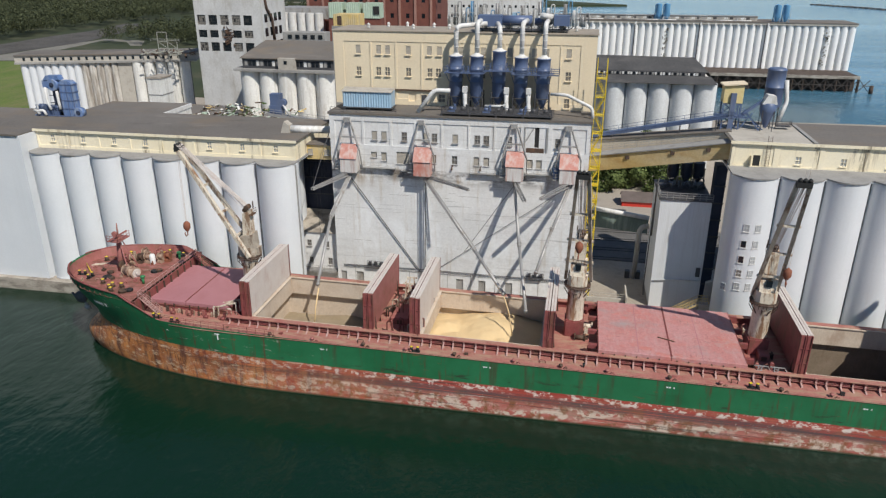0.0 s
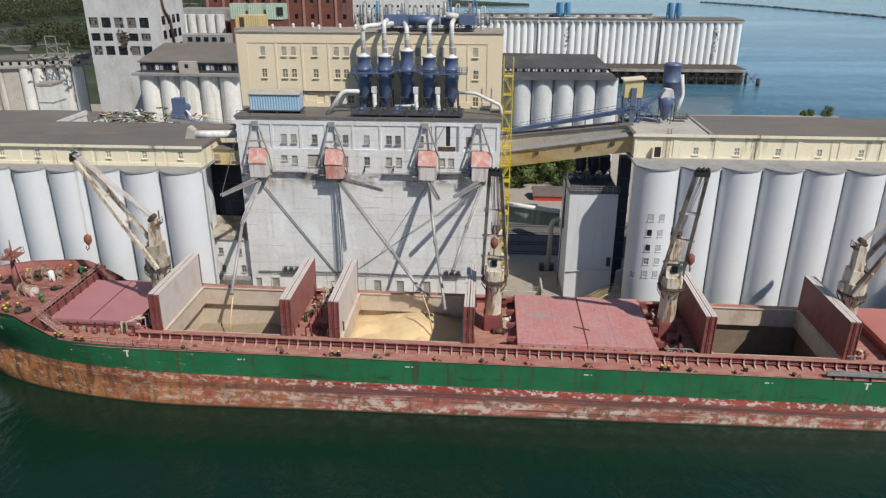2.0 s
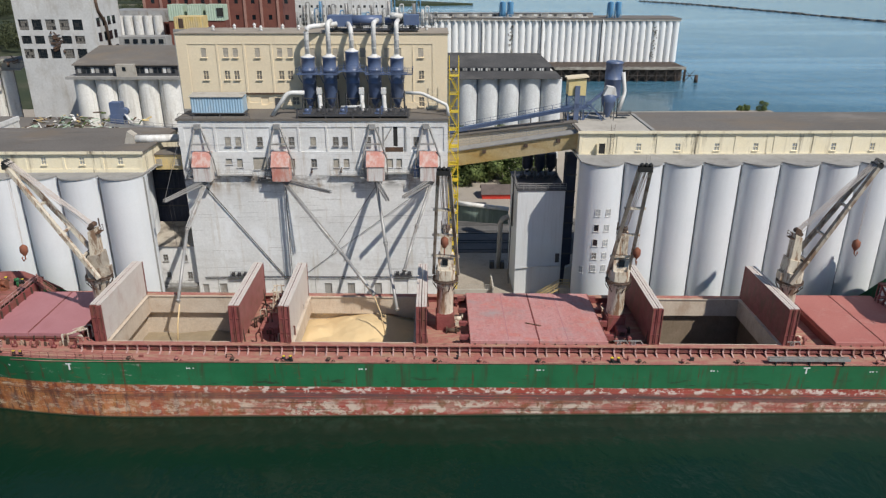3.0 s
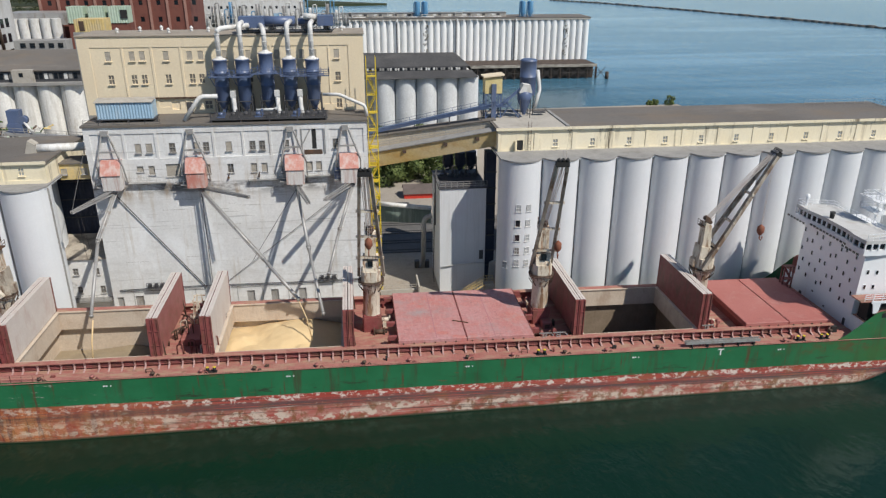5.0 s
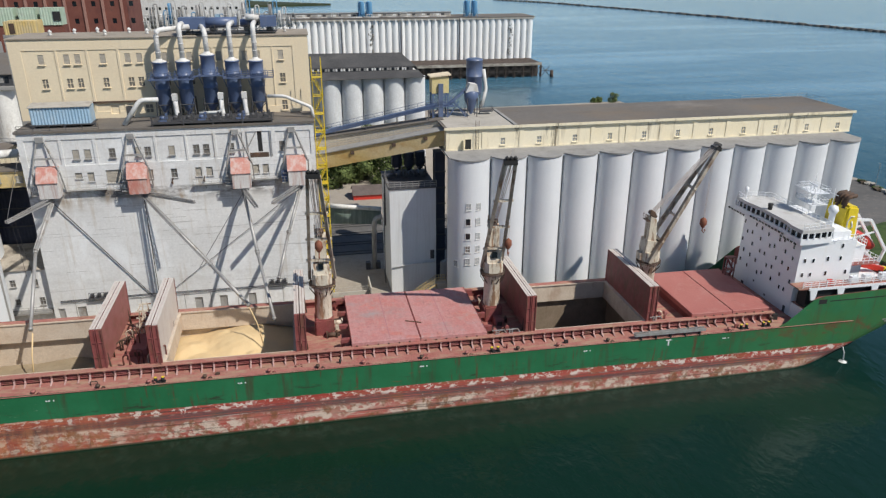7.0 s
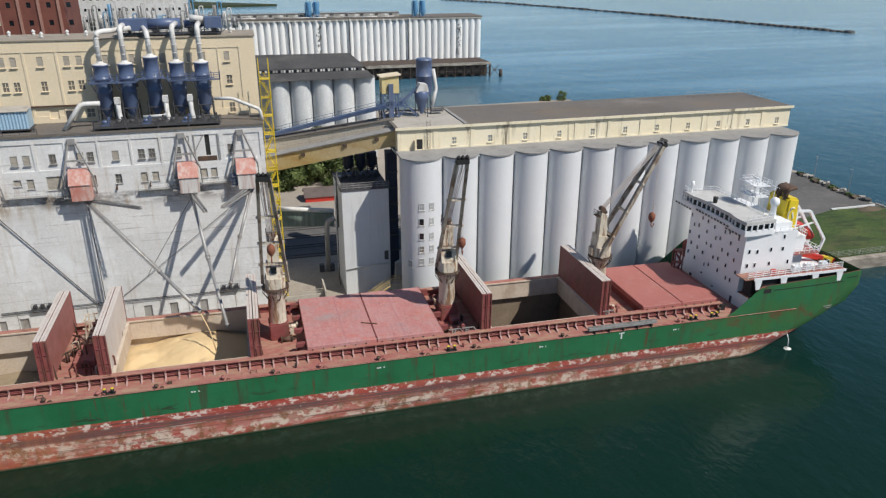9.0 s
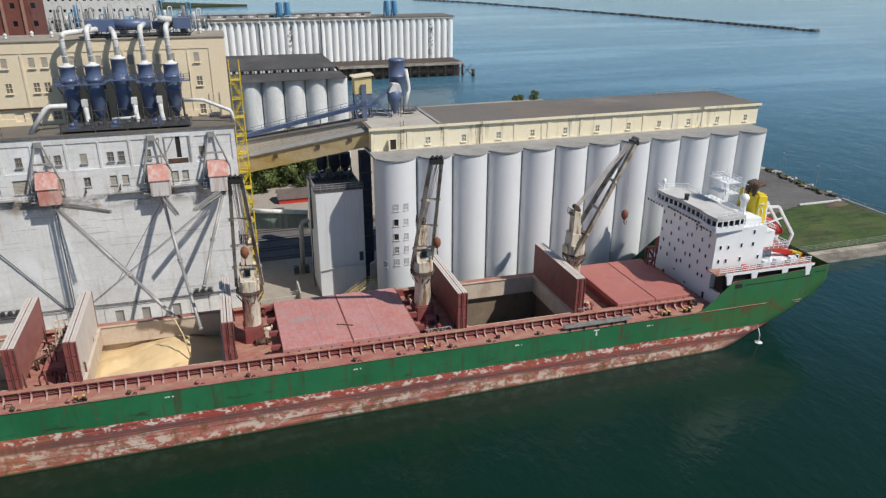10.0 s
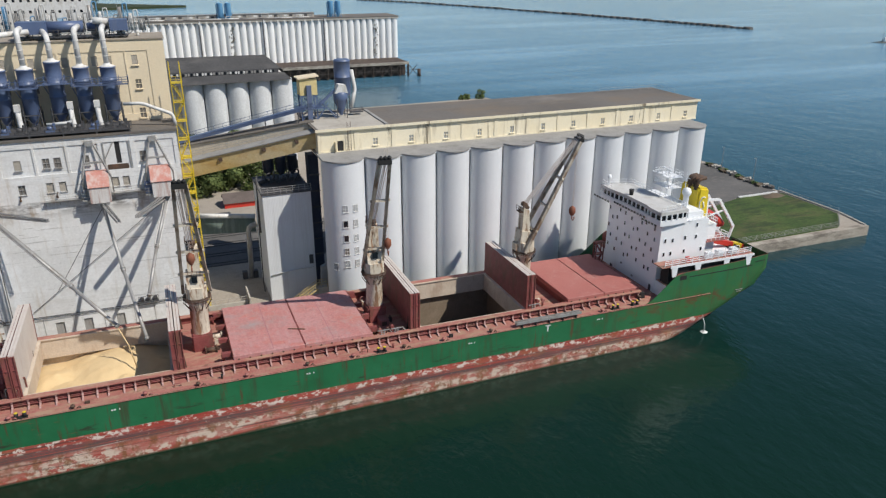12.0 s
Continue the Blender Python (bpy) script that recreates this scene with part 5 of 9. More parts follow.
# the gear is drawn on a narrower frame and set back onto the deck: its pose in the ship
GS = 1.025
GEAR_WORLD = Matrix.Translation((0, 0, 66)) @ Matrix.Scale(GS, 4) @ Matrix.Translation((0, 0, -66)) @ Matrix.Translation((0, 103.5, 0)) @ pose(0, 0, 0, 0, 0.7, 0)
GEAR = SHIP.matrix_basis.inverted() @ GEAR_WORLD
EDGE = Matrix.Translation((0, -2.6, 0))
HB, DZ, HW = 11.9, 9.5, 8.05
FC = 12.9      # forecastle deck


def deck_z(x):
    return DZ + (0.0 if x > -30 else 1.0 * ((-30 - x) / 55) ** 1.6)


def top_z(x):
    if x < -73:
        return 13.9 + 0.7 * (-73 - x) / 15
    if x < -66:
        return deck_z(x) + (13.9 - deck_z(x)) * (-66 - x) / 7
    if x > 77:
        return deck_z(x) + 5.05 * min(1, (x - 77) / 6.0) + max(0, x - 83) * 0.035
    return deck_z(x)


STEM = [(-2.0, -85.6), (-1.0, -86.7), (0.0, -87.5), (1.2, -87.7), (2.6, -87.0), (3.9, -85.4), (5.2, -84.3), (7.2, -84.7), (9.0, -85.9), (11.5, -87.2), (14.5, -87.9)]


def stem(z):
    """Where the stem stands at a height: a rounded bulb below, raking forward above."""
    for (za, xa), (zb, xb) in zip(STEM, STEM[1:]):
        if z <= zb:
            f = max(0.0, (z - za) / (zb - za))
            return xa + (xb - xa) * f * f * (3 - 2 * f)
    return STEM[-1][1]


def knuckle(x):
    """Height at which the counter begins to turn in, and how far below it the hull has closed."""
    return max(-2.0, 6.7 + (x - 95.3) * 0.42), 23.0 - (x - 62) * 0.42


def half(x, z):
    """Half the hull's breadth at x and height z."""
    s = min(1, max(0, z / 13.0)) ** 1.3
    if x < -45:
        xs, tip, p = -46 - 12 * s, stem(z), 1.75 + 0.5 * s + 0.2 * min(1, max(0, (z - 9) / 4.5))
        u = min(1, max(0, (xs - x) / (xs - tip)))
        return HB * (1 - u ** p) ** (1 / p)
    if x > 58:
        top = HB * (1 - max(0, (x - 86) / 52) ** 2.4) ** 0.7
        zk, dep = knuckle(x)
        return top if z >= zk else top * max(0.0, 1 - ((zk - z) / dep) ** 1.15)
    return HB


def hull_mesh():
    bm = bm_new()
    xs = [-88.6 + 0.9 * k for k in range(47)] + [-45 + 5 * k for k in range(21)] + [60 + 1.5 * k for k in range(30)] + [104.4] + [-88.2 + 0.15 * k for k in range(34)]
    xs = sorted(set(round(x, 2) for x in xs))
    for side in (-1, 1):
        grid = []
        for x in xs:
            zd, zt = deck_z(x), top_z(x)
            lv = [-1.5, 0, 0.8, 1.6, 2.4, 3.2, 4.0, 4.8, 5.6, 6.4, 7.4, 8.6, zd, zd + (zt - zd) * 0.5, zt]
            if x > 86:
                zk, dep = knuckle(x)
                lv = [max(z, zk - dep * (0.97 - 0.015 * i)) for i, z in enumerate(lv)]
            grid.append([bm.verts.new((max(x, stem(z)), side * half(max(x, stem(z)), z), z)) for z in lv])
        for a, c in zip(grid, grid[1:]):
            for k in range(len(a) - 1):
                q = (a[k], c[k], c[k + 1], a[k + 1]) if side < 0 else (a[k], a[k + 1], c[k + 1], c[k])
                bm.faces.new(q).smooth = True
        if side < 0:
            last = grid[-1]
        else:
            for k in range(len(last) - 1):
                bm.faces.new((last[k], grid[-1][k], grid[-1][k + 1], last[k + 1]))
    bmesh.ops.remove_doubles(bm, verts=bm.verts, dist=0.01)
    return bm


def sp(name, bm, material, parent=None, label=""):
    return part(name, bm, material, parent or SHIP, label, local=True)


def sbox(name, x0, x1, y0, y1, z0, z1, material, parent=None, label=""):
    bm = bm_new()
    box(bm, x0, x1, y0, y1, z0, z1)
    return sp(name, bm, material, parent, label)


hull = sp("hull", hull_mesh(), HULL, SHIP, "green hull with scraped red and rust below")
# inner face of the bulwarks
for lo, hi, zf in ((-86.6, -70.0, FC), (82.5, 104.3, 12.2)):
    n = 40
    for side in (-1, 1):
        bm = bm_new()
        prev = None
        for k in range(n + 1):
            x = lo + (hi - lo) * k / n
            xi = x + (0.3 if x < -60 else 0.0)
            y0, y1 = side * max(0.0, half(x, zf) - 0.14), side * max(0.0, half(x, top_z(x)) - 0.14)
            cur = (bm.verts.new((xi, y0, zf)), bm.verts.new((xi, y1, top_z(x))))
            if prev:
                bm.faces.new((prev[0], cur[0], cur[1], prev[1]))
            prev = cur
        sp("bulwark_lining", bm, DECKRED, SHIP, "red inner bulwark plating")
# the blunt front of the bow, lined across from side to side


def bow_x(y, z):
    """Where the hull's skin stands at a breadth y and height z, near the stem."""
    lo, hi = stem(z), -78.0
    for _ in range(30):
        mid = (lo + hi) / 2
        lo, hi = (mid, hi) if half(mid, z) < abs(y) else (lo, mid)
    return hi


bm = bm_new()
prev = None
for k in range(31):
    y = -7.2 + 0.48 * k
    cur = [bm.verts.new((bow_x(y, z) + 0.3, y, z)) for z in (FC - 0.02, 13.4, 13.9, 14.42)]
    if prev:
        for q in range(3):
            bm.faces.new((prev[q], cur[q], cur[q + 1], prev[q + 1]))
    prev = cur
sp("bow_lining", bm, DECKRED, SHIP, "red inner plating of the bow")
bm = bm_new()
for side in (-1, 1):
    pts = [(x, side * max(0.0, half(x, top_z(x))), top_z(x)) for x in [-87.75 + 0.75 * k * (0.2 if k < 3 else 1) for k in range(29)]]
    tube(bm, pts, 0.14, 6)
sp("bulwark_rail", bm, REDSTEEL)
HATCH = [(-69.0, -54.5), (-49.3, -30.9), (-21.7, -3.2), (5.4, 25.7), (33.9, 52.5), (61.0, 75.1)]
OPEN = {1, 2, 4}
ZC = 12.0
bm = bm_new()
HOLES = [(a * GS, c * GS) for a, c in HATCH]
edges = sorted({-70.0, 81.0, 104.2, *[x for h in HOLES for x in h], *[-69 + 1.2 * k for k in range(144)]})
for a, c in zip(edges, edges[1:]):
    m = (a + c) / 2
    hole = any(h0 < m < h1 for h0, h1 in HOLES)
    za, zc_ = (deck_z(a), deck_z(c)) if m < 81 else (12.2, 12.2)
    for s in (-1, 1):
        ya, yc = s * (half(a, za) - 0.05), s * (half(c, zc_) - 0.05)
        ia = s * (6.5 if m < -54 else HW * GS) if hole else 0
        q = [(a, ya, za), (c, yc, zc_), (c, ia, zc_), (a, ia, za)]
        if s > 0:
            q.reverse()
        bm.faces.new([bm.verts.new(p) for p in q])
sp("deck", bm, DUSTDECK, SHIP, "dusty red main deck")
bm = bm_new()
xs = [-87.4 + 0.1 * k for k in range(8)] + [-86.6 + 0.6 * k for k in range(28)]
for a, c in zip(xs, xs[1:]):
    bm.faces.new([bm.verts.new(p) for p in ((a, -half(a, FC) + 0.05, FC), (c, -half(c, FC) + 0.05, FC), (c, half(c, FC) - 0.05, FC), (a, half(a, FC) - 0.05, FC))])
sp("forecastle_deck", bm, FOREDECK, SHIP, "cluttered red forecastle deck")
bm = bm_new()
extrude_poly(bm, [(-70.0, half(-70, 10) - 0.15, 9.9), (-70.0, half(-70, FC) - 0.15, FC), (-70.0, 0.15 - half(-70, FC), FC), (-70.0, 0.15 - half(-70, 10), 9.9)], (0.15, 0, 0))
sp("forecastle_bulkhead", bm, REDSTEEL)
sbox("poop_bulkhead", 80.96, 81.2, -11.7, 11.7, 9.4, 12.15, SHIPWHITE)
bm = bm_new()
for k in range(9):
    y = -9.2 + 2.3 * k
    box(bm, -69.84, -69.6, y - 0.1, y + 0.1, 9.7, FC - 0.1)
sp("bulkhead_stiffener", bm, RUSTDARK)
bm = bm_new()
rail(bm, [(-70.0, -9.8, FC), (-70.0, 9.8, FC)], 1.1, 1.3, 0.05)
sp("forecastle_rail", bm, STAYPINK)

# side girders with stays
STAY = None
for s in (-1, 1):
    bm = bm_new()
    box(bm, -54.8, 77.4, s * 8.78 - 0.04, s * 8.78 + 0.04, DZ, 10.76)
    sp("side_girder", bm, REDSTEEL, SHIP, "dark red hatch girder plating")
    bm = bm_new()
    box(bm, -54.8, 77.4, min(s * 8.25, s * 9.3), max(s * 8.25, s * 9.3), 10.76, 10.88)
    sp("girder_flange", bm, DUSTDECK)
for k in range(78):
    x = -54.2 + 1.7 * k + 0.16 * math.sin(k * 3.7)
    if STAY is None:
        bm = bm_new()
        web = [(0, 0), (-1.15, 0), (-1.1, 0.1), (-0.44, 0.38), (-0.3, 0.8), (-0.5, 1.25), (0, 1.25)]
        extrude_poly(bm, [(-0.04, y, z) for y, z in web], (0.08, 0, 0))
        for (ya, za), (yb, zb) in zip(web[1:], web[2:6]):
            extrude_poly(bm, [(-0.12, ya, za), (-0.12, ya - 0.05, za + 0.02), (-0.12, yb - 0.05, zb + 0.02), (-0.12, yb, zb)], (0.24, 0, 0))
        STAY = sp("girder_stay", bm, STAYPINK)
        STAY.matrix_basis = Matrix.Translation((x, -8.83, DZ))
    else:
        clone(STAY, SHIP, Matrix.Translation((x, -8.83, DZ)))


def panel_pair(x, side, inner, outer):
    """Two folded cover panels standing on end at a hatch end. side: -1 at the fore end, +1 at the aft end."""
    for j, (off, matl) in enumerate(((0.15, inner), (1.0, outer))):
        c = x + side * (off + 0.35)
        bm = bm_new()
        box(bm, c - 0.33, c + 0.33, -8.1, 8.1, ZC + 0.3, ZC + 6.3)
        p = sp("hatch_panel", bm, matl, SHIP, "folded hatch cover panel standing on end")
        for y in (-8.16, 8.16):
            bm = bm_new()
            box(bm, c - 0.37, c + 0.37, y - 0.05, y + 0.05, ZC + 0.25, ZC + 6.2)
            for e in (-0.37, 0.25):
                box(bm, c + e, c + e + 0.12, y - 0.2, y + 0.2, ZC + 0.3, ZC + 6.25)
            for k in range(2):
                z = ZC + 1.9 + 2.3 * k
                box(bm, c - 0.25, c + 0.25, y - 0.16, y + 0.16, z, z + 0.1)
            sp("panel_edge", bm, REDSTEEL, p, "dark red flanged end plate")
        for e in (-0.36, 0.03):
            bm = bm_new()
            box(bm, c + e, c + e + 0.33, -8.1, 8.1, ZC + 6.302, ZC + 6.38)
            sp("seal_strip", bm, COVERINNER, p, "pale worn sealing edge")

    for y in (-7.0, 7.0):
        bm = bm_new()
        beam(bm, (x + side * 1.9, y, ZC - 1.2), (x + side * 1.5, y, ZC + 2.6), 0.22)
        rod(bm, (x + side * 0.9, y - 0.4, ZC + 0.2), (x + side * 0.9, y + 0.4, ZC + 0.2), 0.35, None, 10)
        sp("panel_hinge", bm, RUSTDARK)


for i, (a, c) in enumerate(HATCH):
    matl = {0: REDSTEEL, 5: REDSTEEL, 3: REDSTEEL}.get(i, HOLDWALL)
    yn, yf = (-6.5, 7.4) if i == 0 else (-HW, HW)
    bm = bm_new()
    for y in (yn, yf):
        box(bm, a - 0.1, c + 0.1, y - 0.1, y + 0.1, 8.9, ZC)
    for x in (a, c):
        box(bm, x - 0.1, x + 0.1, yn + 0.1, yf - 0.1, 8.9, ZC)
    sp("hatch_coaming", bm, matl, SHIP, "dusty tan hatch coaming" if i in OPEN else "red hatch coaming")
    bm = bm_new()
    for y in (yn, yf):
        box(bm, a - 0.3, c + 0.3, y - 0.28, y + 0.28, ZC, ZC + 0.16)
    for x in (a, c):
        box(bm, x - 0.28, x + 0.28, yn + 0.285, yf - 0.285, ZC, ZC + 0.16)
    sp("coaming_rim", bm, HOLDWALL if i in OPEN else DECKRED)
    if i in OPEN:
        bm = bm_new()
        w = 8.8
        for p in (((a - 1.2, -w), (c + 1.2, -w)), ((c + 1.2, -w), (c + 1.2, w)), ((c + 1.2, w), (a - 1.2, w)), ((a - 1.2, w), (a - 1.2, -w))):
            (xa, ya), (xb, yb) = p
            bm.faces.new([bm.verts.new(v) for v in ((xb, yb, -1), (xa, ya, -1), (xa, ya, 8.9), (xb, yb, 8.9))])
        for q in (((a - 1.2, -w), (c + 1.2, -HW)), ((a - 1.2, HW), (c + 1.2, w)), ((a - 1.2, -HW), (a, HW)), ((c, -HW), (c + 1.2, HW))):
            box(bm, q[0][0], q[1][0], q[0][1], q[1][1], 8.9, 9.0)
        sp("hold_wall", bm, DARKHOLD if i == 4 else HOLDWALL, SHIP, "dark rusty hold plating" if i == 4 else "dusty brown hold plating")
        panel_pair(a, -1, {1: COVERINNER, 2: COVERINNER, 4: REDSTEEL}[i], REDSTEEL)
        panel_pair(c, 1, REDSTEEL, DECKRED)
    else:
        col = {0: PINKCOVER, 3: WORNCOVER, 5: BRICKCOVER}[i]
        n = 2
        cuts = [a - 0.35 + (c - a + 0.7) * k / n for k in range(n + 1)]
        for xa, xb in zip(cuts, cuts[1:]):
            bm = bm_new()
            vs = box(bm, xa + 0.04, xb - 0.04, yn - 0.3, yf + 0.3, ZC + 0.2, ZC + 0.85)
            bmesh.ops.bevel(bm, geom=[e for e in bm.edges], offset=0.06, segments=1, affect="EDGES")
            cov = sp("hatch_cover", bm, col, SHIP, "closed steel hatch cover panel")
            for k in range(int((xb - xa) / 1.6)):
                x = xa + 0.8 + 1.6 * k
                sbox("cover_cleat", x - 0.1, x + 0.1, yn - 0.45, yn - 0.31, ZC - 0.25, ZC + 0.4, RUSTDARK, cov)
            sbox("cover_seam", xa + 0.02, xa + 0.12, yn - 0.15, yf + 0.15, ZC + 0.855, ZC + 0.9, REDSTEEL, cov)
            sbox("cover_seam", xb - 0.12, xb - 0.02, yn - 0.15, yf + 0.15, ZC + 0.855, ZC + 0.9, REDSTEEL, cov)
            if i == 3:
                bm = bm_new()
                x = xa + (xb - xa) * (0.42 if xa > 10 else 0.56)
                box(bm, x - 0.06, x + 0.06, -8.0, 8.0, ZC + 0.852, ZC + 0.86)
                sp("weld_seam", bm, PINKCOVER, cov, "faint weld seam")
# cover wheels and arms on the worn hatch
for y in (-6.5, -2, 2.5, 7):
    sbox("hinge_arm", 3.6, 5.0, y - 0.35, y + 0.35, ZC + 0.1, ZC + 0.7, REDSTEEL)
    sbox("hinge_arm", 26.0, 27.2, y - 0.3, y + 0.3, ZC + 0.1, ZC + 0.9, REDSTEEL)
bm = bm_new()
beam(bm, (14.0, -2.7, ZC + 0.93), (16.4, -3.7, ZC + 0.93), 0.14)
sp("loose_plank", bm, RUSTDARK)


def heap(name, label, a, c, peak, base, material, seed, hump):
    """A cargo heap in a hold: a height field with slumped cones."""
    ob = thing(name, label, "grain", m=GEAR_WORLD @ Matrix.Translation(((a + c) / 2, 0, base)))
    bm = bm_new()
    nx, ny = 56, 52
    grid = []
    for i in range(nx + 1):
        row = []
        for j in range(ny + 1):
            x = -(c - a) / 2 - 1.15 + (c - a + 2.3) * i / nx
            y = -8.75 + 17.5 * j / ny
            z = 0.0
            for hx, hy, hz, sl in hump:
                z = max(z, hz - math.hypot(x - hx, (y - hy) * 0.9) * sl)
            z += 0.35 * noise.noise((x * 0.3, y * 0.3, seed)) + 0.1 * noise.noise((x, y, seed + 4))
            row.append(bm.verts.new((x, y, z)))
        grid.append(row)
    for i in range(nx):
        for j in range(ny):
            f = bm.faces.new((grid[i][j], grid[i + 1][j], grid[i + 1][j + 1], grid[i][j + 1]))
            f.smooth = True
    part("grain_surface", bm, material, ob, local=True)


heap("grain_heap", "heap of golden grain filling an open ship hold", -21.7, -3.2, 3, 5.6, GRAIN, 2.0, [(1.2, 2.6, 4.7, 0.3), (-5, -3.5, 4.0, 0.32), (2.5, -2.0, 3.9, 0.4), (-2, 5.5, 3.9, 0.4), (-7, 2, 3.6, 0.3)])
heap("grain_layer", "low brown layer of grain in an open hold", -49.3, -30.9, 3, 4.6, GRAINDARK, 5.0, [(0, 0, 1.2, 0.12), (3, -3, 1.4, 0.25)])
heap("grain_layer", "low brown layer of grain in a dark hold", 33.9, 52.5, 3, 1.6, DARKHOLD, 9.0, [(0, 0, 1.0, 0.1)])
stream = thing("grain_stream", "thin falling stream of grain from a spout", "grain", m=GEAR_WORLD.copy())
bm = bm_new()
tube(bm, [(-42.7, 4.4, 12.2), (-42.75, 2.6, 9.4), (-42.8, 1.6, 6.0)], 0.12, 8)
sp("stream", bm, GRAIN, stream)
bm = bm_new()
tube(bm, [(-10.0, 1.0, 15.6), (-8.9, -0.2, 13.2), (-8.2, -0.8, 9.6)], 0.09, 8)
sp("stream", bm, GRAIN, stream)


# -- deck cranes --
def crane(x, ang, reach, tip_z, hook_z, hook_out, body_mat, jib_mat=JIB, jib_w=0.42, foot_w=1.95, side=0.0):
    """A ship's crane: pedestal, slewing house, A-shaped jib with ties, ropes and hook. ang: where the jib points, degrees from +x."""
    m = Matrix.Translation((x, 0, 0))
    turn = m @ pose(0, 0, 0, 0, 0, ang)

    def put(name, bm, matl, parent, label="", rot=True):
        bm.transform(turn if rot else m)
        return sp(name, bm, matl, parent, label)
    bm = bm_new()
    lathe(bm, [(1.35, 13.6), (1.3, 18.2), (1.75, 18.9), (1.75, 19.3)], 28)
    ped = put("deck_crane", bm, CRANE, SHIP, "rust-streaked cream deck crane", False)
    bm = bm_new()
    vs = box(bm, -1.5, 1.5, -1.6, 1.6, DZ, 13.6)
    bmesh.ops.bevel(bm, geom=[e for e in bm.edges], offset=0.2, segments=2, affect="EDGES")
    put("pedestal_base", bm, REDSTEEL, ped, "dark red pedestal base", False)
    bm = bm_new()
    lathe(bm, [(2.05, 19.3), (2.05, 19.42), (1.2, 19.44)], 24)
    rail(bm, [(2.0 * math.cos(k * 0.5236), 2.0 * math.sin(k * 0.5236), 18.6) for k in range(13)], 1.0, 1.2, 0.045)
    for k in range(10):
        aa = k * 0.63
        beam(bm, (1.3 * math.cos(aa), 1.3 * math.sin(aa), 17.5), (2.0 * math.cos(aa), 2.0 * math.sin(aa), 18.6), 0.12)
    put("slewing_platform", bm, RUSTDARK, ped, "rusty slewing platform", False)
    bm = bm_new()
    prism(bm, [(-1.5, -0.9), (-0.9, -1.5), (0.9, -1.5), (1.5, -0.9), (1.5, 0.9), (0.9, 1.5), (-0.9, 1.5), (-1.5, 0.9)], 19.45, 21.2)
    extrude_poly(bm, [(-1.4, -1.2, 21.2), (1.3, -1.2, 21.2), (0.8, -1.2, 23.0), (-1.2, -1.2, 23.4)], (0, 2.4, 0))
    box(bm, -2.0, -1.5, -0.7, 0.7, 19.7, 21.0)
    put("slewing_house", bm, body_mat, ped, "rusty machinery house")
    bm = bm_new()
    extrude_poly(bm, [(-1.0, -0.85, 22.8), (0.5, -0.85, 22.8), (0.2, -0.85, 26.9), (-0.9, -0.85, 27.4)], (0, 1.7, 0))
    put("mast_post", bm, CRANE, ped)
    bm = bm_new()
    rod(bm, (-0.4, -0.6, 27.8), (-0.4, 0.6, 27.8), 0.42, None, 14)
    rod(bm, (0.1, -0.4, 27.3), (0.1, 0.4, 27.3), 0.32, None, 14)
    beam(bm, (-1.0, -0.8, 27.4), (-1.0, -0.8, 28.6), 0.15)
    box(bm, -1.5, -0.7, -0.8, 0.8, 26.6, 26.75)
    rail(bm, [(-1.5, -0.8, 26.75), (-1.5, 0.8, 26.75)], 0.9, 0.8, 0.04)
    put("sheave", bm, RUSTDARK, ped, "dark rusty sheaves")
    bm = bm_new()
    box(bm, 0.75, 1.35, -0.4, 0.4, 22.1, 23.0)
    put("cab_window", bm, GLASS, ped, "dark operator cab")
    foot, tip = Vector((-0.9, 0, 19.7)), Vector((reach, 0, tip_z))
    bm = bm_new()
    for s in (-1, 1):
        beam(bm, foot + Vector((0, s * foot_w, 0)), tip + Vector((0, s * 0.8, 0)), jib_w)
    jib = put("jib", bm, jib_mat, ped, "rust-brown A-shaped jib with worn cream paint")
    for f in (0.2, 0.42, 0.67):
        p = foot.lerp(tip, f)
        w = foot_w + (0.8 - foot_w) * f
        bm = bm_new()
        beam(bm, p + Vector((0, -w - 0.45, 0)), p + Vector((0, w + 0.45, 0)), 0.34)
        put("jib_tie", bm, CRANE, ped)
    bm = bm_new()
    d = (tip - foot).normalized()
    q = tip + d * 0.5
    box(bm, q.x - 0.45, q.x + 0.45, -0.95, 0.95, q.z - 0.6, q.z + 0.1)
    for s in (-0.6, 0, 0.6):
        rod(bm, (q.x + 0.2, s - 0.12, q.z + 0.5), (q.x + 0.2, s + 0.12, q.z + 0.2), 0.3, None, 12)
    put("jib_head", bm, BLACK, ped, "dark jib head with sheaves")
    bm = bm_new()
    for s in (-0.55, -0.35, -0.15, 0.1, 0.3, 0.55):
        rod(bm, (-0.3, s * 0.9, 28.0), (q.x, s * 1.3, q.z + 0.4), 0.05, None, 5, False)
    for s in (-0.25, 0.25):
        rod(bm, (q.x + hook_out, side + s, q.z), (q.x + hook_out, side + s * 0.4, hook_z + 1.5), 0.035, None, 5, False)
        rod(bm, (0.0, s, 27.4), (q.x - 0.5, s, q.z - 0.3), 0.05, None, 5, False)
    put("rope", bm, COVERINNER, ped, "pale wire ropes")
    bm = bm_new()
    hx = q.x + hook_out
    lathe(bm, [(0.1, 1.9), (0.55, 1.5), (0.6, 0.7), (0.25, 0.1)], 12, (hx, side, hook_z))
    tube(bm, [(hx, side, hook_z + 0.2), (hx, side, hook_z - 0.5), (hx + 0.35, side, hook_z - 0.9), (hx + 0.5, side, hook_z - 0.5), (hx + 0.45, side, hook_z - 0.2)], 0.1, 8)
    put("hook_block", bm, RUSTRED, ped, "rust-red hook block")
    return ped


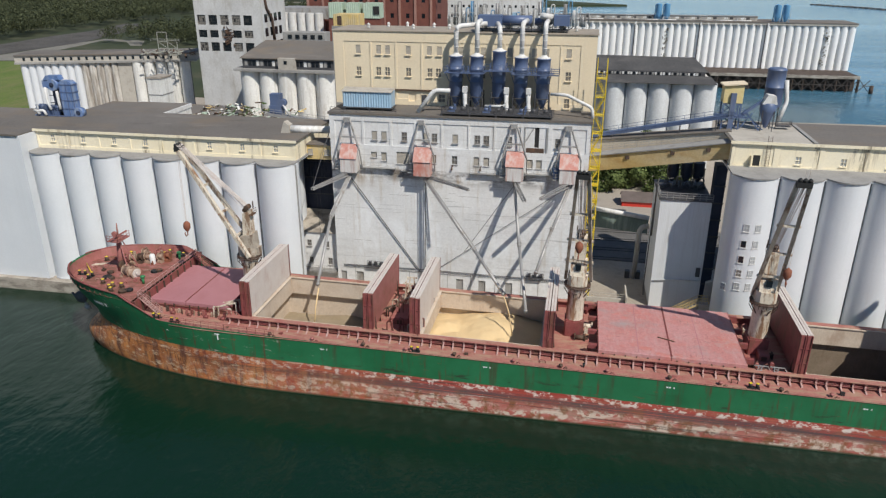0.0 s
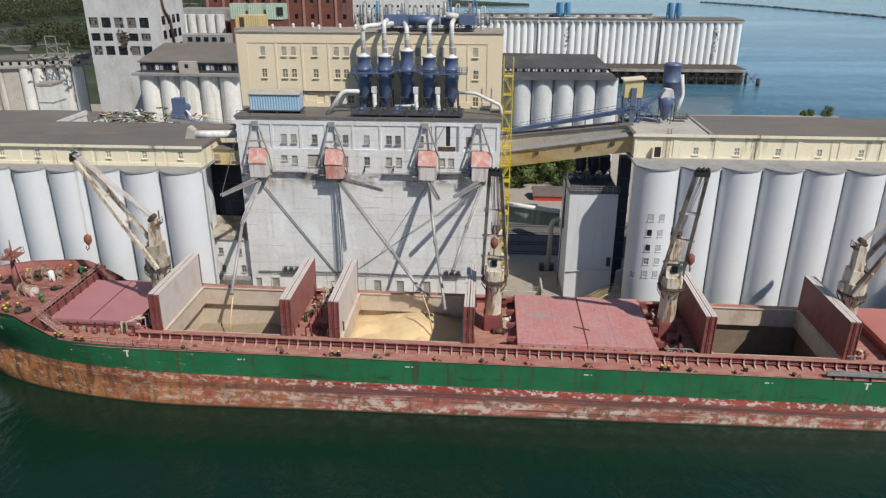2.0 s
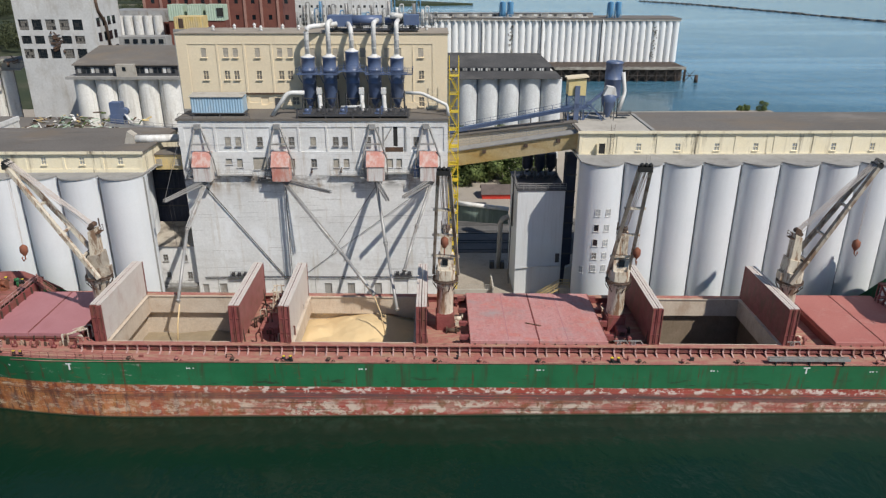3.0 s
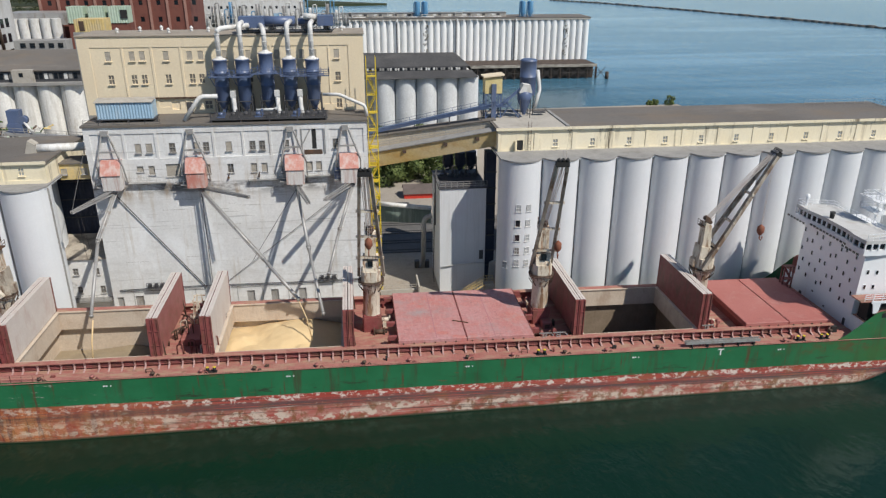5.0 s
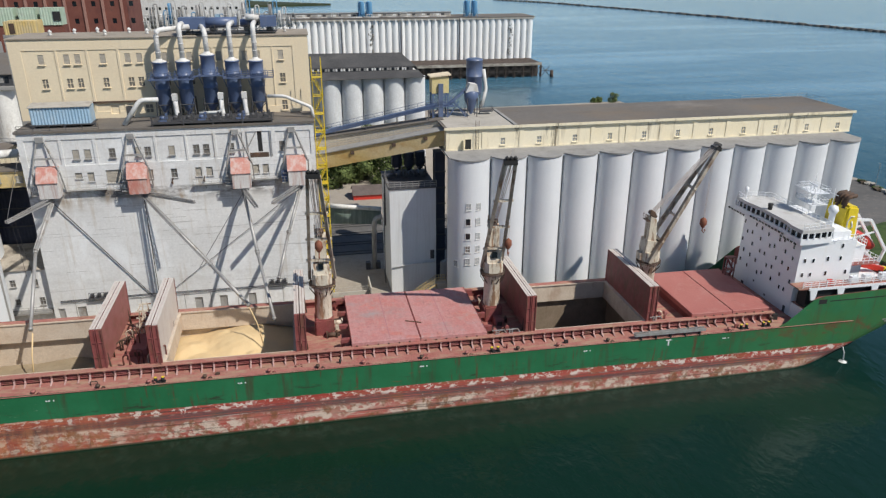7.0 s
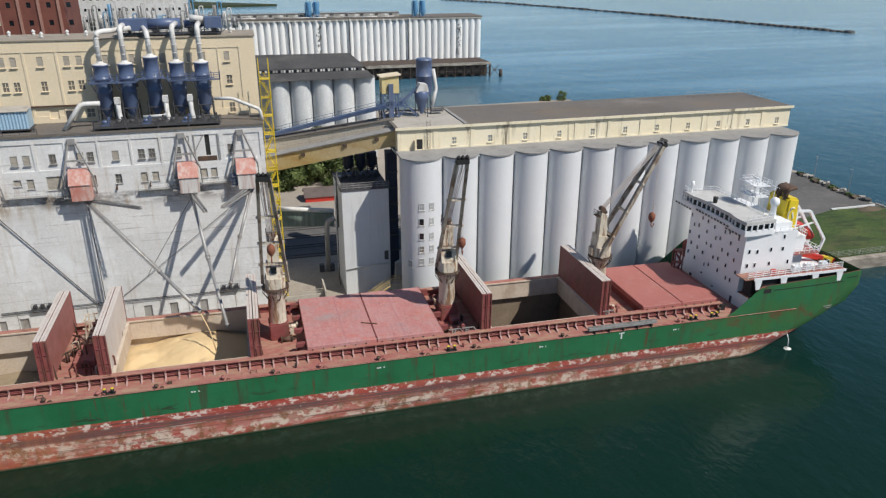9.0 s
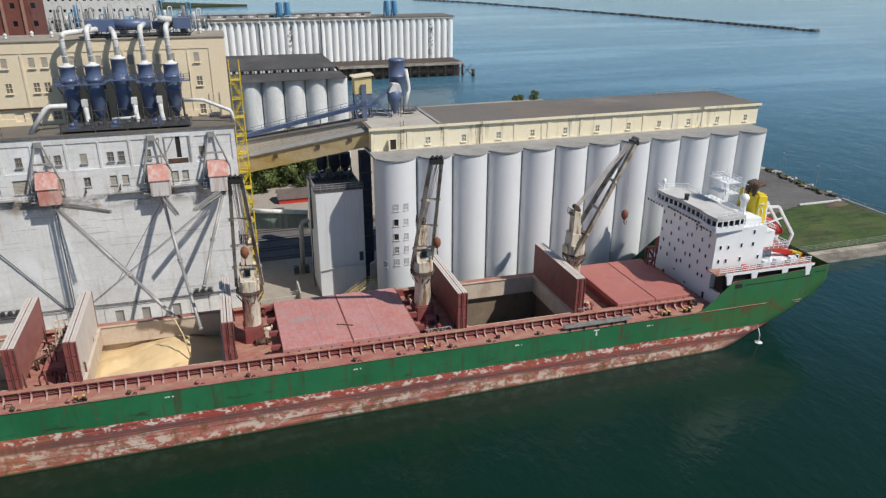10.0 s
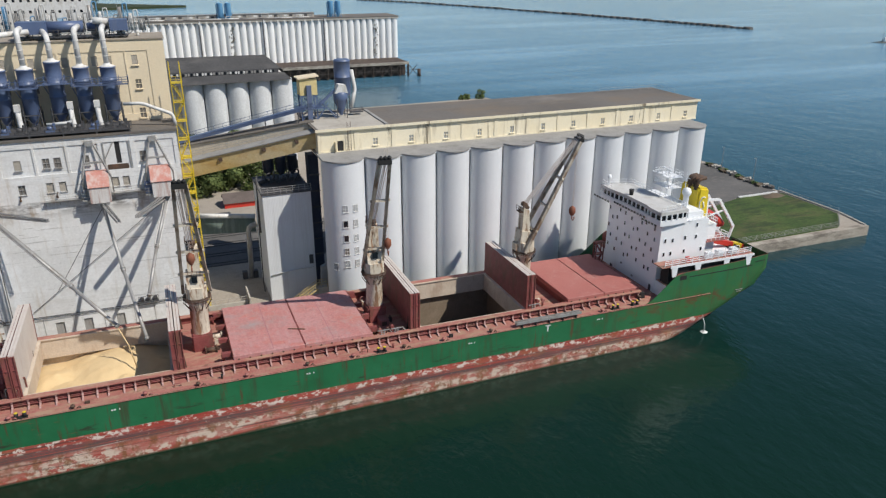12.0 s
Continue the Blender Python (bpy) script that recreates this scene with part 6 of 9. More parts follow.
crane(-52.9, 180, 10.2, 36.8, 22.6, 0.4, JIB, CRANE, 0.6)
crane(1.4, -94.5, 8.3, 38.8, 26.0, -4.6, CRANE, JIB, 0.46)
crane(28.8, -93, 8.4, 39.6, 23.8, -6.6, CRANE, JIB, 0.46, 1.6, 1.9)
crane(56.2, 0, 9.2, 38.2, 24.6, -0.2, CRANE, JIB, 0.62)


# -- deckhouse --
HX = 78.9
dh = sbox("deckhouse", HX, 89.2, -8.0, 8.0, 9.6, 24.0, SHIPWHITE, SHIP, "white accommodation block with rows of small windows")
PORT = None
spots = [("f", y, z) for z in (22.7, 20.9, 18.9, 16.9, 14.9) for y in (-6.3, -4.2, -2.0, 0.2, 2.4, 4.7, 7.0)]
spots += [("s", x, z) for x, z in ((80.0, 20.85), (81.6, 20.75), (80.0, 18.25), (81.5, 18.25), (84.3, 20.9), (86.7, 20.85), (84.4, 18.3), (88.2, 18.3), (86.6, 23.1), (82.9, 15.6), (87.6, 15.6))]
for k, (face, u, z) in enumerate(spots):
    if PORT is None:
        bm = bm_new()
        ring(bm, 0.54, 0.84, 0.06, -0.05, 0.04)
        PORT = sp("window", bm, SHIPWHITE, dh)
        bm = bm_new()
        box(bm, -0.21, 0.21, -0.02, 0.03, -0.36, 0.36)
        PANE = sp("pane", bm, GLASS, dh)
        w0, p0 = PORT, PANE
    else:
        w0 = clone(PORT, dh, Matrix())
        p0 = clone(PANE, dh, Matrix())
    jit, z = 0.55 * math.sin(k * 2.3), z + (0.3 * math.sin(k * 1.7) if face == "f" else 0)
    w0.matrix_basis = p0.matrix_basis = pose(HX - 0.02, u + jit, z, 0, 0, -90) if face == "f" else pose(u, -8.02, z)
bm = bm_new()
for y, z, w, h in ((5.6, 10.9, 0.5, 1.0), (-6.6, 11.2, 0.4, 1.8), (1.0, 10.6, 0.3, 0.3), (-1.2, 11.6, 0.3, 0.3), (2.4, 12.8, 0.3, 0.3)):
    box(bm, HX - 0.06, HX - 0.005, y - w, y + w * 0.4, z - h / 2, z + h / 2)
sp("front_fitting", bm, DARKSTEEL, dh)
# bridge
br = SHIP
plan = [(77.9, -8.7), (80.2, -8.7), (84.0, -8.3), (84.0, 8.6), (80.2, 10.0), (77.9, 10.0), (77.8, 6.5), (78.3, 3.0), (78.3, -3.6), (77.8, -6.0)]
bm = bm_new()
prism(bm, plan, 23.95, 24.9)
bridge = sp("bridge", bm, SHIPWHITE, SHIP, "white navigating bridge with wings")
plan_in = [(78.2, -8.4), (80.0, -8.4), (83.8, -8.1), (83.8, 8.4), (80.0, 9.7), (78.2, 9.7), (78.1, 6.5), (78.6, 3.0), (78.6, -3.6), (78.1, -6.0)]
bm = bm_new()
prism(bm, plan_in, 24.9, 25.9)
sp("bridge_glazing", bm, GLASS, bridge, "dark band of bridge windows")
bm = bm_new()
prism(bm, plan, 25.9, 26.5)
sp("bridge_roof", bm, ROOFWHITE, bridge, "dirty white flat bridge roof")
for a, c in zip(plan, plan[1:] + plan[:1]):
    n = max(1, round(math.hypot(c[0] - a[0], c[1] - a[1]) / 1.3))
    for k in range(n):
        x, y = a[0] + (c[0] - a[0]) * k / n, a[1] + (c[1] - a[1]) * k / n
        bm = bm_new()
        beam(bm, (x, y, 24.9), (x, y, 25.9), 0.2)
        sp("mullion", bm, SHIPWHITE, bridge)
for k in range(22):
    bm = bm_new()
    y = -8.9 + 0.9 * k
    x = 76.93 if abs(y) > 5 else 77.82
    box(bm, x - 0.02, x + 0.02, y, y + 0.62, 24.15, 24.5)
    sp("lower_pane", bm, GLASS, bridge, "strip of small dark panes")
bm = bm_new()
rail(bm, [(78.0, -8.7, 26.5), (83.6, -7.9, 26.5), (83.6, 8.0, 26.5), (78, 9.8, 26.5), (77.5, 6, 26.5)], 1.0, 1.2, 0.04)
sp("roof_rail", bm, SHIPWHITE, bridge)
bm = bm_new()
lathe(bm, [(0.5, 25.2), (0.5, 27.4), (0.65, 27.5), (0.85, 28.1), (0.65, 28.7), (0.1, 28.95)], 16, (86.6, -4.2, 0))
sp("satellite_dome", bm, SHIPWHITE, bridge, "white satellite dome")
bm = bm_new()
lathe(bm, [(0.2, 26.5), (0.2, 27.6), (0.42, 27.9), (0.3, 28.5), (0.02, 28.6)], 12, (79.0, 9.0, 0))
sp("satellite_dome", bm, SHIPWHITE, bridge, "white satellite dome")
bm = bm_new()
rod(bm, (79.2, 2.0, 26.5), (79.2, 2.0, 27.6), 0.35, 0.45, 12)
sp("roof_vent", bm, BLACK, bridge)
sbox("mast_deck", 84.05, 88.6, -7.0, 7.0, 24.0, 25.2, SHIPWHITE, bridge, "white deckhouse behind the bridge")
bm = bm_new()
for sx, sy in ((-0.8, -0.8), (0.8, -0.8), (0.8, 0.8), (-0.8, 0.8)):
    beam(bm, (81.5 + sx, 1.2 + sy, 26.5), (81.5 + sx * 0.4, 1.2 + sy * 0.4, 31.4), 0.12)
for z in (28.2, 30.2):
    box(bm, 80.0, 83.0, -1.0, 3.4, z, z + 0.07)
    rail(bm, [(80.0, -1.0, z + 0.1), (83, -1.0, z + 0.1), (83, 3.4, z + 0.1), (80, 3.4, z + 0.1), (80, -1.0, z + 0.1)], 0.9, 1.0, 0.04)
beam(bm, (79.6, 0.4, 30.6), (79.6, 3.4, 30.6), 0.2)
beam(bm, (80.6, -0.6, 31.5), (80.6, 1.8, 31.7), 0.18)
rod(bm, (81.5, 1.2, 31), (81.5, 1.2, 33.2), 0.07, 0.04, 6)
rod(bm, (82.6, -2.4, 26.5), (82.6, -2.4, 31.6), 0.09, 0.05, 6)
beam(bm, (82.6, -3.4, 30.6), (82.6, -1.4, 30.6), 0.1)
bm.transform(Matrix.Translation((4.2, -1.0, 0)))
sp("radar_mast", bm, SHIPWHITE, bridge, "white lattice radar mast with scanners")
# funnel
bm = bm_new()
extrude_poly(bm, [(88.8, -4.6, 22.0), (91.9, -4.6, 22.0), (91.5, -4.6, 28.4), (89.2, -4.6, 28.7)], (0, 5.2, 0))
bmesh.ops.bevel(bm, geom=[e for e in bm.edges], offset=0.35, segments=2, affect="EDGES")
fun = sp("funnel", bm, FUNNEL, SHIP, "bright yellow funnel")
bm = bm_new()
for k in range(4):
    tube(bm, bend([(89.2 + 0.55 * (k % 2), -3.4 + 0.8 * k, 28.0), (89.6, -3.4 + 0.8 * k, 29.9), (91.2, -3.4 + 0.8 * k, 30.1)], 0.7), 0.36, 10)
sp("exhaust_pipe", bm, RUSTDARK, fun, "rusty bent exhaust pipes")
bm = bm_new()
tube(bm, [(90.6, -4.66, 26.8), (90.0, -4.68, 26.9), (89.5, -4.68, 26.0), (89.5, -4.68, 25.0), (90.1, -4.66, 24.4)], 0.13, 6)
tube(bm, [(90.3, -4.66, 26.0), (90.6, -4.66, 25.0), (90.1, -4.66, 24.5)], 0.13, 6)
sp("emblem", bm, WHITE, fun, "plain pale curved mark")
# casing, decks aft
sbox("engine_casing", 88.5, 93.0, -6.0, 6.0, 12.2, 22.0, SHIPWHITE)
sbox("boat_deck", 89.2, 95.5, -7.2, 7.2, 18.9, 19.1, DECKRED)
bm = bm_new()
rail(bm, [(84.2, -8.4, 24.0), (89.2, -7.9, 24.0), (92.6, -6.5, 22.1), (92.6, 5, 22.1)], 1.0, 1.1, 0.05)
rail(bm, [(89.2, -7.1, 19.1), (95.4, -7.1, 19.1), (95.4, 7, 19.1)], 1.0, 1.1, 0.05)
sp("aft_rail", bm, SHIPWHITE)
bm = bm_new()
rail(bm, [(80.0, -8.9, 16.1), (100.0, -8.4, 16.1)], 1.1, 1.5, 0.055, (0.33, 0.66, 1.0))
sp("poop_rail", bm, SHIPWHITE)
bm = bm_new()
box(bm, 79.4, 100.3, -8.95, -6.4, 15.9, 16.1)
sp("side_deck", bm, DUSTDECK, SHIP, "dusty red side deck")
bm = bm_new()
box(bm, 81.2, 100.4, -9.06, -8.96, 15.7, 16.15)
sp("deck_edge", bm, SHIPWHITE, SHIP, "white edge beam of the side deck")
for x in (82.4, 87.6, 94.2, 99.4):
    bm = bm_new()
    extrude_poly(bm, [(x - 0.5, -9.02, 13.9), (x + 0.3, -9.02, 13.9), (x + 0.5, -9.02, 15.7), (x - 0.9, -9.02, 15.7)], (0, 0.2, 0))
    sp("side_support", bm, SHIPWHITE, SHIP, "white bracket below the side deck")
# a solid black box paints the shade inside the open passage
sbox("side_recess", 81.4, 100.2, -8.4, -6.31, 12.3, 15.89, BLACK, SHIP, "dark open side passage")
sbox("aft_house", 80.0, 98.0, -6.3, 6.3, 12.2, 15.9, SHIPWHITE)
for x, y in ((90.5, -7.8), (93.2, -7.6), (96.6, -7.4)):
    bm = bm_new()
    box(bm, x - 0.6, x + 0.6, y - 0.5, y + 0.5, 16.1, 17.2)
    rail(bm, [(x - 0.8, y - 0.6, 16.1), (x + 0.8, y - 0.6, 16.1)], 1.6, 0.8, 0.05)
    sp("deck_locker", bm, SHIPWHITE)
sbox("red_locker", 85.0, 85.8, -8.4, -8.05, 16.1, 17.2, LIFERED)
# free-fall lifeboat on its ramp
ramp_parts = bm_new()
for y in (-2.6, 0.6):
    beam(ramp_parts, (93.2, y, 25.4), (96.0, y, 25.2), 0.4)
    beam(ramp_parts, (96.0, y, 25.2), (100.4, y, 19.4), 0.45)
    beam(ramp_parts, (100.4, y, 19.4), (99.4, y, 16.2), 0.4)
    beam(ramp_parts, (93.2, y, 25.4), (93.4, y, 19.0), 0.35)
    beam(ramp_parts, (93.4, y, 22.0), (97.5, y, 23.0), 0.25)
    beam(ramp_parts, (93.4, y, 22.0), (99.4, y, 16.6), 0.35)
lr = sp("lifeboat_ramp", ramp_parts, SHIPWHITE, SHIP, "white launching frame of the lifeboat")
bm = bm_new()
bmesh.ops.create_uvsphere(bm, u_segments=16, v_segments=10, radius=1.0)
for v in bm.verts:
    v.co = Vector((v.co.x * 3.6, v.co.y * 1.25, v.co.z * 1.3))
    f_ = v.co.z > 0.5
    if f_:
        v.co.z = 0.5 + (v.co.z - 0.5) * 0.6
bm.transform(Matrix.Translation((96.4, -1.0, 21.2)) @ pose(0, 0, 0, 0, 35, 0))
for f in bm.faces:
    f.smooth = True
sp("lifeboat", bm, LIFERED, SHIP, "red enclosed free-fall lifeboat")
# red provision crane lying aft
bm = bm_new()
beam(bm, (93.6, -3.6, 17.8), (99.2, -4.2, 16.4), 0.9)
beam(bm, (101.2, -4.4, 15.9), (103.6, -4.6, 15.2), 0.8)
rod(bm, (94.0, -3.6, 15.0), (94.0, -3.6, 18.2), 0.6, None, 12)
pc = sp("provision_crane", bm, LIFERED, SHIP, "red stores crane with its boom lowered aft")
bm = bm_new()
beam(bm, (99.2, -4.2, 16.4), (101.2, -4.4, 15.9), 0.94)
sp("boom_band", bm, YELLOW, pc, "yellow boom band")
bm = bm_new()
for x, y in ((100.6, -6.2), (102.0, -5.8), (103.4, -5.2), (101.2, -2), (103.2, -1), (102.6, 2.5)):
    rod(bm, (x, y, 12.2), (x, y, 13.5), 0.3, None, 10)
    rod(bm, (x - 0.9, y + 0.3, 12.9), (x + 0.9, y + 0.3, 12.9), 0.6, None, 12)
sp("mooring_winch", bm, BLACK, SHIP, "dark mooring gear on the stern")

# -- forecastle gear --
bm = bm_new()
rod(bm, (-77.4, 0, FC), (-77.1, 0, 19.6), 0.65, 0.4, 12)
rod(bm, (-77.1, 0, 19.6), (-77.0, 0, 22.2), 0.2, 0.1, 8)
box(bm, -78.2, -76.0, -1.7, 1.7, 19.2, 19.4)
rail(bm, [(-78.2, -1.7, 19.4), (-76.0, -1.7, 19.4), (-76.0, 1.7, 19.4)], 1.0, 0.8, 0.05)
beam(bm, (-77, -2.4, 20.0), (-77, 2.4, 20.0), 0.18)
rod(bm, (-77, -1.2, 20.6), (-77, -0.8, 20.6), 0.45, None, 12)
for s in (-1, 1):
    beam(bm, (-76.8, s * 0.3, 19.2), (-74.8, s * 1.6, FC), 0.18)
sp("foremast", bm, DECKRED, SHIP, "red foremast with a small platform and lamps")
# windlass: a long drum with flanges on a rusty bed
bm = bm_new()
rod(bm, (-75.7, -1.3, 14.0), (-73.1, -2.2, 14.0), 0.85, None, 20)
for f in (0.0, 0.55, 0.97):
    rod(bm, (-75.7 + 2.6 * f, -1.3 - 0.9 * f, 14.0), (-75.58 + 2.6 * f, -1.34 - 0.9 * f, 14.0), 1.05, None, 20)
windlass = sp("windlass", bm, TANGEAR, SHIP, "rusty tan anchor windlass with a flanged drum")
bm = bm_new()
rod(bm, (-73.05, -2.22, 14.0), (-72.97, -2.25, 14.0), 0.8, None, 20)
rod(bm, (-72.97, -2.25, 14.0), (-72.6, -2.38, 14.0), 0.3, None, 12)
sp("drum_end", bm, COVERINNER, windlass, "pale drum end")
bm = bm_new()
for f in (0.08, 0.9):
    beam(bm, (-75.7 + 2.6 * f, -1.3 - 0.9 * f, FC), (-75.7 + 2.6 * f, -1.3 - 0.9 * f, 14.2), 0.35, 1.3)
box(bm, -76.4, -75.4, -1.4, 0.1, FC, 14.3)
rod(bm, (-76.9, -0.6, 14.6), (-76.5, -0.7, 14.6), 0.75, None, 16)
sp("bed", bm, RUSTDARK, windlass, "dark rusty bed")
# mooring winches along the far side
for k, (x, y, w, tint) in enumerate(((-80.2, 2.9, 0.9, DECKRED), (-79.0, 3.4, 1.0, TANGEAR), (-77.8, 3.9, 0.8, RUSTDARK), (-76.6, 4.3, 1.1, TANGEAR), (-74.4, 4.9, 1.0, TANGEAR), (-73.4, 5.6, 0.9, RUSTRED), (-78.4, 6.2, 0.8, TANGEAR), (-75.6, 6.4, 0.8, DECKRED))):
    bm = bm_new()
    box(bm, x - w / 2, x + w / 2, y - 0.6, y + 0.6, FC, FC + 0.5)
    rod(bm, (x - w * 0.45, y, FC + 1.15), (x + w * 0.45, y, FC + 1.15), 0.42, None, 14)
    for e in (-0.5, 0.5):
        rod(bm, (x + w * e - 0.05, y, FC + 1.15), (x + w * e + 0.05, y, FC + 1.15), 0.68, None, 16)
    box(bm, x - 0.18, x + 0.18, y + 0.3, y + 0.7, FC, FC + 1.9 + 0.25 * math.sin(k * 2.1))
    sp("mooring_drum", bm, tint, SHIP, "rusty mooring winch with a flanged drum")
# single posts with yellow caps, and green ventilators at the break
for x, y in ((-79.2, -5.7), (-76.7, -6.6), (-75.1, -6.5), (-76.8, -7.5), (-75.9, -8.4), (-75.3, 7.7), (-75.0, 9.0), (-81.6, 6.6), (-84.6, 3.4)):
    bm = bm_new()
    rod(bm, (x, y, FC), (x, y, FC + 0.75), 0.36, 0.32, 14)
    rod(bm, (x, y, FC), (x, y, FC + 0.08), 0.55, None, 14)
    fp = sp("mooring_post", bm, RUSTDARK, SHIP, "rusty brown mooring post with a yellow cap")
    bm = bm_new()
    lathe(bm, [(0.25, 0.752), (0.27, 0.8), (0.22, 0.85), (0.02, 0.86)], 14, (x, y, FC))
    sp("post_cap", bm, YELLOW, fp, "worn yellow cap")
for x, y in ((-72.3, -4.4), (-71.9, 6.9)):
    bm = bm_new()
    rod(bm, (x, y, FC), (x, y, FC + 1.1), 0.22, None, 12)
    lathe(bm, [(0.24, 1.1), (0.42, 1.2), (0.42, 1.45), (0.1, 1.6)], 12, (x, y, FC))
    sp("valve_post", bm, VALVEGREEN, SHIP, "green ventilator post")
# ropes, a yellow spar and low pipes on the deck
for k, (x, y, r) in enumerate(((-79.7, -3.6, 0.75), (-78.9, -3.9, 0.6), (-73.1, 0.4, 0.6), (-72.5, 0.9, 0.55), (-72.6, 8.4, 0.7), (-73.8, -8.2, 0.7), (-73.0, -7.6, 0.6), (-80.5, -1.6, 0.5))):
    bm = bm_new()
    for j in range(3):
        lathe(bm, [(r - 0.12, 0.14 * j), (r + 0.06, 0.07 + 0.14 * j), (r - 0.12, 0.13 + 0.14 * j), (r - 0.35, 0.07 + 0.14 * j)], 16, (x + 0.05 * math.sin(j * 2 + k), y, FC + 0.01), close=True)
    sp("rope_coil", bm, (BLACK, RUSTDARK)[k % 2], SHIP, "coil of dark mooring rope")
bm = bm_new()
rod(bm, (-86.0, -0.4, FC + 0.9), (-83.4, -2.8, FC + 0.3), 0.09, None, 8)
sp("spar", bm, YELLOW, SHIP, "yellow spar lying on the forecastle")
bm = bm_new()
for k in range(4):
    beam(bm, (-85.9 + 0.1 * k, 0.7 + 0.22 * k, FC + 0.06), (-84.0 + 0.1 * k, 1.6 + 0.22 * k, FC + 0.06), 0.16, 0.08)
sp("plank", bm, CRANE, SHIP, "pale dunnage planks")
for k in range(22):
    x, y = -84.6 + 0.58 * k, 5.4 * math.sin(k * 2.4)
    if abs(y) > half(x, FC) - 1.6:
        continue
    bm = bm_new()
    h, r = 0.22 + 0.16 * abs(math.sin(k * 1.3)), 0.16 + 0.12 * abs(math.cos(k * 0.9))
    if k % 2:
        tube(bm, bend([(x - 0.7, y, FC), (x - 0.7, y, FC + h), (x + 0.7, y + 0.5, FC + h), (x + 0.7, y + 0.5, FC)], 0.12, 3), 0.06, 6)
    else:
        box(bm, x - r, x + r, y - r * 1.3, y + r * 1.3, FC, FC + h)
        rod(bm, (x, y, FC + h), (x, y, FC + h * 2), r * 0.6, None, 10)
    sp("deck_gear", bm, (DECKRED, RUSTRED, TANGEAR, DECKRED, RUSTDARK)[k % 5], SHIP)
BITT = None
bitts = [(-82.8, -4.0, FC), (-84.9, -3.2, FC), (-81.4, 5.4, FC), (-72.2, 8.0, FC), (-66.6, -7.9, 10.0), (-63.0, -8.5, 9.9), (-22.5, -8.85, DZ), (27.2, -8.85, DZ), (70.4, -8.75, DZ), (74.6, -8.6, DZ)]
for x, y, z in bitts:
    if BITT is None:
        bm = bm_new()
        box(bm, -0.85, 0.85, -0.3, 0.3, 0, 0.12)
        for q in (-0.5, 0.5):
            rod(bm, (q, 0, 0.1), (q, 0, 0.75), 0.24, None, 12)
        BITT = sp("bollard", bm, BLACK, SHIP, "black twin bollard with yellow tops")
        bm = bm_new()
        rod(bm, (0, 0, 0.75), (0, 0, 0.83), 0.22, None, 12)
        BTOP = sp("bollard_top", bm, YELLOW, BITT, "yellow bollard cap")
        BTOP.matrix_basis = Matrix.Translation((-0.5, 0, 0))
        clone(BTOP, BITT, Matrix.Translation((0.5, 0, 0)))
        b0 = BITT
    else:
        b0 = clone(BITT, SHIP, Matrix())
        clone(BTOP, b0, Matrix.Translation((-0.5, 0, 0)))
        clone(BTOP, b0, Matrix.Translation((0.5, 0, 0)))
    b0.matrix_basis = pose(x, y - (2.6 if z < 11 else 0), z, 0, 0, 0 if z < 11 else (x * 37) % 90)
bm = bm_new()
lathe(bm, [(0.5, 0.0), (0.52, 0.3), (0.5, 1.7), (0.3, 1.9), (0.02, 1.92)], 16, (-75.5, 3.9, FC))
sp("white_drum", bm, WHITE, SHIP, "white upright drum")
for side in (-1, 1):
    for k in range(11):
        x = -86.8 + 1.25 * k
        y0, y1 = side * (half(x, FC) - 0.75), side * (half(x, 13.6) - 0.14)
        if abs(y0) > 0.6:
            bm = bm_new()
            extrude_poly(bm, [(x - 0.04, y0, FC), (x - 0.04, y1, FC), (x - 0.04, y1, 13.7)], (0.08, 0, 0))
            sp("bulwark_stay", bm, DECKRED)
# stairs from forecastle to deck, near and far
for s in (-1, 1):
    bm = bm_new()
    for e in (0.0, 0.9):
        y = s * (9.6 - e)
        beam(bm, (-70.0, y, FC), (-66.6, y, 10.0), 0.16)
        rail(bm, [(-70.0, y, FC), (-66.6, y, 10.0)], 1.0, 1.0, 0.045)
    for k in range(11):
        f = (k + 0.5) / 11
        box(bm, -70.0 + 3.4 * f - 0.13, -70.0 + 3.4 * f + 0.13, min(s * 8.7, s * 9.6), max(s * 8.7, s * 9.6), FC - 2.9 * f, FC - 2.9 * f + 0.05)
    sp("deck_stairs", bm, STAYPINK if s < 0 else DECKRED, SHIP)
for k in range(19):
    x = -67.6 + 0.74 * k
    bm = bm_new()
    z0, h = deck_z(x), 0.7 + 0.35 * abs(math.sin(k * 1.9))
    beam(bm, (x, -8.2 - 0.3 * math.sin(k * 2.2), z0), (x + 0.1 * math.sin(k), -8.2 - 0.3 * math.sin(k * 2.2), z0 + h), 0.16 + 0.1 * (k % 3))
    if k % 4 == 0:
        rod(bm, (x - 0.35, -8.7, z0 + 0.3), (x + 0.35, -8.7, z0 + 0.3), 0.26, None, 10)
    sp("deck_gear", bm, (REDSTEEL, TANGEAR, RUSTDARK, DECKRED)[k % 4], SHIP)
for x, w, h in ((-57.2, 0.8, 1.9), (-54.9, 0.7, 1.8)):
    bm = bm_new()
    z0 = deck_z(x)
    for e in (-w / 2, w / 2):
        beam(bm, (x + e, -7.9, z0), (x + e, -7.9, z0 + h), 0.2)
    beam(bm, (x - w / 2, -7.9, z0 + h), (x + w / 2, -7.9, z0 + h), 0.2)
    sp("pipe_frame", bm, CRANE, SHIP, "pale pipe frame beside the fore hatch")
bm = bm_new()
for e in (0.0, 1.3):
    beam(bm, (-57.4, -7.2 + e, deck_z(-57) + 1.5), (-54.2, -6.4 + e, deck_z(-54) + 2.3), 0.2)
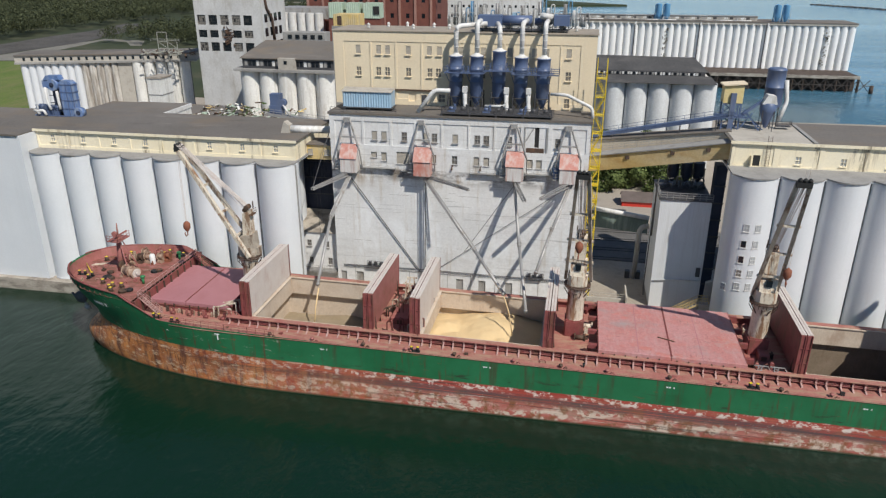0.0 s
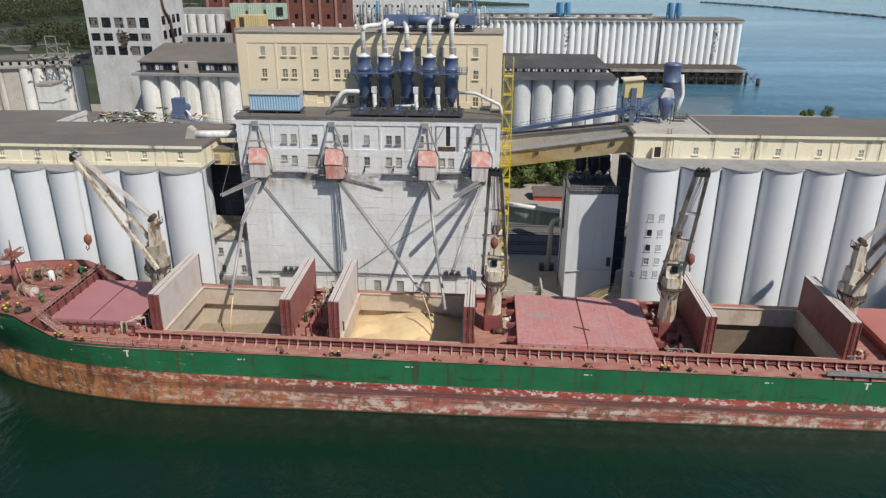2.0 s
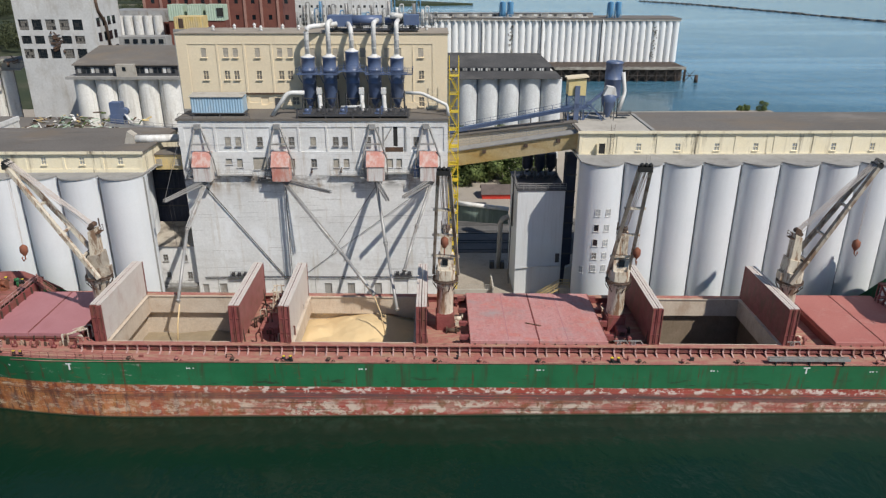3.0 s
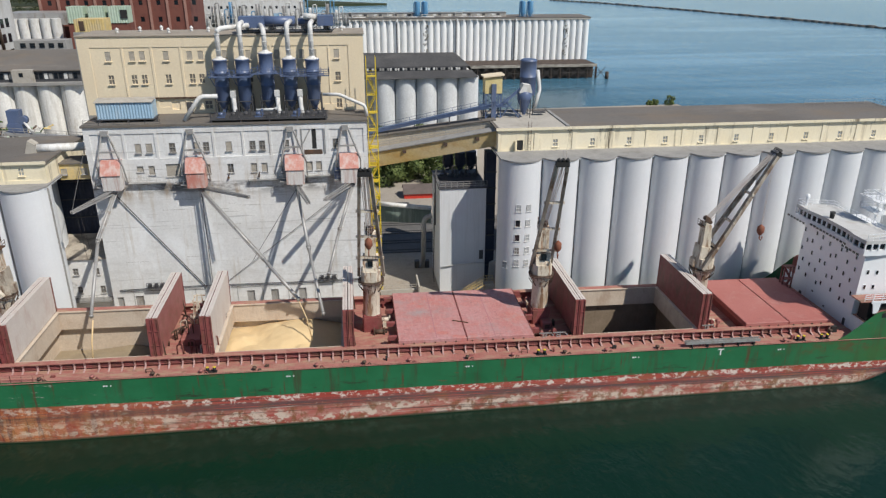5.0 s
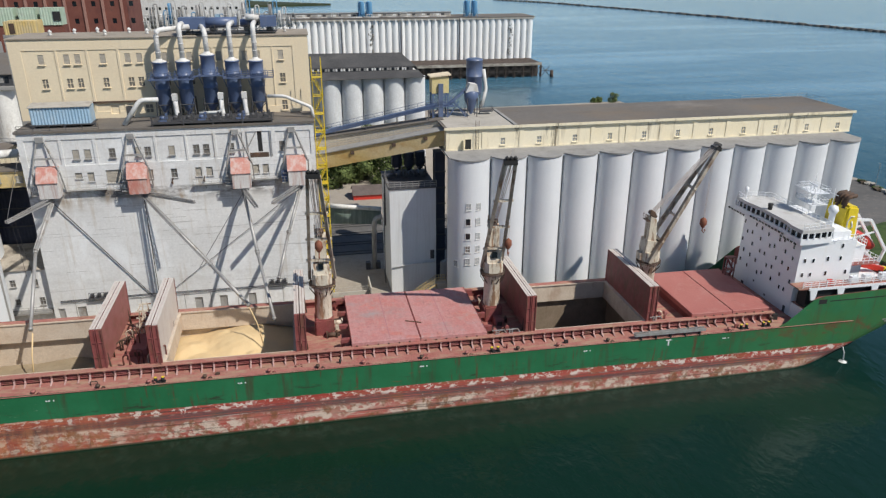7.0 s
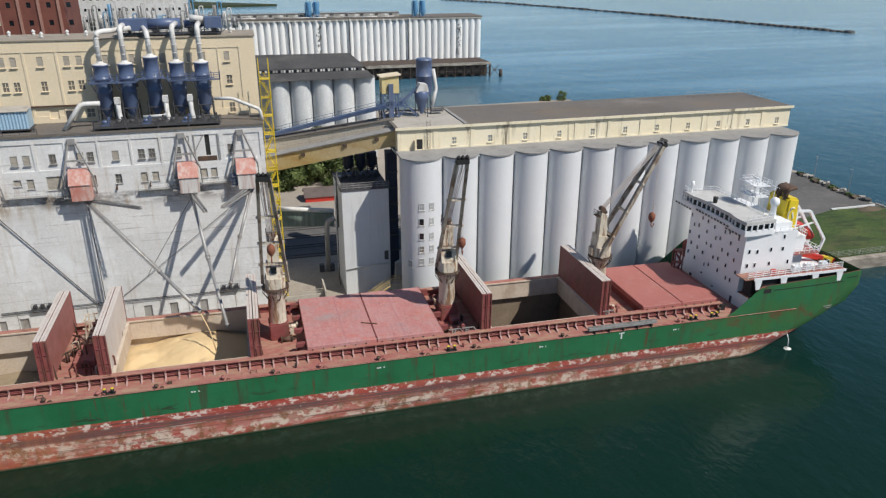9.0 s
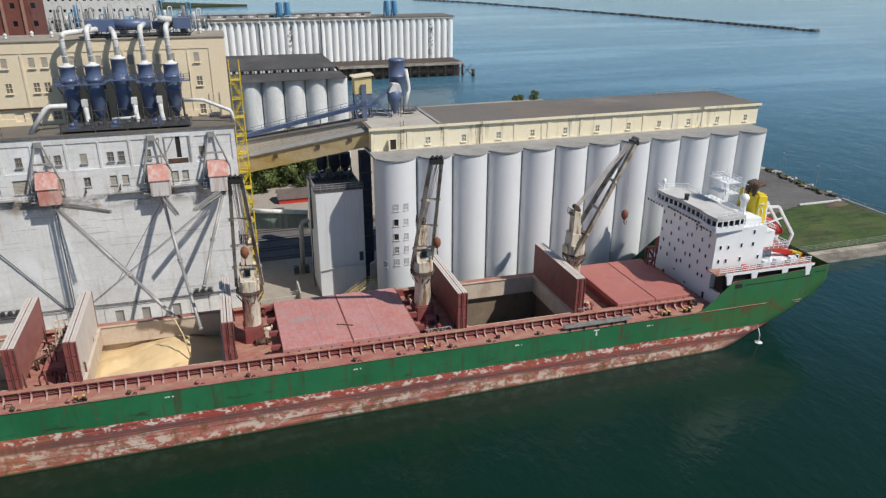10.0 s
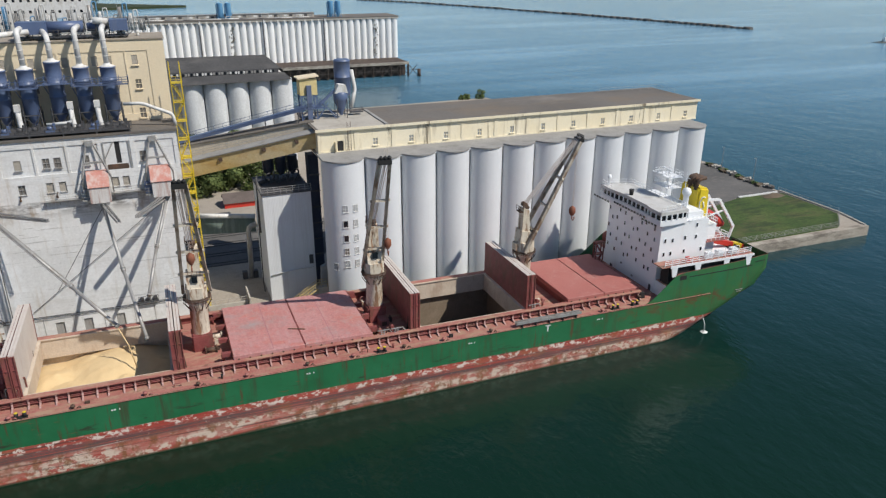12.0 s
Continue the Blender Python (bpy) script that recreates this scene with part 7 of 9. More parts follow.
beam(bm, (-56.6, -7.0, deck_z(-57) + 1.7), (-55.0, -5.3, deck_z(-55) + 2.0), 0.2)
beam(bm, (-54.3, -6.4, deck_z(-54)), (-54.3, -6.4, deck_z(-54) + 2.3), 0.2)
beam(bm, (-54.3, -5.1, deck_z(-54)), (-54.3, -5.1, deck_z(-54) + 2.3), 0.2)
sp("pipe_frame", bm, CRANE, SHIP, "pale pipe frame beside the fore hatch")
bm = bm_new()
pts = [(x, -(half(x, deck_z(x)) - 0.1), deck_z(x)) for x in (-65.5, -62, -58, -54, -50, -45.5)]
rail(bm, pts, 1.1, 1.5, 0.04, (0.35, 0.7, 1.0))
sp("side_rail", bm, DECKRED, SHIP, "thin red side rail")
# anchor, housed high at the bow
bm = bm_new()
bmesh.ops.create_uvsphere(bm, u_segments=14, v_segments=9, radius=1.0)
for v in bm.verts:
    v.co = Vector((v.co.x * 1.25, v.co.y * 0.6, v.co.z * 1.15))
for q in (-1, 1):
    rod(bm, (q * 0.3, 0, -0.8), (q * 1.5, -0.3, 0.9), 0.42, 0.16, 8)
rod(bm, (0, 0, 0.5), (0.5, 0.5, 2.6), 0.3, None, 8)
rod(bm, (0.2, 0.1, 0.8), (1.3, -0.2, 3.1), 0.28, None, 8)
bm.transform(Matrix.Translation((-85.8, -3.6, 8.6)))
anchor = sp("anchor", bm, DARKSTEEL, SHIP, "dark stockless anchor at the bow")
bm = bm_new()
bmesh.ops.create_uvsphere(bm, u_segments=12, v_segments=7, radius=0.5)
for v in bm.verts:
    v.co = Vector((v.co.x * 1.3, v.co.y * 0.8, v.co.z * 1.1))
rod(bm, (0, 0, 0.2), (-0.5, -0.1, 1.5), 0.25, None, 8)
bm.transform(Matrix.Translation((-85.0, -3.4, 6.6)))
sp("crown", bm, GREYSTEEL, anchor, "pale worn anchor crown")

# -- deck gear between the hatches --
for x, w in ((-26.3, 3.0), (29.5, 1.6), (-51.8, 1.6)):
    bm = bm_new()
    vs = box(bm, x - w / 2, x + w / 2, -3.2, 2.0, DZ, DZ + 2.5)
    bmesh.ops.bevel(bm, geom=[e for e in bm.edges], offset=0.12, segments=1, affect="EDGES")
    mh = sp("mast_house", bm, DECKRED, SHIP, "dark red deck locker house")
    sbox("house_door", x - 0.4, x + 0.4, -3.28, -3.205, DZ + 0.3, DZ + 2.1, RUSTDARK, mh)
bm = bm_new()
for y in (2.0, 4.6):
    for x in (-27.0, -25.0):
        beam(bm, (x, y, DZ), (x * 0.3 + -26 * 0.7, y, DZ + 6.4), 0.2)
for z in (11.5, 13.2, 14.6, 15.7):
    beam(bm, (-26.9, 2.0, z), (-25.1, 2.0, z), 0.16)
    beam(bm, (-26.9, 4.6, z), (-25.1, 4.6, z), 0.16)
    beam(bm, (-26.6, 2.0, z), (-26.6, 4.6, z), 0.16)
rod(bm, (-27.2, 2.6, 13.0), (-25.0, 2.6, 13.0), 0.5, None, 10)
rod(bm, (-26.6, 3.4, 11.2), (-24.8, 3.4, 11.2), 0.7, None, 12)
sp("winch_frame", bm, CRANE, SHIP, "rusty winch frame between the hatches")
for k in range(46):
    gap = (-52.6, -26.2, 3.3, 29.4, 57.4)[k % 5]
    wdt = (1.2, 2.4, 1.0, 2.2, 2.2)[k % 5]
    x, y = gap + random.uniform(-wdt, wdt), random.uniform(-4.5, 10.5)
    bm = bm_new()
    h = random.uniform(0.4, 1.3)
    if k % 4 == 0:
        rod(bm, (x, y, DZ), (x, y, DZ + h + 0.4), 0.2, None, 8)
        rod(bm, (x, y - 0.3, DZ + h + 0.4), (x, y + 0.3, DZ + h + 0.4), 0.32, None, 8)
    elif k % 4 == 1:
        tube(bm, bend([(x, y, DZ), (x, y, DZ + h), (x + 0.8, y + 0.4, DZ + h), (x + 0.8, y + 0.4, DZ)], 0.25, 3), 0.09, 6)
    elif k % 4 == 2:
        box(bm, x - 0.4, x + 0.4, y - 0.3, y + 0.3, DZ, DZ + h)
    else:
        rod(bm, (x - 0.7, y, DZ + 0.45), (x + 0.7, y, DZ + 0.45), 0.38, None, 10)
        box(bm, x - 0.9, x - 0.7, y - 0.45, y + 0.45, DZ, DZ + 0.95)
        box(bm, x + 0.7, x + 0.9, y - 0.45, y + 0.45, DZ, DZ + 0.95)
    sp("deck_fitting", bm, (DECKRED, RUSTDARK, REDSTEEL, CRANE)[(k // 2) % 4], SHIP)
# ladders and pipe frames at the hatch ends
for x in (-53.4, 27.4, 29.6, 53.8):
    bm = bm_new()
    for e in (0, 0.5):
        beam(bm, (x + e, -8.7, DZ), (x + e, -8.35, 12.9), 0.09)
    for k in range(9):
        beam(bm, (x, -8.65 + 0.035 * k, DZ + 0.3 + 0.35 * k), (x + 0.5, -8.65 + 0.035 * k, DZ + 0.3 + 0.35 * k), 0.06)
    beam(bm, (x - 0.6, -8.3, 12.9), (x + 1.4, -8.3, 12.9), 0.14)
    beam(bm, (x + 1.3, -8.3, 12.9), (x + 2.6, -7.6, 11.0), 0.14)
    sp("hatch_ladder", bm, GREYSTEEL if x > 20 else DECKRED, SHIP)
for k in range(16):
    x = -46 + 7.6 * k + random.uniform(-1, 1)
    bm = bm_new()
    lathe(bm, [(0.16, 0), (0.16, 0.3), (0.34, 0.35), (0.3, 0.55), (0.05, 0.6)], 10, (x, -9.0, DZ))
    tube(bm, [(x + 0.5, -9.15, DZ + 0.1), (x + 0.75, -9.1, DZ + 0.3), (x + 1.0, -9.15, DZ + 0.1)], 0.08, 6)
    sp("deck_vent", bm, (RUSTDARK, DECKRED)[k % 2], SHIP)
# gangway stowed along the side
bm = bm_new()
for y in (-9.35, -8.75):
    box(bm, 50.5, 63.0, y - 0.05, y + 0.05, 10.1, 10.6)
box(bm, 50.5, 63.0, -9.3, -8.8, 10.05, 10.12)
for k in range(26):
    box(bm, 50.7 + 0.48 * k, 50.75 + 0.48 * k, -9.3, -8.8, 10.12, 10.3)
rail(bm, [(50.5, -9.35, 10.6), (63.0, -9.35, 10.6)], 0.35, 2.0, 0.03, (1.0,))
gw = sp("gangway", bm, GREYSTEEL, SHIP, "grey aluminium gangway stowed along the deck edge")
for k in range(5):
    bm = bm_new()
    box(bm, 51.5 + 2.6 * k, 51.7 + 2.6 * k, -9.45, -9.0, 9.3, 10.05)
    sp("gangway_bracket", bm, BLACK, gw)

# -- hull markings: bars for names and numbers, a letter T for tug points --
for x in (-55.2, 56.6):
    bm = bm_new()
    y = -half(x, 8.2) - 0.02
    box(bm, x - 0.5, x + 0.5, y, y + 0.01, 8.85, 9.05)
    box(bm, x - 0.12, x + 0.12, y, y + 0.01, 7.9, 8.85)
    sp("hull_mark", bm, WHITE, SHIP, "white letter T painted on the hull")
for x in (-64.5, -37.6, -11.6, 15.4, 42.0, 66.5):
    y = -half(x, 8.2) - 0.02
    for q, w in ((0, 0.28), (0.36, 0.28), (0.95, 0.16)):
        sbox("hull_number", x + q - w / 2, x + q + w / 2, y, y + 0.01, 8.22, 8.44, WHITE, SHIP, "small illegible white hull number")
bm = bm_new()
for k, x in enumerate((-79.3, -78.7, -78.1, -77.5, -76.6)):
    pts = [(xx, -half(xx, zz) - 0.06, zz) for xx, zz in ((x - 0.2, 10.3), (x + 0.2, 10.3), (x + 0.2, 11.0), (x - 0.2, 11.0))]
    extrude_poly(bm, pts, (0, 0.03, 0))
sp("bow_name", bm, WHITE, SHIP, "white painted name bars on the bow")
bm = bm_new()
for x, z, w in ((98.0, 9.0, 1.9), (98.1, 8.6, 1.2)):
    y0, y1 = -half(x - w / 2, z) - 0.08, -half(x + w / 2, z) - 0.08
    extrude_poly(bm, [(x - w / 2, y0, z), (x + w / 2, y1, z), (x + w / 2, y1, z + 0.15), (x - w / 2, y0, z + 0.15)], (0, 0.04, 0))
sp("stern_name", bm, GREYSTEEL, SHIP, "white painted name bars on the stern")
bm = bm_new()
for x0, x1, z in ((83.4, 84.9, 13.2), (85.5, 100.5, 13.55), (101.2, 103.8, 14.1)):
    n = 8
    for k in range(n):
        a, c = x0 + (x1 - x0) * k / n, x0 + (x1 - x0) * (k + 1) / n
        h = 0.8 if x0 < 84 else 0.16
        extrude_poly(bm, [(a, -half(a, z) - 0.03, z), (c, -half(c, z) - 0.03, z), (c, -half(c, z) - 0.03, z + h), (a, -half(a, z) - 0.03, z + h)], (0, 0.02, 0))
sp("freeing_port", bm, BLACK, SHIP, "dark freeing ports in the stern plating")
bm = bm_new()
pts = [(x, -half(x, 9.45) - 0.06, 9.45) for x in [-64 + 5 * k for k in range(32)]]
tube(bm, pts, 0.07, 5)
sp("sheer_bar", bm, DUSTDECK)
out = thing("cooling_outfall", "white jet of cooling water falling from the hull", "water", m=SHIP.matrix_basis @ EDGE)
bm = bm_new()
tube(bm, [(90.4, -7.6, 4.6), (90.9, -8.4, 4.3), (91.2, -8.9, 2.8), (91.3, -9.0, 1.1)], 0.11, 8)
lathe(bm, [(0.08, 1.45), (0.3, 1.25), (0.55, 1.16), (0.75, 1.1)], 12, (91.3, -9.0, 0), close=False)
sp("jet", bm, WHITE, out)

# gear in the gap before the deckhouse
for k in range(14):
    x, y = 76.2 + 1.9 * ((k * 5) % 7) / 7, -7.6 + 1.15 * k
    bm = bm_new()
    h = 0.5 + 0.9 * ((k * 3) % 5) / 5
    if k % 3 == 0:
        rod(bm, (x, y, DZ), (x, y, DZ + h + 0.4), 0.2, 0.2, 10)
        rod(bm, (x, y, DZ + h + 0.4), (x, y, DZ + h + 0.6), 0.38, 0.3, 10)
    elif k % 3 == 1:
        box(bm, x - 0.5, x + 0.5, y - 0.4, y + 0.4, DZ, DZ + h)
    else:
        tube(bm, bend([(x, y - 0.6, DZ), (x, y - 0.6, DZ + h), (x, y + 0.6, DZ + h), (x, y + 0.6, DZ)], 0.2, 3), 0.1, 6)
    sp("gap_fitting", bm, (RUSTDARK, BLACK, REDSTEEL)[k % 3 if k % 4 else 0], SHIP, "dark fitting before the deckhouse")
bm = bm_new()
for x in (76.9, 78.6):
    for y in (8.1, 9.0):
        beam(bm, (x, y, DZ), (x, y, 15.0), 0.2)
for z in (12.4, 14.9):
    box(bm, 76.8, 78.7, 8.0, 9.1, z, z + 0.12)
beam(bm, (76.9, 8.5, DZ), (78.6, 8.5, 12.4), 0.3)
beam(bm, (78.6, 8.5, 12.4), (76.9, 8.5, 14.9), 0.3)
sp("stair_frame", bm, REDSTEEL, SHIP, "dark red stair frame beside the deckhouse")
# mooring gear crowding the stern
for k, (x, y) in enumerate(((100.6, -6.2), (101.6, -5.2), (102.6, -4.4), (101.2, -3.0), (102.8, -2.0), (103.2, -0.2), (102.4, 1.8), (101.0, 4.2))):
    bm = bm_new()
    if k % 2:
        rod(bm, (x - 0.6, y, 14.6), (x + 0.6, y, 14.6), 0.5, None, 12)
        box(bm, x - 0.75, x - 0.6, y - 0.7, y + 0.7, 12.2, 15.3)
        box(bm, x + 0.6, x + 0.75, y - 0.7, y + 0.7, 12.2, 15.3)
    else:
        rod(bm, (x - 0.35, y, 12.2), (x - 0.35, y, 15.2), 0.22, None, 10)
        rod(bm, (x + 0.35, y, 12.2), (x + 0.35, y, 15.2), 0.22, None, 10)
        rod(bm, (x - 0.35, y, 15.2), (x - 0.35, y, 15.3), 0.3, None, 10)
        rod(bm, (x + 0.35, y, 15.2), (x + 0.35, y, 15.3), 0.3, None, 10)
    sp("mooring_gear", bm, RUSTDARK if k % 3 else BLACK, SHIP, "dark mooring winches and bollards at the stern")

# pipes and small gear along the deck edge
for s_, yy in ((-1, -9.0), (1, 9.0)):
    for dz, rr in ((0.42, 0.09), (0.66, 0.06)):
        bm = bm_new()
        tube(bm, [(-53.6 + 6.5 * k, yy + 0.03 * math.sin(k * 1.7), DZ + dz + 0.03 * math.sin(k * 2.9)) for k in range(20)], rr, 6)
        sp("deck_pipe", bm, RUSTDARK if dz > 0.9 else REDSTEEL, SHIP, "rusty service pipe along the hatch girder")
for k in range(14):
    x = -52.5 + 9.4 * k + random.uniform(-3.0, 3.0)
    bm = bm_new()
    h = random.uniform(0.2, 0.55)
    if k % 3 == 0:
        rod(bm, (x, -8.2, DZ), (x, -8.2, DZ + 0.2 + h), 0.14, 0.2, 8)
    elif k % 3 == 1:
        box(bm, x - 0.3, x + 0.3, -8.4, -8.1, DZ, DZ + 0.15 + h)
    else:
        tube(bm, bend([(x - 0.4, -8.2, DZ), (x - 0.4, -8.2, DZ + 0.3 + h), (x + 0.5, -8.2, DZ + 0.3 + h), (x + 0.5, -8.2, DZ)], 0.15, 3), 0.06, 6)
    sp("edge_fitting", bm, (RUSTDARK, REDSTEEL, BLACK, DECKRED)[k % 4], SHIP)
# catwalk frames and pipes crowding the gap between the open holds
for k in range(22):
    x, y = random.uniform(-29.6, -22.8), random.uniform(-7.4, 7.4)
    bm = bm_new()
    z = DZ + random.uniform(0.6, 3.2)
    q = (x + random.uniform(-1.6, 1.6), y + random.uniform(-2.2, 2.2), z + random.uniform(-0.5, 0.9))
    tube(bm, bend([(x, y, DZ), (x, y, z), q, (q[0], q[1], DZ)], 0.3, 3), random.uniform(0.06, 0.14), 6)
    sp("gap_pipe", bm, (RUSTDARK, CRANE, REDSTEEL)[k % 3], SHIP, "bent rusty pipe between the hatches")


# the gear takes its place on the deck; hull plating stays, and what stands along the deck edge keeps to the edge
ON_HULL = {"hull", "bulwark_lining", "bow_lining", "bulwark_rail", "deck", "forecastle_deck", "forecastle_bulkhead", "bulkhead_stiffener", "forecastle_rail", "poop_bulkhead",
           "side_girder", "girder_flange", "girder_stay", "bollard", "deck_gear", "rope_coil", "mooring_drum", "mooring_post", "valve_post", "spar", "plank", "pipe_frame", "bulwark_stay", "deck_stairs", "side_rail", "anchor", "hull_mark", "hull_number",
           "bow_name", "stern_name", "freeing_port", "sheer_bar", "deck_pipe", "white_drum"}
ON_EDGE = {"deck_fitting", "gap_pipe", "gap_fitting", "edge_fitting", "deck_vent", "gangway", "stair_frame", "mooring_gear", "mooring_winch", "side_deck", "deck_edge", "side_support",
           "side_recess", "poop_rail", "deck_locker", "red_locker"}
for ob in SHIP.children:
    kind = ob.name.split(".")[0]
    if kind in ("foremast", "windlass"):
        ob.matrix_basis = Matrix.Translation((-1.9, 0, -0.3)) @ ob.matrix_basis
    elif kind in ON_EDGE:
        ob.matrix_basis = EDGE @ ob.matrix_basis
    elif kind not in ON_HULL:
        ob.matrix_basis = GEAR @ ob.matrix_basis

# ---- links, stairs and yard ----
# yellow stair tower beside the working house
stair = thing("stair_tower", "bright yellow zigzag steel stair tower beside the white wall", "stairs", (3.6, 136, QZ))
bm = bm_new()
for x in (2.75, 4.5):
    for y in (134.8, 137.0):
        beam(bm, (x, y, QZ), (x, y, 49.5), 0.11)
part("post", bm, YELLOW, stair)
fl = [QZ + 3.35 * k for k in range(14)]
for k, z in enumerate(fl[1:]):
    bm = bm_new()
    x0, x1 = (2.75, 4.5) if k % 2 else (4.5, 2.75)
    beam(bm, (x0, 135.0, z - 3.3), (x1, 135.0, z), 0.1)
    beam(bm, (x0, 135.9, z - 3.3), (x1, 135.9, z), 0.1)
    for j in range(9):
        f = j / 9
        box(bm, x0 + (x1 - x0) * f - 0.08, x0 + (x1 - x0) * f + 0.08, 135.0, 135.9, z - 3.3 + 3.3 * f, z - 3.25 + 3.3 * f)
    rail(bm, [(x0, 134.95, z - 3.3), (x1, 134.95, z)], 1.0, 0.9, 0.035)
    part("flight", bm, YELLOW, stair)
    bm = bm_new()
    box(bm, 2.7, 4.6, 134.8, 137.0, z, z + 0.1)
    rail(bm, [(2.7, 134.8, z + 0.1), (4.6, 134.8, z + 0.1), (4.6, 137, z + 0.1)], 1.1, 0.9, 0.035)
    part("landing", bm, YELLOW, stair)

# sloping conveyor gallery to the east silos
gal = thing("conveyor_gallery", "sloping ochre and grey enclosed conveyor gallery between the buildings", "gallery", (16, 141, 28))
bm = bm_new()
extrude_poly(bm, [(2.4, 141, 27.0), (26.77, 131.96, 33.06), (26.77, 131.96, 35.96), (2.4, 141, 30.0)], (0, 2.6, 0))
part("front_box", bm, surface("stained_ochre_sheet", (0.56, 0.47, 0.31), (0.5, 0.36, 0.13), (0.4, 0.24, 0.07), scale=0.09, fine=3, streak=(0.16, 0.16, 0.3), amount=0.8, cover=(0.46, 0.62), rough=0.75, bump=0.05), gal, "ochre painted side, stained grey")
bm = bm_new()
extrude_poly(bm, [(2.4, 140.7, 30.05), (26.77, 131.66, 36.01), (26.77, 134.86, 36.01), (2.4, 143.9, 30.05)], (0, 0, 0.18))
part("front_roof", bm, SLAB, gal)
bm = bm_new()
extrude_poly(bm, [(2.4, 146.5, 28.5), (27.61, 137.11, 33.71), (27.61, 137.11, 36.89), (2.4, 146.5, 31.9)], (0, 3.4, 0))
part("rear_box", bm, surface("pale_beige_gallery_wall", (0.56, 0.5, 0.41), (0.62, 0.56, 0.46), (0.34, 0.28, 0.21), scale=0.25, fine=4, streak=(0.5, 0.5, 0.06), amount=0.6, rough=0.85, bump=0.06), gal, "pale beige rear gallery wall")
bm = bm_new()
extrude_poly(bm, [(2.4, 146.2, 31.95), (27.61, 136.83, 36.94), (27.61, 140.57, 36.94), (2.4, 150.2, 31.95)], (0, 0, 0.2))
part("rear_roof", bm, ROOF, gal)
bm = bm_new()
rail(bm, [(2.6, 143.7, 30.3), (26.58, 134.49, 36.15)], 1.0, 2.4, 0.04)
part("handrail", bm, GREYSTEEL, gal)
for f in (0.3, 0.62, 0.86):
    x, y, z = 2.4 + 24.37 * f, 141 + -9.04 * f, 28.5 + 6.01 * f
    slab("vent", x - 0.35, x + 0.35, y - 0.2, y + 0.1, z + 0.3, z + 0.95, RUSTDARK, gal)
# blue belt conveyor above it
conv = thing("belt_conveyor", "dark blue inclined belt conveyor with railings", "conveyor", (16, 147, 33))
bm = bm_new()
extrude_poly(bm, [(3.0, 147.4, 32.4), (26.2, 137.95, 39.05), (26.2, 137.95, 39.7), (3.0, 147.4, 33.1)], (0, 1.3, 0))
part("frame", bm, BLUE, conv)
bm = bm_new()
rail(bm, [(3.0, 147.3, 33.1), (26.2, 137.85, 39.7)], 1.1, 1.9, 0.05)
part("railing", bm, BLUE, conv)
for x in (7, 13, 19, 25):
    y, z = 147.5 - (x - 3) * 0.407, 32.4 + (x - 3) * 0.287
    bm = bm_new()
    beam(bm, (x, y, z - 2.0), (x, y, z), 0.2)
    part("leg", bm, DARKSTEEL, conv)

# head of the conveyor: yellow cabin on a steel tower
head = thing("transfer_cabin", "yellow sheet cabin on a dark blue steel tower", "cabin", (29.5, 150, 34.8))
bm = bm_new()
box(bm, 27.6, 31.2, 149.0, 152.0, 40.0, 43.3)
part("cabin", bm, CABINYELLOW, head)
bm = bm_new()
extrude_poly(bm, [(27.2, 148.6, 43.3), (31.6, 148.6, 43.7), (31.6, 152.4, 43.7), (27.2, 152.4, 43.3)], (0, 0, 0.25))
part("roof", bm, CREAM, head)
bm = bm_new()
for x in (27.8, 31.0):
    for y in (149.2, 151.8):
        beam(bm, (x, y, 34.8), (x, y, 40), 0.28)
for z0, z1 in ((34.9, 37.4), (37.4, 39.9)):
    for y in (149.2, 151.8):
        beam(bm, (27.8, y, z0), (31.0, y, z1), 0.14)
        beam(bm, (31.0, y, z0), (27.8, y, z1), 0.14)
    beam(bm, (27.8, 149.2, z1), (31.0, 149.2, z1), 0.22)
box(bm, 26.6, 32.4, 148.4, 152.2, 37.2, 37.35)
rail(bm, [(26.6, 148.4, 37.35), (32.4, 148.4, 37.35)], 1.1, 1.0, 0.05)
part("tower_frame", bm, BLUE, head)
bm = bm_new()
box(bm, 28.9, 29.9, 148.5, 149.0, 34.9, 42.0)
part("bucket_leg", bm, BLUE, head)
bm = bm_new()
beam(bm, (31.0, 149.5, 37.4), (36.2, 149.8, 41.5), 0.5)
beam(bm, (31.5, 149.0, 39.2), (34.8, 148.2, 35.0), 0.2)
beam(bm, (31.5, 150.5, 38.6), (35.6, 149.2, 35.0), 0.2)
beam(bm, (31.2, 149.2, 35.0), (33.4, 149.2, 38.2), 0.18)
part("brace", bm, BLUE, head)
# dust filter beside it
filt = thing("dust_filter", "tall dark blue cylindrical dust filter on the silo roof", "dust collector", (38, 152, 34.8))
bm = bm_new()
lathe(bm, [(1.5, 38.8), (1.75, 39.4), (1.75, 42.6), (1.82, 42.65), (1.82, 42.8), (1.75, 42.85), (1.75, 45.9), (1.82, 45.95), (1.82, 46.15), (1.5, 46.4)], 26, (37.7, 153.4, 0))
part("vessel", bm, BLUE, filt)
bm = bm_new()
lathe(bm, [(0.3, 35.4), (1.45, 38.6), (1.5, 38.7), (1.5, 40.1), (1.2, 40.3)], 20, (36.1, 149.4, 0))
part("hopper", bm, BLUE, filt, "faded blue conical hopper")
bm = bm_new()
extrude_poly(bm, [(34.7, 148.3, 40.1), (37.5, 148.3, 40.1), (37.1, 148.3, 41.7), (35.6, 148.3, 41.9)], (0, 2.2, 0))
part("hood", bm, PIPE, filt, "pale grey hood")
bm = bm_new()
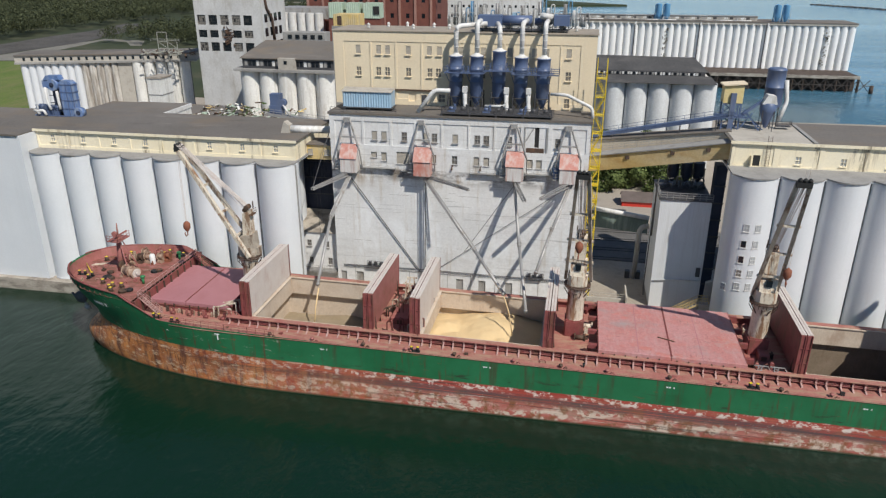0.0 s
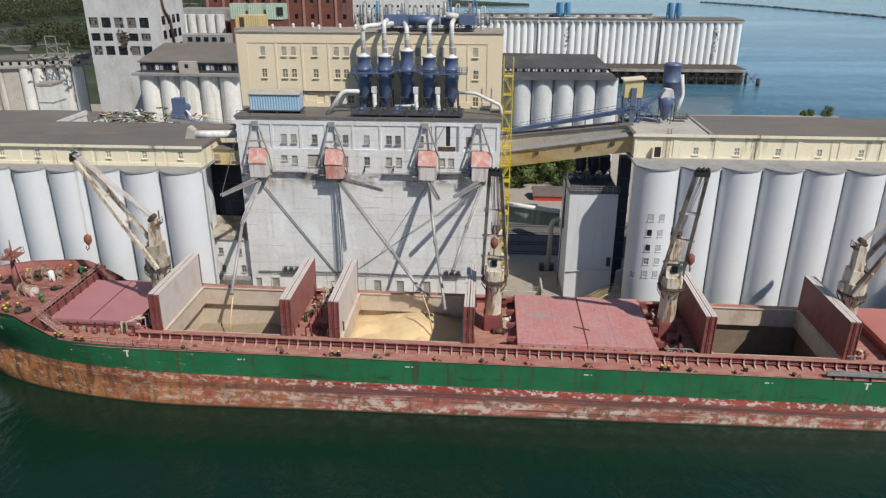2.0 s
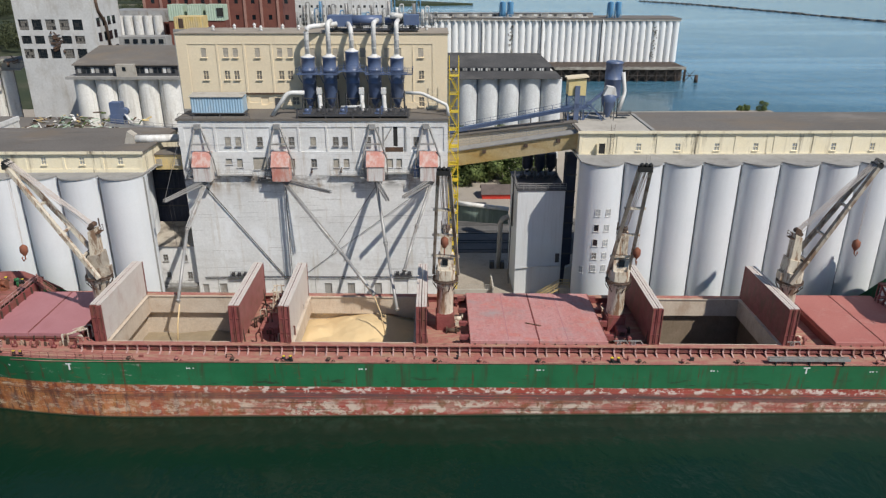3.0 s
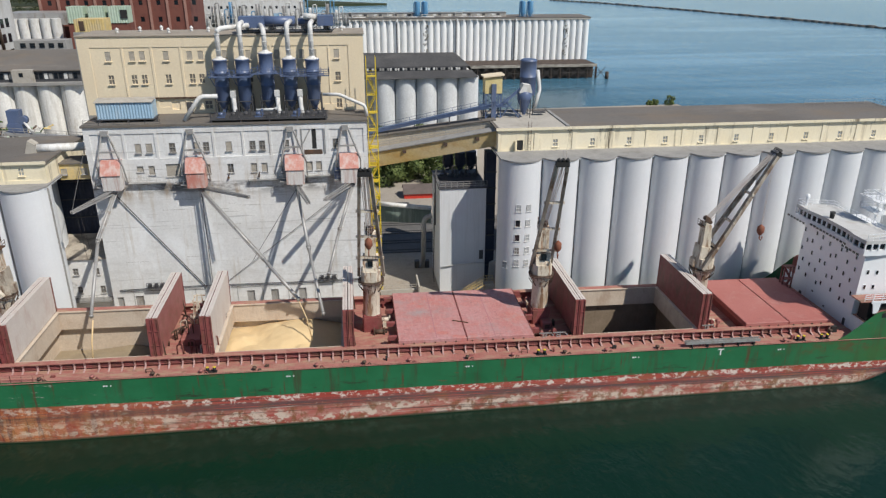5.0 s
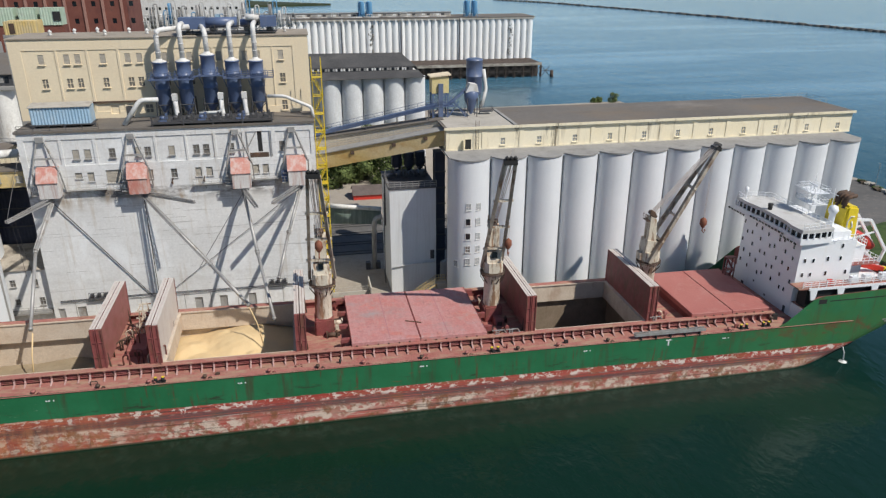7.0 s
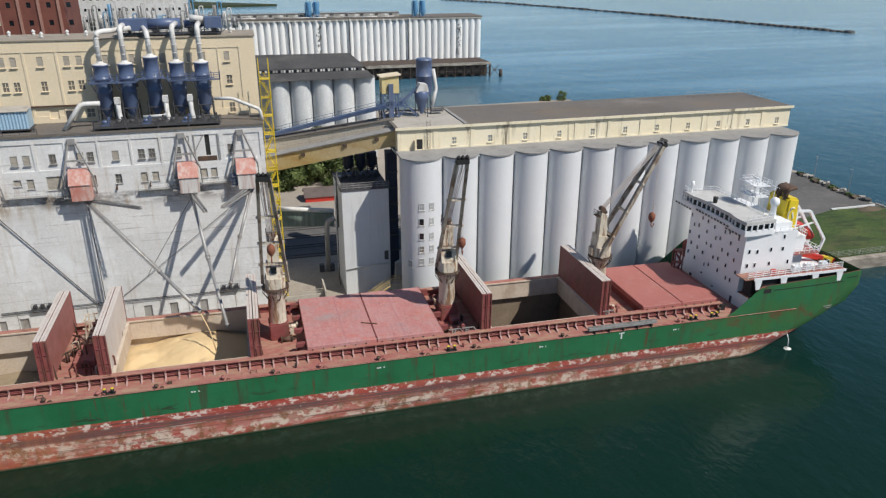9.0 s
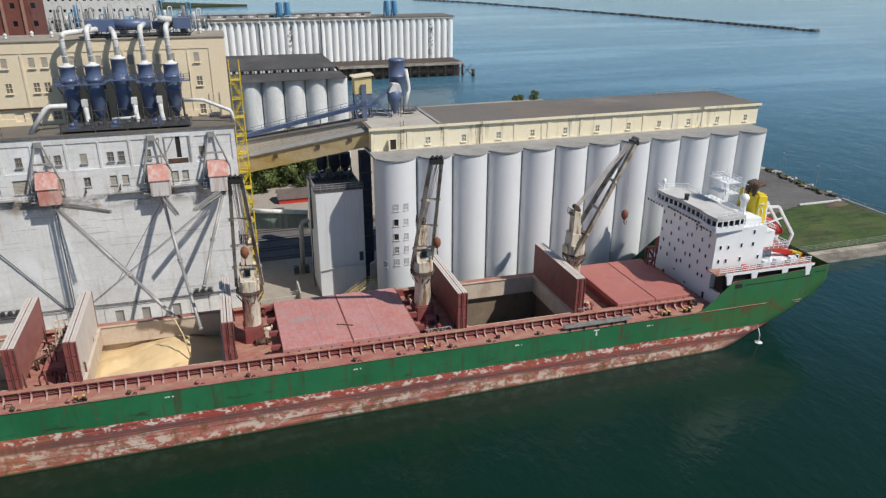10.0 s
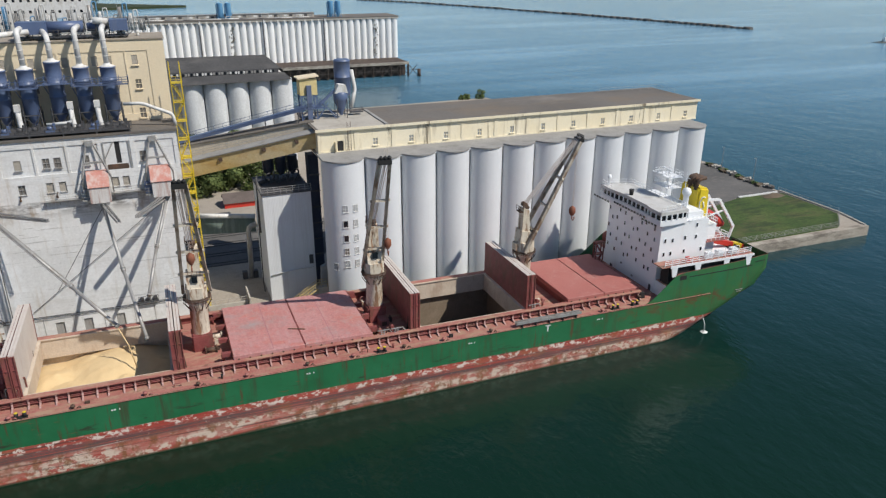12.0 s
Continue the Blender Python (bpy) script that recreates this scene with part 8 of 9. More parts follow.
for a in range(4):
    sx, sy = math.cos(0.8 + a * 1.57) * 1.5, math.sin(0.8 + a * 1.57) * 1.5
    beam(bm, (36.1 + sx, 149.4 + sy, 34.8), (36.1 + sx, 149.4 + sy, 38.9), 0.14)
    beam(bm, (37.7 + sx, 153.4 + sy, 34.8), (37.7 + sx, 153.4 + sy, 40), 0.18)
part("leg", bm, DARKSTEEL, filt)
bm = bm_new()
tube(bm, bend([(39.5, 152.6, 44.2), (40.1, 152.4, 40.0), (38.9, 151.4, 36.4)], 0.8), 0.42)
part("duct", bm, PIPE, filt, "white duct")
bm = bm_new()
box(bm, 38.6, 41.2, 150.5, 152, 35.4, 35.5)
rail(bm, [(38.6, 150.5, 35.5), (41.2, 150.5, 35.5), (41.2, 152, 35.5)], 1.0, 0.8, 0.05)
part("service_platform", bm, DARKSTEEL, filt)

# both stand on the roof of the silo gallery
for ob in (head, filt):
    set_back(ob, 0.9359)

# corrugated elevator leg tower
ct = thing("sheeted_tower", "tall grey corrugated sheet tower between the buildings", "tower", (20.7, 133, QZ))
part("front_sheet", corrugated(16.1, 25.3, 133.0, QZ, 24.5, 0.3, 0.012), CORRUG, ct)
part("side_sheet", corrugated(133.0, 146.0, 16.1, QZ, 24.5, 0.3, 0.02, "y"), CORRUG, ct)
slab("core", 16.15, 25.3, 133.05, 146.0, QZ, 24.45, CORRUG, ct)
slab("roof", 15.9, 25.5, 132.8, 146.2, 24.5, 24.7, DARKSTEEL, ct)
bm = bm_new()
rail(bm, [(16.0, 138, 24.7), (16.0, 132.9, 24.7), (25.4, 132.9, 24.7)], 1.3, 1.2, 0.05, (0.33, 0.66, 1.0))
part("railing", bm, GREYSTEEL, ct)
bm = bm_new()
tube(bm, [(16.4, 132.8, 8.1), (20, 132.75, 8.6), (25.0, 132.8, 8.7)], 0.12, 6)
part("pipe", bm, PIPE, ct)
bm = bm_new()
tube(bm, bend([(15.7, 138.5, 22.0), (15.4, 138.5, 4.0), (15.5, 138.2, QZ)], 0.5), 0.1, 6)
tube(bm, bend([(16.0, 137.5, 27.4), (15.6, 136.5, 26.5), (15.6, 136.5, 16.0)], 0.5), 0.14, 6)
part("cable_pipe", bm, DARKSTEEL, ct)
slab("small_door", 24.1, 24.9, 132.8, 132.9, 9.5, 11.4, DARKSTEEL, ct)
# bins under the gallery, coloured as dark as their shade
for k, (x, y) in enumerate(((19.2, 144.6), (21.7, 144.2), (24.1, 144.7))):
    c = thing("hopper_bin", "dark blue hopper bin in the shade under the gallery", "hopper", (x, y, 24.7), "blue hopper bins")
    bm = bm_new()
    lathe(bm, [(0.3, 25.0), (1.1, 26.4), (1.1, 29.0)], 16, (x, y, 0))
    part("vessel", bm, DARKBLUE, c)
    bm = bm_new()
    for s in (-1, 1):
        beam(bm, (x + s, y - 0.8, 24.7), (x + s, y - 0.8, 28.0), 0.2)
        beam(bm, (x - s, y - 0.8, 24.9), (x + s, y - 0.8, 27.2), 0.1)
    part("frame", bm, DARKSTEEL, c)
# leg behind the first silo, with that silo's shade in its colour
slab_ob = thing("shade_tower", "dark blue-grey steel elevator leg beside the silo", "tower", (26.6, 136, QZ))
slab("casing", 26.2, 28.2, 138.2, 141.0, QZ, 30.2, DARKBLUE, slab_ob)
for k in range(8):
    bm = bm_new()
    beam(bm, (26.1, 138.1, QZ + 3.4 * k), (28.3, 138.1, QZ + 3.4 * k), 0.25)
    part("band", bm, DARKSTEEL, slab_ob)

for k in range(12):
    x, y = 16.8 + 0.72 * k, 140.2 + 2.2 * ((k * 7) % 5) / 5
    c = thing("pipe_stack", "dark pipes and valves in the shade under the gallery", "pipe", (x, y, 24.7), "shaded pipes")
    bm = bm_new()
    h = 0.8 + 1.4 * ((k * 5) % 7) / 7
    tube(bm, bend([(x, y, 24.7), (x, y, 24.7 + h), (x + 0.9 * (-1) ** k, y, 24.9 + h)], 0.3, 3), 0.07 + 0.03 * (k % 3), 8)
    part("pipe", bm, DARKSTEEL if k % 3 else BLUE, c)
    bm = bm_new()
    box(bm, x - 0.35, x + 0.35, y - 0.3, y + 0.3, 24.7, 25.2)
    part("foot_block", bm, DARKSTEEL, c)

# steps at the foot of the first east silo
st = thing("entry_steps", "weathered yellow-railed steps at the silo foot", "stairs", (24.5, 128, QZ))
bm = bm_new()
for k in range(20):
    box(bm, 18.4 + 0.3 * k, 18.7 + 0.3 * k, 127.3, 128.6, QZ + 0.2 * k, QZ + 0.2 * k + 0.2)
part("tread", bm, SLAB, st)
for y in (127.3, 128.6):
    bm = bm_new()
    rail(bm, [(18.4, y, QZ + 0.2), (24.4, y, QZ + 4.1), (26.2, y, QZ + 4.1)], 1.1, 0.6, 0.06)
    beam(bm, (18.3, y, QZ), (24.4, y, QZ + 3.9), 0.25)
    part("railing", bm, OCHRE, st)
slab("landing", 24.4, 26.3, 127.2, 128.7, QZ, QZ + 4.0, PALESLAB, st)
ch = thing("grain_chute", "grey sheet metal chute beside the silo", "chute", (26.5, 130.9, 5))
bm = bm_new()
extrude_poly(bm, [(25.6, 130.6, QZ), (27.6, 130.6, QZ), (27.9, 130.6, 10.2), (25.9, 130.6, 9.3)], (0, 0.9, 0))
part("casing", bm, GREYSTEEL, ch)

# yard behind: conveyor, pipe, shed, rail tracks
cv = thing("ground_conveyor", "sloping covered conveyor with a white pipe along it", "conveyor", (9, 150, 15))
bm = bm_new()
extrude_poly(bm, [(2.5, 150, 12.5), (16.2, 150, 11.4), (16.2, 150, 14.6), (2.5, 150, 16.2)], (0, 2.5, 0))
part("box", bm, surface("green_grey_sheet", (0.09, 0.13, 0.11), (0.14, 0.19, 0.17), (0.3, 0.34, 0.32), scale=0.3, streak=(0.4, 0.4, 0.05), amount=0.6, rough=0.6), cv, "dark green-grey ribbed side")
bm = bm_new()
tube(bm, [(2.5, 149.6, 16.9), (16.2, 149.6, 15.1)], 0.5, 10)
part("pipe", bm, PIPE, cv, "white pipe")
bm = bm_new()
tube(bm, bend([(16.0, 146.0, 14.6), (14.2, 146.0, 14.2), (14.0, 146.5, QZ)], 1.2), 0.55)
part("down_pipe", bm, GREYSTEEL, cv, "grey bent down pipe")
for x in (12.6, 14.8):
    slab("foot", x - 0.5, x + 0.5, 146, 147.2, QZ, QZ + 1.6, DARKSTEEL, cv)
for k, y in enumerate((155.5, 157.0, 161.5, 163.0, 168.0, 169.5, 174, 175.5)):
    bm = bm_new()
    box(bm, -40, 60, y - 0.05, y + 0.05, QZ + 0.06, QZ + 0.22)
    structure(part("rail_track", bm, DARKSTEEL), "dark steel rail in the yard", "rail")
bm = bm_new()
prism(bm, [(-60, 158), (60, 153.5), (60, 179), (-60, 179)], QZ, QZ + 0.05)
structure(part("rail_bed", bm, ASPHALT), "dark rail bed behind the buildings", "ground")
car = thing("rail_wagon", "dark rail wagon standing behind the buildings", "wagon", (7, 176, QZ))
slab("body", 0, 13.5, 177, 180, QZ + 1.1, QZ + 4.3, DARKSTEEL, car)
slab("bogie", 1.5, 4, 177.3, 179.7, QZ, QZ + 1.1, BLACK, car)
slab("bogie", 9.5, 12, 177.3, 179.7, QZ, QZ + 1.1, BLACK, car)
hut = thing("red_shed", "long low shed with dark roof and red wall", "shed", (18, 196, QZ))
slab("wall", 13.5, 30, 196, 202, QZ, 3.8, LIFERED, hut)
bm = bm_new()
extrude_poly(bm, [(13.2, 195.6, 3.8), (30.3, 195.6, 3.8), (30.3, 199, 5.7), (13.2, 199, 5.7)], (0, 0.1, 0.15))
extrude_poly(bm, [(13.2, 199.1, 5.7), (30.3, 199.1, 5.7), (30.3, 202.4, 3.8), (13.2, 202.4, 3.8)], (0, 0.1, 0.15))
part("roof", bm, surface("brown_shingle", (0.1, 0.08, 0.07), (0.14, 0.11, 0.1), scale=0.5), hut)
# low wall and pallets in front of the gate
bar = thing("site_barrier", "pale concrete barrier across the yard gate", "barrier", (7, 133, QZ))
bm = bm_new()
box(bm, 4.0, 11.5, 133.0, 133.5, QZ, QZ + 1.0)
box(bm, 11.6, 11.9, 131.5, 138.0, QZ, QZ + 2.2)
rail(bm, [(4.0, 133.2, QZ + 1.0), (11.5, 133.2, QZ + 1.0)], 1.0, 1.2, 0.05)
part("barrier_wall", bm, PALESLAB, bar)

# -- west link and annex --
an = thing("annex", "small white two-storey annex with a blue door", "building", (-53, 133, QZ))
AW = [(-55.5, 10.7, 1.0, 1.4), (-53.8, 10.7, 1.0, 1.4), (-50.0, 10.6, 1.0, 1.4), (-53.6, 6.9, 0.9, 1.3), (-49.4, 6.8, 1.0, 1.6)]
AD = (-55.5, 6.6, 1.15, 2.3)
part("wall", wall_front(-58.5, -47.6, QZ, 13.2, 133.0, AW + [AD], 0.25), CONC, an)
slab("body", -58.5, -47.6, 133.3, 141, QZ, 13.1, CONC, an)
bm = bm_new()
extrude_poly(bm, [(-58.8, 132.7, 13.2), (-47.4, 132.7, 13.2), (-47.4, 140.5, 15.6), (-58.8, 140.5, 15.6)], (0, 0, 0.15))
part("roof", bm, QUAY, an, "dusty sloping roof")
slab("door", -56.05, -54.95, 133.1, 133.15, 5.5, 7.75, BLUE, an, "blue door")
for x, z, w, h in AW:
    window(an, x, 133.14, z, w, h, "sash")
bm = bm_new()
box(bm, -58.0, -47.7, 131.4, 132.99, 4.9, 5.3)
rail(bm, [(-58.0, 131.5, 5.3), (-47.7, 131.5, 5.3)], 1.0, 1.3, 0.04)
part("landing", bm, SLAB, an)
lk = thing("link_gallery", "ochre sheet link gallery between silo roof and house", "gallery", (-51, 133, 29))
slab("box", -53.0, -47.4, 133.0, 138.0, 28.9, 31.8, OCHRE, lk)
slab("roof", -53.1, -47.4, 132.7, 138.4, 31.8, 32.0, ROOF, lk)
window(lk, -52.2, 132.96, 30.4, 1.0, 1.1, "louvre")
window(lk, -48.7, 132.96, 30.4, 1.0, 1.1, "louvre")
lp = thing("link_duct", "pale round duct crossing from the roof to the house", "duct", (-52, 135, 34))
bm = bm_new()
tube(bm, [(-56.4, 134.0, 34.6), (-54, 134.4, 34.5), (-47.4, 137.5, 34.0)], 0.75, 14)
part("tube", bm, PIPE, lp)
bm = bm_new()
extrude_poly(bm, [(-58.2, 133.0, 33.9), (-56.3, 133.0, 33.9), (-56.3, 133.0, 35.4), (-57.4, 133.0, 36.2)], (0, 1.9, 0))
part("inlet", bm, PALESLAB, lp)
rc = thing("rear_silo", "white silo of the second row in the shade", "silo", (-59.9, 137.4, QZ))
bm = bm_new()
lathe(bm, [(4.0, 0), (4.0, 14), (4.0, 27.2)], 40)
part("shell", bm, SILO, rc, local=True)
# added dark backing; the deep shade of the recess is its colour
rc = thing("elevator_shaft", "dark sheeted elevator shaft in the recess beside the house", "tower", (-50, 141.5, QZ))
part("front_sheet", corrugated(-58.0, -47.4, 141.5, QZ, 29.0, 0.6, 0.06), DARKBLUE, rc)
slab("core", -58.0, -47.4, 141.6, 146.0, QZ, 28.9, DARKBLUE, rc)
for k in range(6):
    slab("girt", -58.0, -47.4, 141.25, 141.43, 8.0 + 3.6 * k, 8.2 + 3.6 * k, DARKSTEEL, rc)
# blue machines on the west roof
bmach = thing("roof_elevator", "blue bucket elevator and fan set on the west roof", "machine", (-112, 141, 33.75))
MIDBLUE = surface("mid_blue_paint", (0.09, 0.16, 0.33), (0.13, 0.21, 0.4), (0.32, 0.36, 0.42), scale=0.6, fine=5, streak=(0.9, 0.9, 0.2), amount=0.7, cover=(0.48, 0.62), rough=0.5, bump=0.05)
bm = bm_new()
extrude_poly(bm, [(-111.7, 140, 33.8), (-108.7, 140, 33.8), (-108.7, 140, 40.9), (-109.4, 140, 41.5), (-111.3, 140, 41.5), (-111.7, 140, 41.0)], (0, 1.8, 0))
part("leg", bm, MIDBLUE, bmach, "mid blue elevator leg")
bm = bm_new()
for z in (35.4, 37.2, 39.0, 40.6):
    box(bm, -111.85, -108.55, 139.9, 140.0, z, z + 0.14)
    box(bm, -108.7, -108.58, 139.95, 141.9, z, z + 0.14)
for x in (-111.75, -110.2, -108.75):
    box(bm, x - 0.06, x + 0.06, 139.88, 139.995, 33.9, 40.9)
part("flange", bm, BLUE, bmach, "darker bolted flanges")
bm = bm_new()
rod(bm, (-113.2, 139.6, 40.6), (-113.2, 141.6, 40.6), 1.25, None, 24)
box(bm, -112.2, -110.9, 140.1, 141.4, 40.2, 41.2)
extrude_poly(bm, [(-115.6, 140.0, 41.5), (-114.6, 140.0, 42.5), (-111.9, 140.0, 42.6), (-111.4, 140.0, 41.6), (-112.4, 140.0, 41.7), (-114.0, 140.0, 41.6)], (0, 1.6, 0))
box(bm, -115.9, -114.6, 140.1, 141.4, 39.8, 41.4)
part("head_drum", bm, MIDBLUE, bmach, "round fan housing at the head")
bm = bm_new()
rod(bm, (-113.2, 139.45, 40.6), (-113.2, 139.62, 40.6), 0.5, None, 16)
rod(bm, (-113.2, 139.3, 40.6), (-113.2, 139.5, 40.6), 0.22, None, 10)
part("hub", bm, DARKBLUE, bmach)
bm = bm_new()
box(bm, -114.1, -112.9, 140.6, 141.5, 33.8, 39.6)
for z in (35.0, 36.6, 38.2):
    beam(bm, (-114.9, 140.4, z), (-111.8, 140.4, z), 0.14)
part("rear_casing", bm, DARKBLUE, bmach)
for pts in ([(-115.3, 140.0, 40.0), (-115.2, 139.8, 37.0), (-114.4, 139.6, 35.2)], [(-112.3, 139.7, 39.3), (-112.2, 139.6, 37.0), (-112.0, 139.5, 35.4)], [(-117.6, 139.2, 34.2), (-117.2, 139.2, 35.0), (-116.0, 139.2, 35.0), (-115.6, 139.2, 34.0)], [(-118.6, 139.4, 34.9), (-117.6, 139.3, 34.9), (-117.2, 139.2, 34.2)]):
    bm = bm_new()
    tube(bm, bend(pts, 0.4), 0.3, 12)
    part("chute", bm, PIPE, bmach, "white chute")
for x, r in ((-117.2, 0.62), (-115.4, 0.5), (-113.6, 0.55)):
    bm = bm_new()
    rod(bm, (x - 0.6, 140.6, 35.5), (x + 0.6, 140.6, 35.5), r, None, 16)
    for e in (-0.6, 0.0, 0.55):
        rod(bm, (x + e, 140.6, 35.5), (x + e + 0.08, 140.6, 35.5), r + 0.12, None, 16)
    box(bm, x - 0.7, x + 0.7, 140.1, 141.1, 33.8, 34.9)
    part("motor", bm, BLUE, bmach, "blue motor and blower")
bm = bm_new()
rod(bm, (-107.9, 139.6, 34.7), (-107.9, 141.0, 34.7), 1.05, None, 20)
box(bm, -109.0, -107.9, 139.8, 140.8, 33.8, 35.7)
part("fan_wheel", bm, MIDBLUE, bmach, "blue scroll fan housing")
bm = bm_new()
rod(bm, (-107.9, 139.5, 34.7), (-107.9, 139.6, 34.7), 0.5, None, 16)
part("inlet", bm, DARKBLUE, bmach)
bm = bm_new()
for k in range(5):
    beam(bm, (-118.2 + 1.3 * k, 139.7, 33.8), (-118.2 + 1.3 * k, 139.7, 36.2), 0.1)
beam(bm, (-118.2, 139.7, 36.1), (-113.0, 139.7, 36.1), 0.1)
beam(bm, (-118.6, 139.5, 33.9), (-107.0, 139.5, 33.9), 0.2)
part("frame", bm, BLUE, bmach)
bs = thing("roof_blower", "dark blue blower unit with a white pipe on the roof", "machine", (-65, 150, 34))
bm = bm_new()
box(bm, -66.6, -63.9, 147.4, 149.4, 33.9, 36.4)
box(bm, -66.4, -64.1, 147.5, 149.3, 36.4, 38.9)
rod(bm, (-63.6, 147.4, 37.0), (-63.6, 148.6, 37.0), 0.8, None, 14)
part("casing", bm, BLUE, bs)
bm = bm_new()
tube(bm, [(-63.4, 147.6, 36.6), (-62.0, 147.2, 34.4)], 0.25, 8)
part("pipe", bm, PIPE, bs)
bm = bm_new()
extrude_poly(bm, [(-67.4, 147, 34.2), (-50, 147, 32.6), (-50, 147, 33.2), (-67.4, 147, 34.8)], (0, 1.2, 0))
rail(bm, [(-67.4, 146.9, 34.8), (-50, 146.9, 33.2)], 1.0, 2, 0.05)
part("conveyor_frame", bm, GREYSTEEL, bs, "grey-blue low conveyor frame")
bm = bm_new()
for x in (-66.4, -64.1):
    for y in (147.6, 149.2):
        beam(bm, (x, y, QZ), (x, y, 34.0), 0.3)
part("stand", bm, DARKSTEEL, bs)


# ---- older silos, tower and far buildings ----
def block_with_windows(name, label, cat, x0, x1, y0, y1, z0, z1, wall, roof, wins, group=""):
    ob = thing(name, label, cat, ((x0 + x1) / 2, y0, z0), group)
    part("wall", wall_front(x0, x1, z0, z1, y0, wins, 0.4), wall, ob)
    slab("body", x0, x1, y0 + 0.6, y1, z0, z1 - 0.05, wall, ob)
    slab("roof", x0 - 0.3, x1 + 0.3, y0 - 0.3, y1 + 0.3, z1, z1 + 0.35, roof, ob)
    return ob


# rear east silos under a dark hipped roof
silo_row("old_silo", "short weathered white silo in the rear row", [7.0 + 6.84 * k for k in range(6)], 232.0, QZ, 30.8, REARSILO, "rear east silos", 30, False)
r = thing("silo_roof_house", "dark hipped roof house with a strip of small windows", "building", (22, 232, 30.4))
bm = bm_new()
extrude_poly(bm, [(3.0, 231.0, 30.8), (40.4, 231.0, 31.0), (38.8, 234.5, 32.7), (3.0, 234.5, 32.6)], (0, 0.1, 0.2))
part("eave", bm, TARROOF, r, "dark tarred eave over the silos")
bm = bm_new()
extrude_poly(bm, [(2.5, 235.0, 34.1), (38.0, 235.0, 34.0), (33.9, 240.0, 37.6), (2.5, 240.0, 37.8)], (0, 0.1, 0.2))
extrude_poly(bm, [(2.5, 240.3, 37.8), (33.9, 240.3, 37.6), (40.2, 262.0, 31.0), (2.5, 262.0, 31.0)], (0, 0, 0.2))
part("roof", bm, TARROOF, r, "dark tarred hipped roof")
bm = bm_new()
extrude_poly(bm, [(40.4, 231.1, 31.0), (40.4, 262.0, 31.0), (34.0, 240.3, 37.6), (34.0, 240.0, 37.6), (38.1, 235.0, 34.0), (38.9, 234.5, 32.7)], (0.1, 0, 0.1))
part("hip", bm, TARROOF, r, "dark sloping roof end")
slab("clerestory", 3.0, 37.2, 234.9, 239.5, 32.5, 34.1, DARKSTEEL, r)
for k in range(38):
    x = 5.0 + 0.82 * k
    slab("pane", x, x + 0.55, 234.76, 234.88, 33.0, 33.75, (PIPE, GLASS, SLAB, GLASS)[(k * k + k // 3) % 4], r)
slab("core", 4, 41, 240, 262, QZ, 30.4, OLDSILO, r)

# rear west silos
silo_row("old_silo", "short weathered white silo in the rear row", [-116.2 + 6.8 * k for k in range(6)], 233.5, QZ, 30.6, OLDSILO, "rear west silos", 30, False)
r = thing("silo_roof_house", "flat grey roof house with a strip of broken windows", "building", (-100, 234, 30.6))
slab("slab", -117.0, -81.0, 232.6, 250, 30.6, 31.4, SLAB, r)
slab("clerestory", -114.5, -81.5, 234.8, 250, 31.4, 34.6, DARKSTEEL, r)
for k in range(22):
    x = -113.6 + 1.42 * k
    slab("pane", x, x + 1.0, 234.66, 234.78, 32.3, 34.0, (SLAB, GLASS, GLASS, PIPE)[k % 4], r)
bm = bm_new()
extrude_poly(bm, [(-115.0, 234.0, 34.7), (-80.5, 234.0, 34.7), (-80.5, 252, 38.8), (-113, 252, 38.8)], (0, 0, 0.3))
part("roof", bm, ROOF, r)
slab("dormer", -100.8, -95.0, 232.9, 237, 31.4, 35.2, PALESLAB, r)
slab("dormer_window", -98.7, -97.6, 232.8, 232.9, 33.2, 34.4, GLASS, r)
slab("rear_block", -108, -92, 256, 262, 35, 41.5, SLAB, r)
for k in range(5):
    slab("pane", -106 + 2.9 * k, -104.4 + 2.9 * k, 255.8, 255.9, 39.3, 40.7, GLASS, r)

# derelict tower
TW = [(x, z, 3.3, h) for x in (-136.1, -131.7, -127.2, -122.7, -118.3) for z, h in ((45.8, 3.4), (41.0, 2.6), (36.5, 3.1))]
t = block_with_windows("derelict_tower", "tall derelict grey concrete tower with broken window bays", "building", -138.6, -113.0, 250, 272, QZ, 66, TOWERGREY, ROOF, TW)
for x, z, w, h in TW:
    bm = bm_new()
    for k in range(5):
        for q in range(3):
            if random.random() < 0.82:
                a, e = x - w / 2 + w * k / 5, z - h / 2 + h * q / 3
                box(bm, a + 0.05, a + w / 5 - 0.05, 250.28, 250.32, e + 0.06, e + h / 3 - 0.06)
    # black sheet behind the panes paints the unlit room
    slab("bay_recess", x - w / 2, x + w / 2, 250.34, 250.38, z - h / 2, z + h / 2, BLACK, t)
    part("window", bm, DULLGLASS if random.random() < 0.6 else GLASS, t)
for k, y in enumerate((252.5, 257.0, 261.0, 265.0)):
    for z in (46.4, 41.6, 36.6):
        slab("window", -112.99, -112.9, y, y + 2.4, z - 1.4, z + 1.4, GLASS, t)
bm = bm_new()
for k in range(16):
    a = 250.5 + k * 0.3
    rod(bm, (-126 + random.uniform(-2, 2), 249.9, 37 + 0.4 * k), (-126 + random.uniform(-2, 2), 249.8, 37 + 0.4 * k + random.uniform(0.3, 1.2)), random.uniform(0.15, 0.6), 0.1, 6)
part("torn_sheet", bm, RUSTDARK, t, "torn hanging metal")
bm = bm_new()
